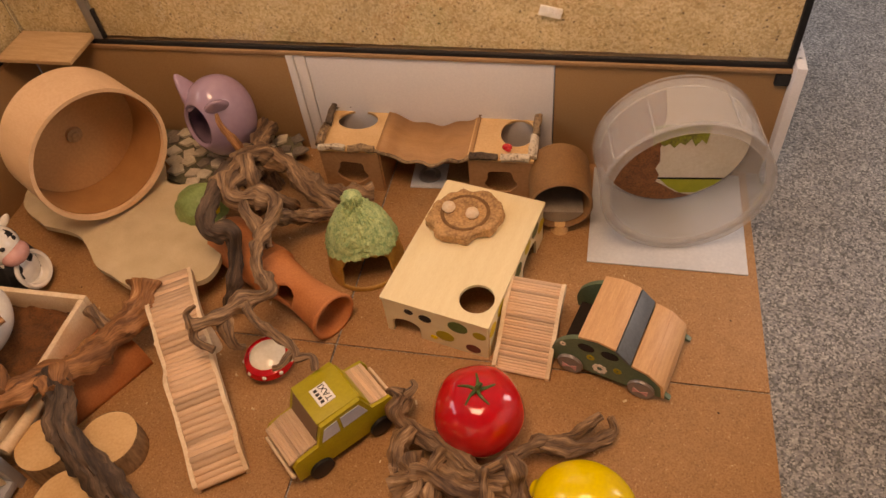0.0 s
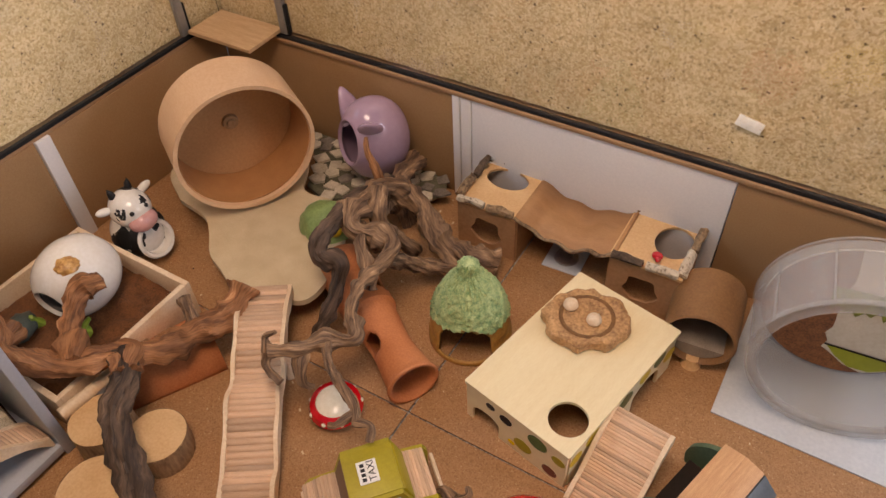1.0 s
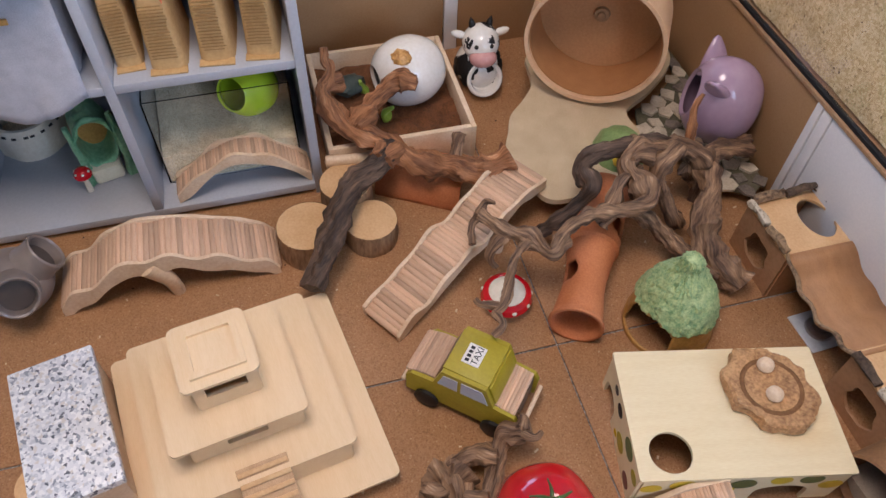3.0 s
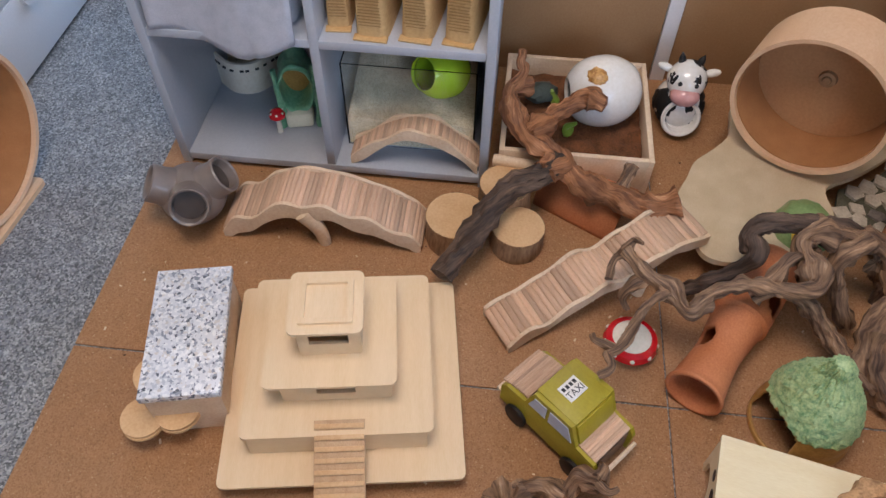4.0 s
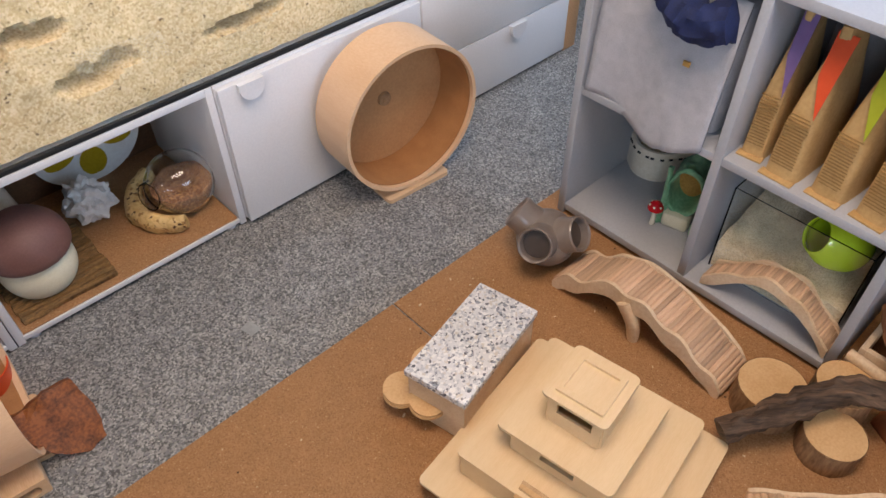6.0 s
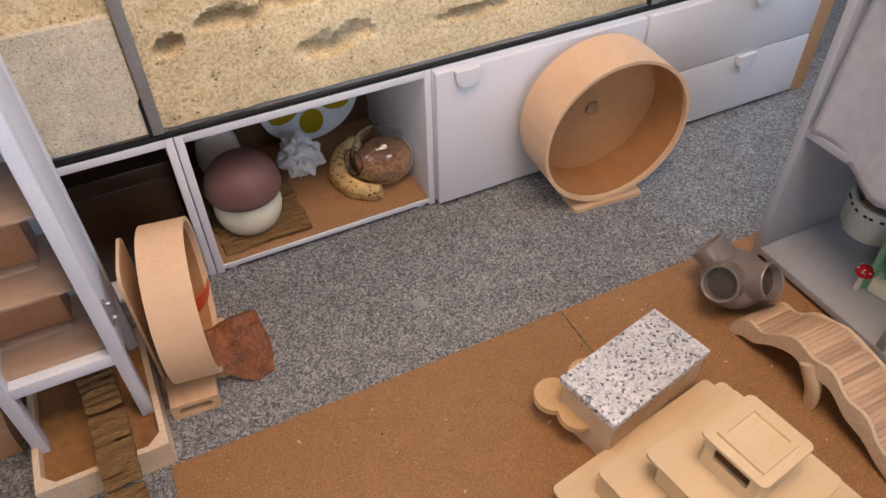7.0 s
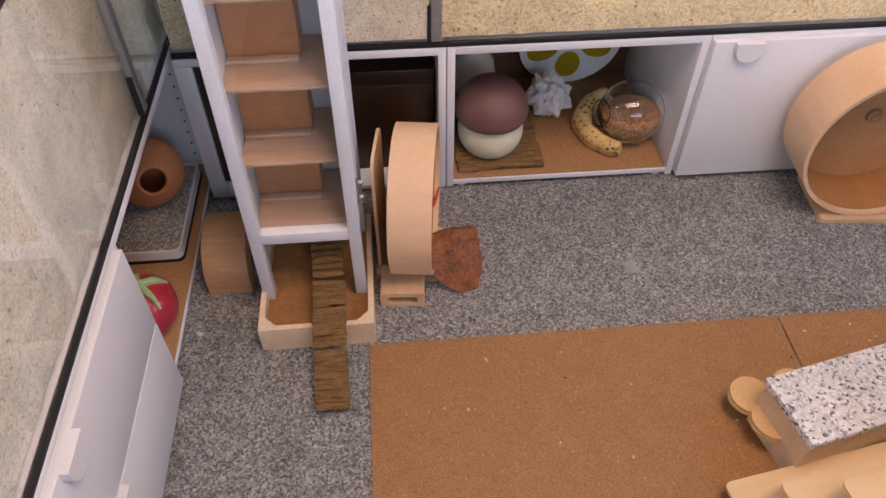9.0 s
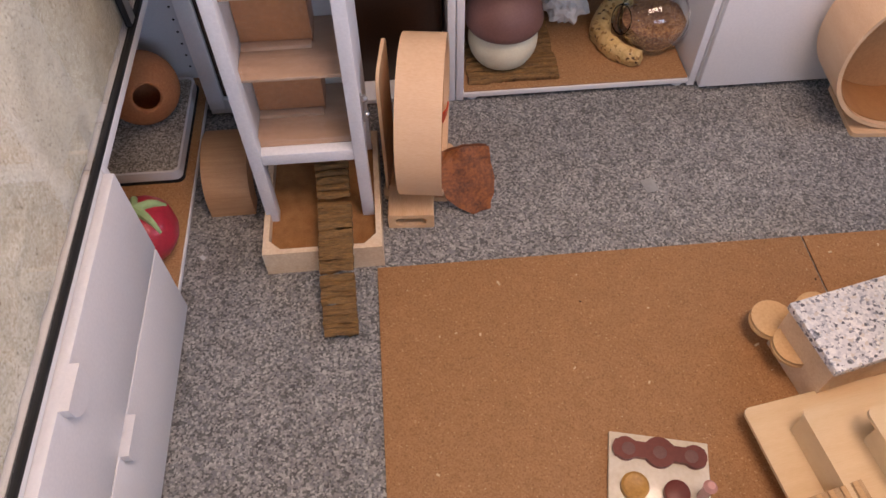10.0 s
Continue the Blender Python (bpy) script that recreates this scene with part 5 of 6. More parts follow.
tier(-0.198, 0.198, -0.203, 0.203, 0.038, -0.008, -0.006, 0.145, 0.097, 0.0)
tier(-0.174, 0.141, -0.162, 0.153, 0.097, -0.015, -0.005, 0.088, 0.16, 0.036)
tier(-0.128, 0.087, -0.12, 0.096, 0.16, -0.024, -0.011, 0.048, 0.234, 0.036)
tier(-0.087, 0.034, -0.074, 0.046, 0.234, 0, 0, 0, 0, 0)
part("rim", plate(B(), round_rect(-0.070, 0.017, -0.057, 0.03, 0.003), [round_rect(-0.060, 0.007, -0.047, 0.02, 0.002)], 0.24, 0.246), M_BIRCH, pg, "square raised rim")
part("plinth", plate(B(), [(-0.17, -0.17), (0.17, -0.17), (0.17, 0.17), (-0.17, 0.17)], [[(-0.164, -0.164), (0.164, -0.164), (0.164, 0.164), (-0.164, 0.164)]], 0, 0.038), M_BIRCH, pg)
stair = part("ramp", box(B(), 0.0, 0.2, -0.041, 0.041, -0.003, 0.003, 0.001, pose(0.115, 0.0, 0.107, 0, 24, 0)), M_PLY, pg, "plywood ramp with cross slats")
for i in range(11):
    part("slat", box(B(), 0.006 + i * 0.018, 0.014 + i * 0.018, -0.04, 0.04, 0.003, 0.0075, 0.001, pose(0.115, 0.0, 0.107, 0, 24, 0)), M_CUT, stair)

# ---- centre ----
tc = thing("taxi_car", pose(-0.786, 0.925, 0.0, 0, 0, 48.4), "olive-yellow wooden toy taxi with stick bonnet", "toy car")
prof = [(-0.105, 0.022), (-0.105, 0.07), (-0.095, 0.082), (-0.052, 0.086), (-0.036, 0.135), (0.045, 0.138), (0.062, 0.09), (0.1, 0.086), (0.108, 0.07), (0.106, 0.022)]
for sy in (-1, 1):
    s_ = part("side", plate(B(), prof, [], -0.004, 0.004, pose(0, sy * 0.047, 0, 90)), M_OLIVE, tc, "olive painted car side")
    for w in ([(-0.043, 0.092), (-0.032, 0.125), (-0.006, 0.127), (-0.006, 0.093)], [(0.001, 0.093), (0.001, 0.127), (0.039, 0.128), (0.052, 0.094)]):
        part("window", plate(B(), w, [], -0.0012, 0.0012, pose(0, sy * 0.0512, 0, 90)), M_SKYGREY, s_, "painted grey-blue window")
    for wx in (-0.062, 0.068):
        wh = part("wheel", lathe(B(), [(0, -0.005), (0.02, -0.005), (0.023, -0.003), (0.023, 0.003), (0.02, 0.005), (0, 0.005)], 28, AXIS_Y), M_INK, tc, "black painted wheel", at=pose(wx, sy * 0.055, 0.023))
part("roof", box(B(), -0.038, 0.047, -0.043, 0.043, 0.131, 0.139, 0.002), M_OLIVE, tc)
part("windscreen", box(B(), -0.003, 0.003, -0.042, 0.042, 0, 0.05, 0.001, pose(-0.05, 0, 0.086, 0, 17)), M_BARK, tc, "bare wood windscreen")
part("rear_window", box(B(), -0.003, 0.003, -0.042, 0.042, 0, 0.046, 0.001, pose(0.062, 0, 0.09, 0, -18)), M_OLIVE, tc)
part("inside", box(B(), -0.1, 0.1, -0.042, 0.042, 0.024, 0.075), M_BARK, tc)
me = stick(0.088, 0.0042)
for i in range(10):
    for base_x in (-0.102, 0.064):
        if base_x > 0 and i > 5:
            continue
        ob = new("stick", me)
        ob.parent = tc
        ob.matrix_basis = pose(base_x + i * 0.0062 - (0.003 if base_x < 0 else 0), 0, (0.078 + 0.011 * min(1, i / 5)) if base_x < 0 else 0.09 - 0.001 * i)
for bx_ in (-0.112, 0.114):
    part("bumper", limb(B(), [(bx_, -0.05, 0.045), (bx_, 0, 0.045), (bx_, 0.05, 0.045)], 0.004, 0.004, 8, 3, 0.1, 1), M_EDGE, tc)
sign = part("sign", box(B(), -0.016, 0.016, -0.02, 0.02, 0.139, 0.142, 0.001, pose(0, 0, 0)), M_PAPER, tc, "white taxi sign")


def lettering(txt, size, m, material, parent):
    cu = bpy.data.curves.new("lettering", "FONT")
    cu.body, cu.size, cu.align_x, cu.align_y, cu.extrude = txt, size, "CENTER", "CENTER", 0.0003
    tmp = bpy.data.objects.new("lettering", cu)
    me_ = bpy.data.meshes.new_from_object(tmp)
    bpy.data.objects.remove(tmp)
    me_.materials.clear()
    me_.materials.append(material)
    ob_ = new("lettering", me_)
    ob_.parent, ob_.matrix_basis = parent, m
    return ob_


lettering("TAXI", 0.0165, pose(0.0065, 0, 0.1424, 0, 0, 90), M_INK, sign)
for k in range(4):
    part("mark", box(B(), -0.011, -0.004, -0.0165 + k * 0.0085, -0.0105 + k * 0.0085, 0.142, 0.1424), M_INK, sign)

# toadstool dish
td = thing("toadstool", pose(-0.962, 1.05, 0.0), "red ceramic toadstool with white dots and cream top", "ornament")
part("stem", lathe(B(), [(0, 0), (0.03, 0), (0.032, 0.012), (0.028, 0.02), (0, 0.02)], 28), M_CREAM, td)
rim_ = part("cap_rim", lathe(B(), [(0.03, 0.016), (0.046, 0.017), (0.052, 0.024), (0.048, 0.036), (0.038, 0.042), (0.034, 0.038)], 40), M_REDGLAZE, td, "glossy red rim")
part("top", lathe(B(), [(0.037, 0.04), (0.032, 0.045), (0.015, 0.05), (0, 0.051)], 32), M_CREAM, td, "cream dome")
for a in range(0, 360, 40):
    part("dot", blob(B(), (0.048 * math.cos(radians(a)), 0.048 * math.sin(radians(a)), 0.03), 0.005, 2, 0), M_CREAM, rim_)

# terracotta tube with side hole
tt = thing("clay_tube", pose(-0.848, 1.148, 0.0, 0, 0, 149), "terracotta clay tunnel tube with side holes", "tunnel")
bm = B()
N, L = 72, 60
rad = lambda f: 0.049 + 0.004 * (abs(f - 0.0) < 0.03) - 0.008 * math.sin(math.pi * min(1, f / 0.55)) ** 2 + 0.006 * (f > 0.52)
ringv = []
for i in range(L + 1):
    f = i / L
    ringv.append([bm.verts.new((0.36 * f, rad(f) * math.cos(2 * math.pi * k / N), 0.052 + rad(f) * math.sin(2 * math.pi * k / N))) for k in range(N)])
for i in range(L):
    for k in range(N):
        a, f = 360 * (k + 0.5) / N, (i + 0.5) / L
        da = min(abs(a - 28), 360 - abs(a - 28))
        if ((f - 0.3) / 0.075) ** 2 + (da / 34) ** 2 < 1 or ((f - 0.68) / 0.075) ** 2 + ((a - 150) / 34) ** 2 < 1:
            continue
        j = (k + 1) % N
        bm.faces.new((ringv[i][k], ringv[i][j], ringv[i + 1][j], ringv[i + 1][k]))
ob = part("tube", bm, M_TERRA, tt)
ob.modifiers.new("thick", "SOLIDIFY").thickness = 0.007

# green thatched hut
gh = thing("moss_hut", pose(-0.836, 1.342, 0.0, 0, 0, -70), "green textured cone-roof ceramic hut with ochre base", "hide")
bm = B()
N, L = 96, 64
prof_h = [(0.0, 0.077), (0.1, 0.082), (0.22, 0.081), (0.38, 0.074), (0.55, 0.06), (0.7, 0.041), (0.8, 0.025), (0.86, 0.017), (0.92, 0.0165), (0.97, 0.013), (1.0, 0.0004)]


def prof_at(f):
    for (a, ra), (b, rb) in zip(prof_h, prof_h[1:]):
        if f <= b:
            return ra + (rb - ra) * (f - a) / (b - a)
    return prof_h[-1][1]


low, high = B(), B()
for which, bm in ((0, low), (1, high)):
    ringv = []
    for i in range(L + 1):
        f = i / L
        row = []
        for k in range(N):
            a = 2 * math.pi * k / N
            c = Vector((math.cos(a), math.sin(a), f * 2.5))
            r = prof_at(f) + (which * min(1, (1 - f) * 12) * (0.004 + 0.004 * noise.noise(c * 9) + 0.0045 * noise.noise(c * 22)))
            r += 0.009 * max(0, 1 - f / 0.16) * (1 - which)
            row.append(bm.verts.new((r * math.cos(a) + 0.012 * f * f, r * math.sin(a), 0.234 * f)))
        ringv.append(row)
    for i in range(L):
        for k in range(N):
            a, f = 360 * (k + 0.5) / N, (i + 0.5) / L
            da = a if a < 180 else a - 360
            line_ = 0.33 + 0.09 * math.exp(-(da / 46) ** 2) + 0.015 * math.sin(radians(a * 6))
            door_ = abs(da) < 42 and 0.04 < f < 0.4 - 0.13 * (da / 42) ** 4 + 0.012 * math.sin(radians(da * 12))
            if door_ or (which == 0 and f > 0.6) or (which == 1 and f < line_):
                continue
            j = (k + 1) % N
            bm.faces.new((ringv[i][k], ringv[i][j], ringv[i + 1][j], ringv[i + 1][k]))
ob = part("base", low, M_OCHRE, gh, "ochre ceramic lower wall")
ob.modifiers.new("thick", "SOLIDIFY").thickness = 0.005
part("roof", high, M_MOSS, gh, "green rough thatch-like roof")

# tomato and lemon
tm = thing("tomato", pose(-0.52, 0.967, 0.0), "large shiny red ceramic tomato with green stalk", "ornament")
bm = B()
lathe(bm, soft([(0, 0), (0.04, 0.002), (0.066, 0.02), (0.08, 0.055), (0.081, 0.085), (0.07, 0.118), (0.046, 0.14), (0.02, 0.146), (0, 0.143)]), 96)
for v in bm.verts:
    a = math.atan2(v.co.y, v.co.x)
    s_ = 1 + 0.018 * math.cos(a * 5) * min(1, v.co.z / 0.08)
    v.co.x, v.co.y = v.co.x * s_, v.co.y * s_
ob = part("fruit", bm, M_REDGLAZE, tm)
ob.modifiers.new("round", "SUBSURF").render_levels = 1
for k in range(5):
    a = radians(k * 72 + 20)
    part("sepal", limb(B(), [(0, 0, 0.146), (0.016 * math.cos(a), 0.016 * math.sin(a), 0.1475), (0.034 * math.cos(a + 0.15), 0.034 * math.sin(a + 0.15), 0.1445)], 0.0045, 0.0015, 8, 4, 0.1, k), M_LEAFGREEN, tm)
part("stalk", limb(B(), [(0, 0, 0.145), (0.002, 0, 0.155), (0.008, 0.003, 0.163)], 0.005, 0.004, 8, 4, 0.1, 2), M_LEAFGREEN, tm)
lm = solid("lemon", lathe(B(), soft([(0, -0.098), (0.012, -0.094), (0.02, -0.085), (0.045, -0.068), (0.066, -0.035), (0.073, 0.0), (0.066, 0.035), (0.048, 0.064), (0.026, 0.08), (0.018, 0.092), (0.008, 0.099), (0, 0.1)]), 56), M_YELLOWGLAZE, "bright yellow ceramic lemon lying on the board", "ornament", m=pose(-0.324, 0.822, 0.072, 0, 78, -18))

# green toy car
gcar = thing("green_car", pose(-0.277, 1.172, 0.0, 0, 0, -16.5), "dark green wooden toy car with flower paintings", "toy car")
prof = [(-0.108, 0.02), (-0.112, 0.05), (-0.104, 0.078), (-0.082, 0.105), (-0.055, 0.12), (-0.02, 0.124), (0.012, 0.115), (0.045, 0.084), (0.075, 0.074), (0.1, 0.055), (0.108, 0.032), (0.104, 0.018)]
for sy in (-1, 1):
    s_ = part("side", plate(B(), [(p.x, p.z * 0.94) for p in smooth_path([(x, 0, z) for x, z in prof + prof[:1]], 4)][:-1], [], -0.005, 0.005, pose(0, sy * 0.07, 0, 90)), M_GREENPAINT, gcar, "dark green painted car side")
    for wx in (-0.072, 0.066):
        wh = part("wheel", lathe(B(), [(0, -0.004), (0.024, -0.004), (0.026, 0), (0.024, 0.004), (0, 0.004)], 28, AXIS_Y), M_TAUPE, gcar, "grey wheel with white bow", at=pose(wx, sy * 0.078, 0.027))
        for sg in (-1, 1):
            part("bow", plate(B(), [(0, 0), (sg * 0.014, 0.008), (sg * 0.014, -0.008)], [], 0, 0.0008, pose(0, sy * 0.0042, -0.004, 90)), M_PINK, wh)
    for fx, fz, r, mm in ((-0.015, 0.04, 0.016, M_CREAM), (-0.035, 0.066, 0.009, M_OLIVE), (0.018, 0.052, 0.009, M_OLIVE), (-0.09, 0.08, 0.007, M_CREAM)):
        for k in range(8):
            a = radians(k * 45)
            part("petal", plate(B(), ring_pts(fx + r * 0.62 * math.cos(a), fz + r * 0.62 * math.sin(a), r * 0.3, r * 0.3, 8), [], 0, 0.0008, pose(0, sy * 0.0752, 0, 90)), mm, s_)
    for wx, wr in ((-0.045, 0.016), (0.0, 0.017)):
        part("window", plate(B(), ring_pts(wx, 0.092, wr, 0.011, 18), [], 0, 0.0009, pose(0, sy * 0.0752, 0, 90)), M_DARK, s_)


def deck(p0, p1, mm, nm, lab, w=0.0775, th=0.006):
    """A board across the car between two points of its outline."""
    d = Vector((p1[0] - p0[0], 0, p1[1] - p0[1]))
    part(nm, box(B(), 0, d.length, -w, w, -th, 0.0, 0.0015, Matrix.Translation((p0[0], 0, p0[1])) @ pose(0, 0, 0, 0, -math.degrees(math.atan2(d.z, d.x)), 0)), mm, gcar, lab)


for (p0, p1) in (((-0.062, 0.122), (-0.025, 0.128)), ((-0.025, 0.128), (0.01, 0.12))):
    deck(p0, p1, M_CEDAR, "roof_board", "striped pale wood roof")
deck((0.012, 0.117), (0.04, 0.09), mat("slate_paint", "5d6468", "4c5357", 14, 160, 0.5, 0.05), "windscreen", "slate grey windscreen")
deck((0.042, 0.09), (0.075, 0.08), M_CEDAR, "bonnet_board", "striped pale wood bonnet")
deck((0.075, 0.08), (0.104, 0.055), M_CEDAR, "bonnet_board", "")
deck((0.104, 0.055), (0.11, 0.02), M_CEDAR, "front_board", "")
# near-black board puts the open rear's shade into colour
part("inside", box(B(), -0.1, 0.03, -0.064, 0.064, 0.03, 0.036), M_DARK, gcar)

# mauve pig pot: one plain shape
bm = B()
mm = Matrix.Translation((0, 0, 0.092)) @ Vector((-0.33, -0.92, 0.2)).to_track_quat("Z", "Y").to_matrix().to_4x4()
lathe(bm, soft([(0.04, 0.072), (0.045, 0.07), (0.066, 0.045), (0.076, 0.01), (0.074, -0.03), (0.058, -0.064), (0.03, -0.082), (0, -0.087), (0, -0.078), (0.05, -0.058), (0.066, -0.03), (0.068, 0.01), (0.058, 0.042), (0.036, 0.066)]), 56, mm, closed=True)
for v in bm.verts:
    v.co.z = max(0.0, (v.co.z - 0.015) * 1.42)
for base_, aim, size in (((-0.046, -0.012, 0.178), (-0.42, 0.05, 0.9), 1.45), ((0.03, -0.046, 0.176), (0.4, -0.6, 0.68), 1.35)):
    lathe(bm, [(0.026 * size, -0.02), (0.021 * size, 0.006 * size), (0.014 * size, 0.024 * size), (0.006 * size, 0.04 * size), (0, 0.044 * size)], 20, Matrix.Translation(base_) @ Vector(aim).to_track_quat("Z", "Y").to_matrix().to_4x4() @ Matrix.Diagonal((1, 0.5, 1, 1)))
solid("pig_pot", bm, M_PURPLE, "mauve glazed animal-shaped pot with a round opening", "hide", m=pose(-1.262, 1.632, 0.047))

# stone mosaic platform under the pot
ms = thing("stone_platform", pose(0, 0, 0), "platform covered with broken pale and grey stones", "platform")
mo_ = [(-1.1, 1.69), (-1.08, 1.66), (-1.12, 1.6), (-1.2, 1.57), (-1.27, 1.53), (-1.34, 1.5), (-1.4, 1.52), (-1.42, 1.58), (-1.5, 1.67), (-1.6, 1.695), (-1.6, 1.705), (-1.1, 1.705)]
part("base", plate(B(), mo_, [], 0.03, 0.038), mat("dark_mortar", "6b6752", "4f4a36", 30, 200, 0.9, 0.5), ms, "dark mossy base board")
for x, y in ((-1.13, 1.66), (-1.36, 1.55), (-1.5, 1.69), (-1.2, 1.62)):
    part("post", lathe(B(), [(0.018, 0), (0.016, 0.03)], 14), M_ROUGHBARK, ms, at=pose(x, y, 0))
M_PALESTONE = mat("pale_stone", "d6cbb6", "b3a68f", 30, 200, 0.7, 0.4)
M_GREYSTONE = mat("grey_stone", "8b8074", "5f564d", 30, 200, 0.7, 0.4)


def inside(x, y, poly):
    c = False
    for (x0, y0), (x1, y1) in zip(poly, poly[1:] + poly[:1]):
        if (y0 > y) != (y1 > y) and x < (x1 - x0) * (y - y0) / (y1 - y0) + x0:
            c = not c
    return c


rng = random.Random(5)
for i in range(15):
    for k in range(6):
        x, y = -1.6 + i * 0.039 + (k % 2) * 0.019 + rng.uniform(-0.005, 0.005), 1.51 + k * 0.036 + rng.uniform(-0.005, 0.005)
        if not inside(x, y, mo_):
            continue
        n_ = rng.randint(4, 6)
        pts_ = [((0.022 + rng.uniform(-0.005, 0.004)) * math.cos(2 * math.pi * q / n_), (0.0195 + rng.uniform(-0.005, 0.004)) * math.sin(2 * math.pi * q / n_)) for q in range(n_)]
        part("stone", plate(B(), pts_, [], 0, rng.uniform(0.004, 0.008)), M_PALESTONE if rng.random() < 0.72 else M_GREYSTONE, ms, at=pose(x, y, 0.038, rng.uniform(-5, 5), rng.uniform(-5, 5), rng.uniform(0, 90)))

# leafy green dome behind the driftwood
ld = thing("leaf_hut", pose(-1.235, 1.395, 0.076), "small pale green leaf-shaped ceramic hut", "hide")
bm = B()
blob(bm, (0, 0, 0.0), (0.062, 0.058, 0.062), 4, 0.1, 9)
bmesh.ops.delete(bm, geom=[v for v in bm.verts if v.co.z < -0.002], context="VERTS")
part("dome", bm, mat("leaf_glaze", "8fa86a", "6f8a50", 25, 160, 0.4, 0.4), ld)
part("flower", blob(B(), (0.045, -0.025, 0.028), (0.016, 0.014, 0.014), 2, 0.3, 9), M_SUN, ld, "small yellow blossom")


# ---- north-west corner ----
sb = thing("sand_box", pose(-1.543, 0.9375, 0.0), "raw wooden tray box filled with brown soil", "tray")
for x0, x1, y0, y1 in ((-0.172, 0.172, -0.168, -0.156), (-0.172, 0.172, 0.156, 0.168), (-0.172, -0.16, -0.156, 0.156), (0.16, 0.172, -0.156, 0.156)):
    part("side", box(B(), x0, x1, y0, y1, 0, 0.098, 0.0015), M_EDGE, sb)
bm = B()
bmesh.ops.create_grid(bm, x_segments=44, y_segments=44, size=0.5)
for v in bm.verts:
    v.co = Vector((v.co.x * 0.319, v.co.y * 0.311, 0.05 + 0.012 * noise.noise(v.co * 9) + 0.004 * noise.noise(v.co * 40)))
part("soil", bm, M_SOIL, sb, "dark brown loose soil")
ep = thing("egg_pot", pose(-1.565, 0.985, 0.052, 0, 0, -60), "white glazed egg-shaped pot with green leaves", "hide")
bm = B()
mm = Matrix.Translation((0, 0, 0.07)) @ Vector((0.85, -0.3, -0.05)).to_track_quat("Z", "Y").to_matrix().to_4x4()
lathe(bm, soft([(0.034, 0.07), (0.04, 0.072), (0.066, 0.048), (0.08, 0.01), (0.078, -0.035), (0.056, -0.075), (0.025, -0.093), (0, -0.096), (0, -0.088), (0.05, -0.07), (0.07, -0.033), (0.072, 0.01), (0.058, 0.044), (0.032, 0.066)]), 56, mm, closed=True)
part("shell", bm, M_EGGWHITE, ep)
part("patch", blob(B(), Vector((0.031, 0.023, 0.139)), (0.023, 0.019, 0.009), 3, 0.25, 8, Vector((0.41, 0.29, 0.87)).to_track_quat("Z", "Y").to_matrix().to_4x4()), mat("orange_glaze", "d6a662", "a8743a", 70, 200, 0.3, 0.2, edge=(0.4, 0.6)), ep, "raised orange glazed patch")
for lx, ly, a in ((0.06, -0.08, 20), (0.085, 0.03, 100), (-0.02, -0.085, -40)):
    part("leaf", limb(B(), [(lx, ly, 0.0), (lx + 0.01, ly, 0.02), (lx + 0.018 * math.cos(radians(a)), ly + 0.018 * math.sin(radians(a)), 0.04)], 0.013, 0.004, 10, 4, 0.15, a), mat("leaf_green_glaze", "9dbb4a", "86a638", 20, 100, 0.3, 0.05) if "leaf_green_glaze" not in bpy.data.materials else bpy.data.materials["leaf_green_glaze"], ep, "small green leaf")
part("pebble", blob(B(), (0.09, -0.1, 0.02), (0.04, 0.03, 0.022), 3, 0.2, 6), mat("teal_rock", "4b5650", "39443f", 25, 160, 0.6, 0.3), ep)

# spotted cow-shaped pot: one plain mesh, glazed in three colours
bm = B()


def tagged_faces(make, slot):
    n0 = len(bm.faces)
    make()
    bm.faces.ensure_lookup_table()
    for f in bm.faces[n0:]:
        f.material_index = slot


tagged_faces(lambda: blob(bm, (0, 0, 0.06), (0.062, 0.058, 0.062), 4, 0.03), 0)
tagged_faces(lambda: blob(bm, (0.012, 0, 0.135), (0.048, 0.045, 0.045), 4, 0.03), 0)
tagged_faces(lambda: blob(bm, (0.05, 0, 0.117), (0.026, 0.034, 0.024), 3, 0.02), 2)
tagged_faces(lambda: lathe(bm, [(0.043, 0.05), (0.046, 0.058), (0.042, 0.063), (0.036, 0.06), (0.032, 0.04), (0, 0.036)], 32, Matrix.Translation((0.008, 0, 0.04)) @ Vector((0.9, 0.1, 0.35)).to_track_quat("Z", "Y").to_matrix().to_4x4()), 0)
for sy in (-1, 1):
    tagged_faces(lambda: blob(bm, (0.0, sy * 0.052, 0.153), (0.01, 0.021, 0.01), 2, 0.02, m=pose(0, 0, 0, sy * 18)), 0)
    tagged_faces(lambda: lathe(bm, [(0.009, 0), (0.007, 0.012), (0, 0.026)], 12, pose(-0.002, sy * 0.02, 0.173, sy * -12)), 1)
    tagged_faces(lambda: blob(bm, (0.052, sy * 0.018, 0.15), 0.0055, 2, 0), 1)
for d, r in (((-0.35, 0.5, 0.85), 0.02), ((0.72, 0.42, 0.6), 0.014), ((0.5, -0.8, 0.35), 0.016), ((0.3, 0.9, 0.1), 0.014)):
    v_ = Vector(d).normalized()
    tagged_faces(lambda: blob(bm, Vector((0.012, 0, 0.135)) + Vector((v_.x * 0.042, v_.y * 0.039, v_.z * 0.039)), (r, r, 0.007), 3, 0.3, 5, v_.to_track_quat("Z", "Y").to_matrix().to_4x4()), 1)
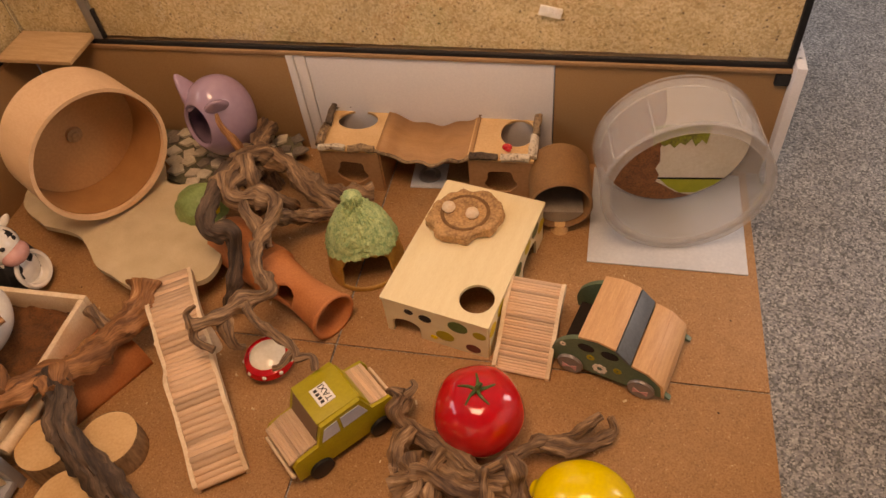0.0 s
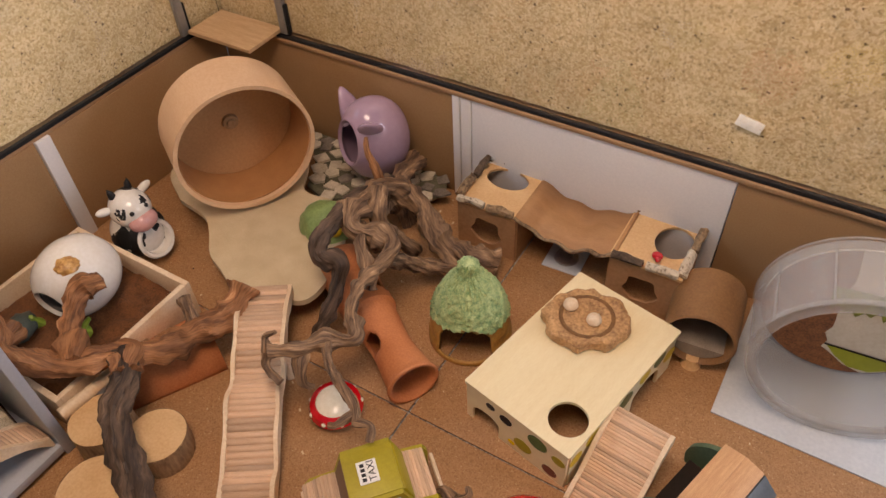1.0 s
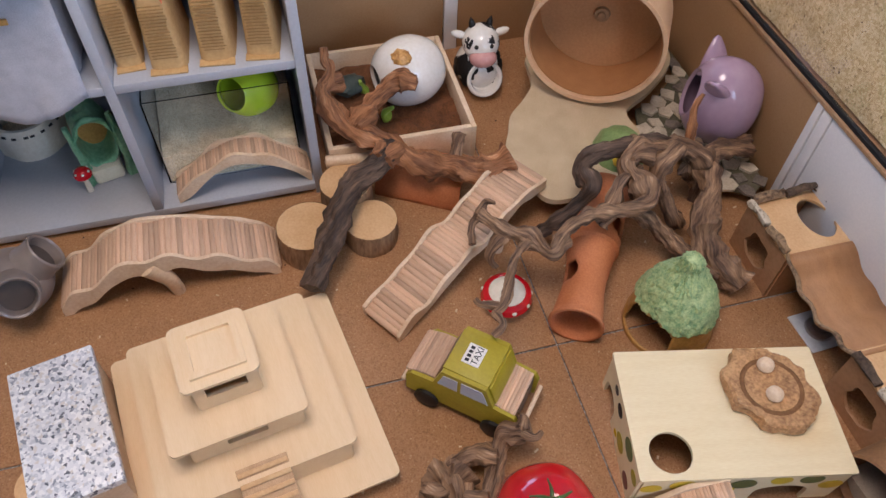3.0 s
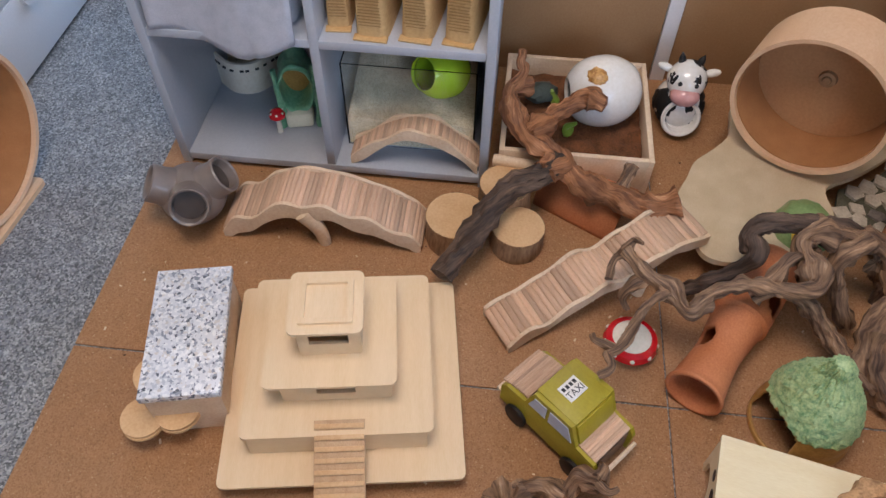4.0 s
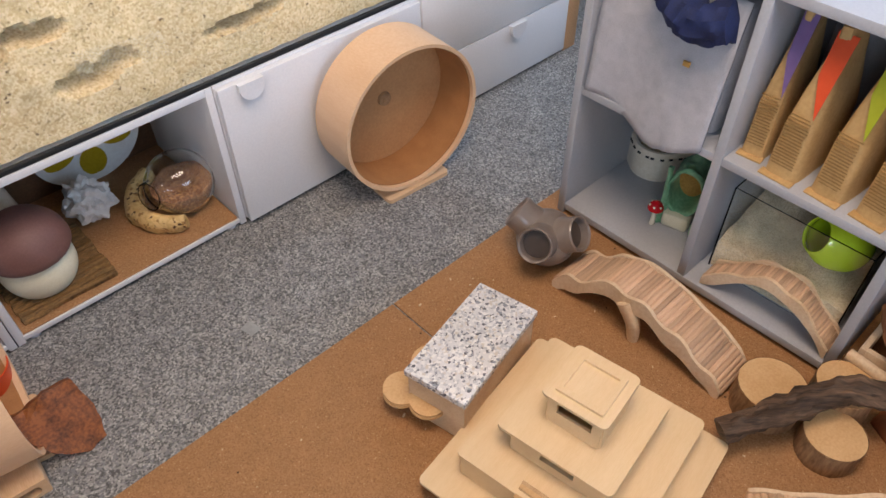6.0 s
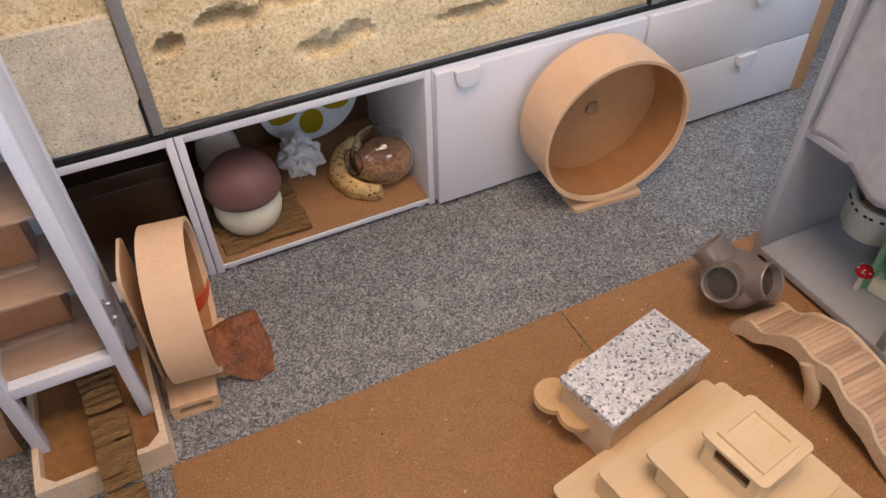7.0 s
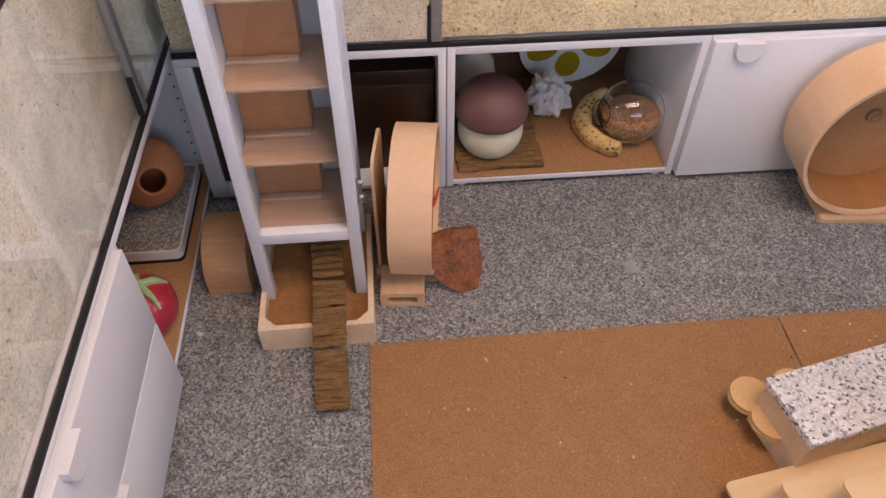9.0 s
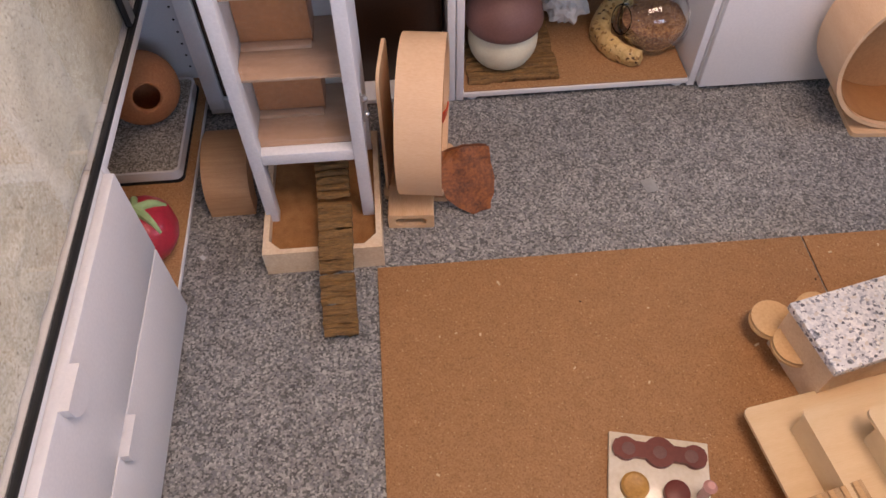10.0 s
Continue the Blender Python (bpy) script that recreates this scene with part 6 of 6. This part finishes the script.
for d, r in (((0.5, 0.85, 0.1), 0.021), ((0.45, -0.85, 0.35), 0.023), ((0.95, 0.4, 0.6), 0.014), ((0.75, -0.7, -0.4), 0.018), ((0.6, 0.75, -0.45), 0.018), ((0.8, -0.55, 0.35), 0.02), ((0.0, -0.95, 0.0), 0.02), ((0.2, 0.7, 0.7), 0.018)):
    v_ = Vector(d).normalized()
    tagged_faces(lambda: blob(bm, Vector((0, 0, 0.06)) + Vector((v_.x * 0.058, v_.y * 0.054, v_.z * 0.058)), (r, r * 1.2, 0.007), 3, 0.3, 5, v_.to_track_quat("Z", "Y").to_matrix().to_4x4()), 1)
for v in bm.verts:
    v.co.z = max(v.co.z, 0.0)
cow = solid("spotted_pot", bm, M_EGGWHITE, "black and white spotted glazed animal-shaped pot", "hide", m=pose(-1.628, 1.186, 0.0, 0, 0, -6))
cow.data.materials.append(M_INK)
cow.data.materials.append(M_PINK)


def stump(x, y, R, h, label):
    s = thing("wood_stump", pose(x, y, 0), label, "stump", group="cut wood stumps")
    bm = B()
    lathe(bm, [(R * 0.99, 0), (R * 1.02, h * 0.3), (R * 0.98, h * 0.7), (R, h)], 48)
    for v in bm.verts:
        a = math.atan2(v.co.y, v.co.x)
        w = 1 + 0.03 * noise.noise(Vector((math.cos(a) * 3, math.sin(a) * 3, x * 9))) + 0.012 * math.sin(a * 23 + v.co.z * 60)
        v.co.x, v.co.y = v.co.x * w, v.co.y * w
    part("bark", bm, M_ROUGHBARK, s, "brown bark side")
    part("cut_face", lathe(B(), [(0, h - 0.0005), (R * 0.6, h + 0.0005), (R * 0.985, h), (R * 0.99, h - 0.003)], 48), M_CUT, s, "pale sawn top")


stump(-1.195, 0.695, 0.064, 0.072, "round wood slice stump under the driftwood branch")
stump(-1.19, 0.824, 0.055, 0.06, "smaller round wood stump beside the driftwood branch")
stump(-1.288, 0.79, 0.055, 0.082, "round wood stump against the grey shelf")
solid("wood_rod", limb(B(), [(-1.352, 0.76, 0.085), (-1.345, 0.83, 0.085), (-1.35, 0.9, 0.082)], 0.014, 0.014, 16, 4, 0.06, 3), M_EDGE, "pale round wood rod along the soil box", "rod")
ti = thing("clay_tile", pose(-1.325, 0.968, 0.0, 0, 0, 64), "plain terracotta half-round tile leaning at the box", "tile")
bm = B()
lathe(bm, [(0.062, -0.095), (0.075, 0.095)], 64, pose(0, 0, 0) @ Matrix.Rotation(radians(90), 4, "Y"))
bmesh.ops.delete(bm, geom=[v for v in bm.verts if v.co.z < -0.001], context="VERTS")
ob = part("shell", bm, M_TERRA, ti)
ob.modifiers.new("thick", "SOLIDIFY").thickness = 0.008

# ---- tower on a tray, with bark ramp ----
tr = thing("wood_tray", pose(0.0985, -0.16, -0.004), "pale wooden tray with cut corners, filled with sand", "tray")
oct_ = [(-0.113, -0.13), (-0.088, -0.153), (0.088, -0.153), (0.113, -0.13), (0.113, 0.13), (0.088, 0.153), (-0.088, 0.153), (-0.113, 0.13)]
part("wall", plate(B(), [(-0.113, -0.153), (0.113, -0.153), (0.113, 0.153), (-0.113, 0.153)], [[(x * 0.9, y * 0.93) for x, y in oct_]], 0.0, 0.064), M_EDGE, tr)
bm = B()
bmesh.ops.create_grid(bm, x_segments=30, y_segments=36, size=0.5)
for v in bm.verts:
    v.co = Vector((v.co.x * 0.222, v.co.y * 0.3, 0.04 + 0.006 * noise.noise(v.co * 8)))
part("filling", bm, mat("brown_sand", "a8794a", "8c6038", 50, 500, 0.95, 0.5), tr, "brown sand filling")
tw = thing("tower_house", pose(0.104, -0.105, 0.036), "tall narrow white painted tower with glazed shelves", "dollhouse")
M_BROWNPLY = mat("brown_plywood", "b9794c", "a2663d", 10, 120, 0.5, 0.05)
M_SHELFPLY = mat("pinkish_plywood", "bd9a80", "a6836a", 9, 120, 0.5, 0.05, (1, 6, 6))
TW, TD, TH, Z0 = 0.104, 0.2, 0.95, 0.16
for sx in (-1, 1):
    part("side", box(B(), *sorted((sx * TW, sx * (TW - 0.012))), -TD + 0.012, -0.026, Z0, TH, 0.0015), M_WHITEPAINT, tw)
    for yy in (-0.012, -TD + 0.012):
        part("post", box(B(), *sorted((sx * (TW + 0.001), sx * (TW - 0.022))), yy - 0.014, yy + 0.014, 0, TH, 0.002), M_WHITEPAINT, tw)
part("back", box(B(), -TW + 0.012, TW - 0.012, -TD, -TD + 0.008, Z0, TH), M_WHITEPAINT, tw)
part("front_rail", box(B(), -TW + 0.022, TW - 0.022, -0.024, 0.0, Z0, Z0 + 0.026, 0.002), M_WHITEPAINT, tw)
for i in range(5):
    zz = Z0 + 0.02 + 0.155 * i
    sfl = part("shelf", box(B(), -TW + 0.013, TW - 0.013, -TD + 0.012, -0.03, zz - 0.006, zz, 0.0005), M_SHELFPLY, tw, "raw plywood shelf")
    part("step", box(B(), -0.03, TW - 0.015, -0.117, -0.1, zz + 0.001, zz + 0.008, 0.001), M_SHELFPLY, tw, "low plywood step")
    part("partition", box(B(), -0.032, TW - 0.014, -TD + 0.014, -0.118, zz, zz + 0.1485, 0.0005), M_BROWNPLY, tw, "brown plywood partition")
part("pane", box(B(), -TW + 0.02, TW - 0.02, -0.021, -0.018, Z0 + 0.02, Z0 + 0.51), M_GLASS, tw, "clear sliding pane").visible_shadow = False
part("pane_edge", box(B(), -TW + 0.022, TW - 0.022, -0.0215, -0.0175, Z0 + 0.511, Z0 + 0.5135), M_STEEL, tw, "bright pane edge")
for i in range(7):
    part("slat", box(B(), -0.03, TW - 0.016, -0.11 + i * 0.0, -0.1, Z0 + 0.66 + i * 0.012, Z0 + 0.667 + i * 0.012, 0.001), M_CEDAR, tw)
latch = part("latch", box(B(), -TW - 0.006, -TW - 0.001, -0.02, -0.012, 0.24, 0.3, 0.001), M_STEEL, tw, "small steel latch")
part("knob", blob(B(), (-TW - 0.009, -0.016, 0.29), 0.006, 2, 0), M_STEEL, latch)
part("knob", blob(B(), (-TW - 0.009, -0.016, 0.255), 0.006, 2, 0), M_STEEL, latch)

brp = thing("bark_ramp", pose(0.0685, 0.148, 0.0, 0, 0, 0), "flexible bark strip ramp laid over the tray edge", "ramp")
pth = smooth_path([(0, 0, 0.004), (0.002, -0.06, 0.03), (0.003, -0.13, 0.062), (0.003, -0.165, 0.072), (0.004, -0.24, 0.08), (0.006, -0.34, 0.13)], 8)
seg_n = 34
for i in range(seg_n):
    p = pth[round((i + 0.5) / seg_n * (len(pth) - 1))]
    q = pth[min(len(pth) - 1, round((i + 1.5) / seg_n * (len(pth) - 1)))]
    tilt = math.degrees(math.atan2((q - p).z, -(q - p).y)) if (q - p).length > 1e-5 else 0
    bm = limb(B(), [(-0.031 + rng.uniform(-0.001, 0.001), 0, 0), (0, 0, 0.001), (0.031 + rng.uniform(-0.001, 0.001), 0, 0)], 0.0078, 0.0078, 8, 4, 0.5, i * 2.3)
    part("bark_strip", bm, M_BARKMAT, brp, at=pose(p.x, p.y, p.z + 0.003, -tilt))

solid("wooden_arch", plate(B(), [(-0.09, 0)] + ring_pts(0, 0.035, 0.09, 0.085, 20, 180, 0)[0:] + [(0.09, 0), (0.05, 0)] + ring_pts(0, 0.0, 0.05, 0.07, 14, 0, 180) + [(-0.05, 0)], [], -0.045, 0.045, pose(0, 0, 0, 90, 0, 90)), mat("grained_cedar", "c99e74", "a97c55", 10, 120, 0.55, 0.08, (1.5, 16, 16), edge=(0.3, 0.7)), "solid pale wooden arch hide beside the tray", "hide", m=pose(0.29, -0.25, -0.004))

# foot block of the small wheel, amber stone, orange cup
fbk = solid("wheel_foot", plate(B(), round_rect(-0.046, 0.046, 0, 0.04, 0.004), [round_rect(-0.032, 0.032, 0.008, 0.03, 0.01)], -0.04, 0.04, pose(0, 0, 0, 90)), M_BIRCH2, "wooden foot block with an oval slot", "stand", m=pose(-0.075, -0.135, -0.004, 0, 0, -4))
bm = B()
rock = [(-0.075, -0.075), (-0.02, -0.082), (0.03, -0.074), (0.072, -0.078), (0.08, -0.05), (0.066, -0.02), (0.05, 0.004), (0.034, 0.04), (0.006, 0.066), (-0.02, 0.082), (-0.066, 0.076), (-0.084, 0.0)]
plate(bm, rock, [], -0.014, 0.014)
bmesh.ops.subdivide_edges(bm, edges=list(bm.edges), cuts=3, use_grid_fill=True)
for v in bm.verts:
    layer = round((v.co.x * 0.7 + v.co.y * 0.5) / 0.016) * 0.016
    v.co += Vector((0.004 * noise.noise(v.co * 60), 0.004 * noise.noise(v.co * 55 + Vector((3, 0, 0))), 0.007 * noise.noise(Vector((layer * 70, v.co.z * 40, 1))) + 0.003 * noise.noise(v.co * 90)))
solid("amber_rock", bm, M_AMBER, "flat broken orange-brown stone slab on the floor", "stone", m=pose(-0.176, -0.168, 0.046, -52, 0, 6) @ Matrix.Scale(0.86, 4))
solid("orange_cup", lathe(B(), [(0, 0.0), (0.04, 0.0), (0.052, 0.09), (0.049, 0.09), (0.038, 0.004), (0, 0.004)], 36), M_ORANGEINK, "orange plastic cup behind the small wheel", "cup", m=pose(-0.12, -0.36, -0.004))

# ---- south cabinet contents ----
mt = thing("bark_mat", pose(-0.332, -0.585, 0.0242), "rough brown bark mat in the cabinet", "mat")
for i in range(13):
    part("strip", limb(B(), [(-0.105 + rng.uniform(-0.003, 0.003), -0.105 + i * 0.0172, 0.005), (0, -0.105 + i * 0.0172, 0.0055), (0.105 + rng.uniform(-0.003, 0.003), -0.105 + i * 0.0172, 0.005)], 0.0105, 0.0105, 8, 7, 0.35, i * 1.7), M_BARKMAT, mt)
mh = thing("mushroom_house", pose(-0.315, -0.56, 0.036), "ceramic mushroom house with matt brown cap", "hide")
part("stem", lathe(B(), soft([(0, 0), (0.052, 0.0), (0.072, 0.02), (0.08, 0.05), (0.076, 0.08), (0.062, 0.1), (0, 0.1)]), 56), M_PALECLAY, mh, "cream round stem")
part("cap", lathe(B(), soft([(0, 0.092), (0.07, 0.092), (0.086, 0.1), (0.088, 0.118), (0.078, 0.15), (0.052, 0.178), (0.02, 0.19), (0, 0.191)]), 56), M_BROWNCAP, mh, "brown mushroom cap")
bm = B()
blob(bm, (0, 0, 0.045), 0.052, 4, 0)
for v in bm.verts:
    c = v.co - Vector((0, 0, 0.045))
    v.co += c * (0.4 * noise.noise(c * 45) + 0.3 * abs(noise.noise(c * 95)) - 0.05)
solid("paper_ball", bm, M_PAPER, "crumpled white paper ball in the cabinet", "paper", m=pose(-0.488, -0.71, 0.024), smooth=False)
jr = thing("glass_jar", pose(-0.672, -0.575, 0.024), "round glass jar half full of seed mix", "jar")
part("bowl", lathe(B(), soft([(0.034, 0.1), (0.036, 0.082), (0.05, 0.068), (0.072, 0.035), (0.079, 0.0), (0.072, -0.035), (0.045, -0.066), (0, -0.078), (0, -0.075), (0.043, -0.063), (0.069, -0.034), (0.076, 0), (0.069, 0.034), (0.047, 0.065), (0.033, 0.08), (0.031, 0.1)]), 56, pose(0, 0, 0.0795) @ pose(0, 0, 0, 0, 75, 20), closed=True), M_GLASS, jr, "clear round glass").visible_shadow = False
bm = B()
blob(bm, (0, 0, 0), 0.0735, 4, 0)
for v in bm.verts:
    if v.co.z > 0.0:
        v.co.z = 0.004 * noise.noise(v.co * 50) - v.co.x * 0.1
bmesh.ops.translate(bm, verts=bm.verts, vec=(0, 0, 0.0795))
part("seeds", bm, M_GRAIN, jr, "brown seed filling")
solid("banana", limb(B(), [(-0.645, -0.70, 0.06), (-0.6, -0.685, 0.05), (-0.565, -0.63, 0.046), (-0.565, -0.57, 0.046), (-0.6, -0.52, 0.046), (-0.632, -0.5, 0.05)], 0.029, 0.019, 16, 8, 0.12, 2, 0.1), M_BANANA, "speckled wooden banana curved round the jar", "toy")
dp = thing("daisy_plate", pose(-0.56, -0.842, 0.024, -8), "white plate with olive petals leaning at the back", "plate")
dsk = part("disc", lathe(B(), [(0, -0.004), (0.11, -0.004), (0.135, 0.004), (0.138, 0.007), (0.11, 0.001), (0, 0.001)], 56, pose(0, 0.004, 0.138, -90)), M_EGGWHITE, dp)
for k in range(5):
    a = k * 72 + 20
    part("petal", plate(B(), ring_pts(0.078, 0, 0.044, 0.034, 20), [], 0, 0.0012, pose(0, 0.0058, 0.138, -90, 0, 0) @ pose(0, 0, 0, 0, 0, a)), mat("mustard_glaze", "b89a22", "a5861a", 14, 120, 0.25, 0.03) if k == 0 else bpy.data.materials["mustard_glaze"], dsk)
pot2 = solid("dark_vase", lathe(B(), [(0, 0), (0.04, 0), (0.06, 0.06), (0.05, 0.12), (0.03, 0.16), (0.034, 0.2), (0.03, 0.2), (0.026, 0.16), (0, 0.15)], 40), M_CREAM, "cream pot with a dark mouth in the cabinet", "pot", m=pose(-0.30, -0.78, 0.024))

# ---- east cabinet contents ----
lt = thing("litter_tray", pose(0.48, -0.385, 0.024), "pale tray of grey grit with a dark rim", "tray")
part("tray", plate(B(), round_rect(-0.085, 0.085, -0.145, 0.145, 0.015), [round_rect(-0.08, 0.08, -0.14, 0.14, 0.012)], 0.0, 0.03), M_WHITE, lt)
part("base", plate(B(), round_rect(-0.088, 0.088, -0.148, 0.148, 0.015), [], -0.0, 0.006), M_BLACK, lt)
part("grit", plate(B(), round_rect(-0.0795, 0.0795, -0.1395, 0.1395, 0.012), [], 0.006, 0.028), speckle("grey_grit", "9a9286", [(0.3, "b7b0a4"), (0.6, "756e64"), (0.85, "d0cabf")], 300, 0.9, 0.8), lt)
op = thing("clay_pot_hide", pose(0.475, -0.42, 0.0525, 0, 0, 60) @ Matrix.Scale(1.3, 4), "round terracotta pot hide with a round mouth", "hide")
bm = B()
lathe(bm, soft([(0.021, 0.056), (0.027, 0.056), (0.052, 0.03), (0.06, 0.0), (0.052, -0.03), (0.025, -0.052), (0, -0.056), (0, -0.05), (0.048, -0.028), (0.054, 0), (0.048, 0.026), (0.021, 0.05)]), 44, Matrix.Translation((0, 0, 0.056)) @ Vector((0.5, 0.75, 0.35)).to_track_quat("Z", "Y").to_matrix().to_4x4(), closed=True)
part("shell", bm, M_TERRA, op)
sw = thing("berry_hut", pose(0.43, -0.075, 0.024), "red ceramic berry hut with pale green leaf", "hide")
bm = B()
blob(bm, (0, 0, 0.05), (0.058, 0.07, 0.06), 4, 0.04)
for v in bm.verts:
    v.co.z = max(v.co.z, 0)
part("body", bm, mat("berry_glaze", "c23a48", "a82a3a", 14, 120, 0.3, 0.05), sw)
for k in range(5):
    a = radians(k * 72)
    part("leaf", limb(B(), [(0, 0, 0.11), (0.03 * math.cos(a), 0.03 * math.sin(a), 0.104), (0.05 * math.cos(a), 0.055 * math.sin(a), 0.08)], 0.012, 0.004, 10, 5, 0.1, k), mat("pale_leaf_glaze", "a8c48e", "8fae76", 20, 100, 0.3, 0.05) if k == 0 else bpy.data.materials["pale_leaf_glaze"], sw)

# peg board by the pyramid
pb = thing("peg_board", pose(-0.437, 0.447, 0.0, 0, 0, -13), "pale wooden peg puzzle with red-brown shapes", "toy")
part("board", box(B(), -0.08, 0.08, -0.06, 0.06, 0, 0.012, 0.002), M_CREAM, pb)
lobe = lambda x: max([0.013] + [math.sqrt(max(0, r * r - (x - c) ** 2)) for c, r in ((-0.056, 0.019), (0.0, 0.025), (0.054, 0.019))]) if abs(x) < 0.0725 else 0.004
xs = [-0.075 + 0.15 * i / 40 for i in range(41)]
sp = part("shape", plate(B(), [(x, -0.031 - lobe(x)) for x in xs] + [(x, -0.031 + lobe(x)) for x in xs[::-1]], [], 0.012, 0.022), M_REDBROWN, pb, "red-brown wavy bar")
for x in (-0.05, 0.0, 0.05):
    part("hole", lathe(B(), [(0, 0.0225), (0.01, 0.0225), (0.011, 0.022)], 18, pose(x, -0.03, 0)), M_BROWNCAP, sp)
part("shape", lathe(B(), [(0.022, 0.012), (0.022, 0.024), (0.018, 0.026), (0.01, 0.023), (0, 0.023)], 26, pose(0.04, 0.03, 0)), M_OCHRE, pb, "mustard disc")
part("shape", lathe(B(), [(0.02, 0.012), (0.02, 0.024), (0.016, 0.026), (0, 0.026)], 26, pose(-0.025, 0.032, 0)), M_REDBROWN, pb)
part("peg", lathe(B(), [(0.008, 0.012), (0.008, 0.05), (0.011, 0.06), (0.006, 0.068), (0, 0.069)], 18, pose(-0.065, 0.03, 0)), M_PINK, pb)

# ---- crumbs and scraps ----
bm = B()
rng2 = random.Random(11)
for i in range(150):
    x, y = rng2.uniform(-1.75, -0.02), rng2.uniform(0.02, 1.68)
    s_ = rng2.choice((0.0012, 0.0016, 0.002, 0.003))
    box(bm, -s_ * rng2.uniform(0.6, 2.2), s_, -s_ * 0.6, s_ * 0.6, 0, s_ * 0.6, 0, pose(x, y, 0.0, 0, 0, rng2.uniform(0, 180)))
solid("crumbs", bm, mat("pale_crumb", "e2cfae", "c9b28c", 50, 300, 0.8, 0.1), "pale wood crumbs scattered on the boards", "crumbs", kind="stuff", smooth=False)
bm = B()
for i in range(26):
    x, y = rng2.uniform(-1.7, -0.02), rng2.uniform(0.02, 1.6)
    box(bm, -0.002, 0.002, -0.001, 0.001, 0, 0.001, 0, pose(x, y, 0.0, 0, 0, rng2.uniform(0, 180)))
solid("dark_crumbs", bm, M_DARK, "dark seed husks scattered on the boards", "crumbs", kind="stuff", smooth=False)
solid("tape_scrap", box(B(), -0.014, 0.014, -0.018, 0.018, 0, 0.0012, 0.0003), mat("dull_tape", "a2a4a2", "8f9190", 30, 200, 0.5, 0.1), "small pale tape scrap on the granite floor", "scrap", m=pose(-0.579, -0.161, -0.004, 0, 0, 12))
solid("tape_scrap", box(B(), -0.004, 0.004, -0.006, 0.006, 0, 0.0012, 0.0003), M_CARD, "tiny pale scrap on the granite floor", "scrap", m=pose(0.343, -0.058, -0.004, 0, 0, 40))
solid("paper_scrap", box(B(), -0.024, 0.024, -0.002, 0.002, -0.012, 0.012, 0.0015), M_PAPER, "white paper scrap lying in the bedding", "scrap", m=pose(-0.47, YN + 0.013, 0.408, 0, 12, 0))
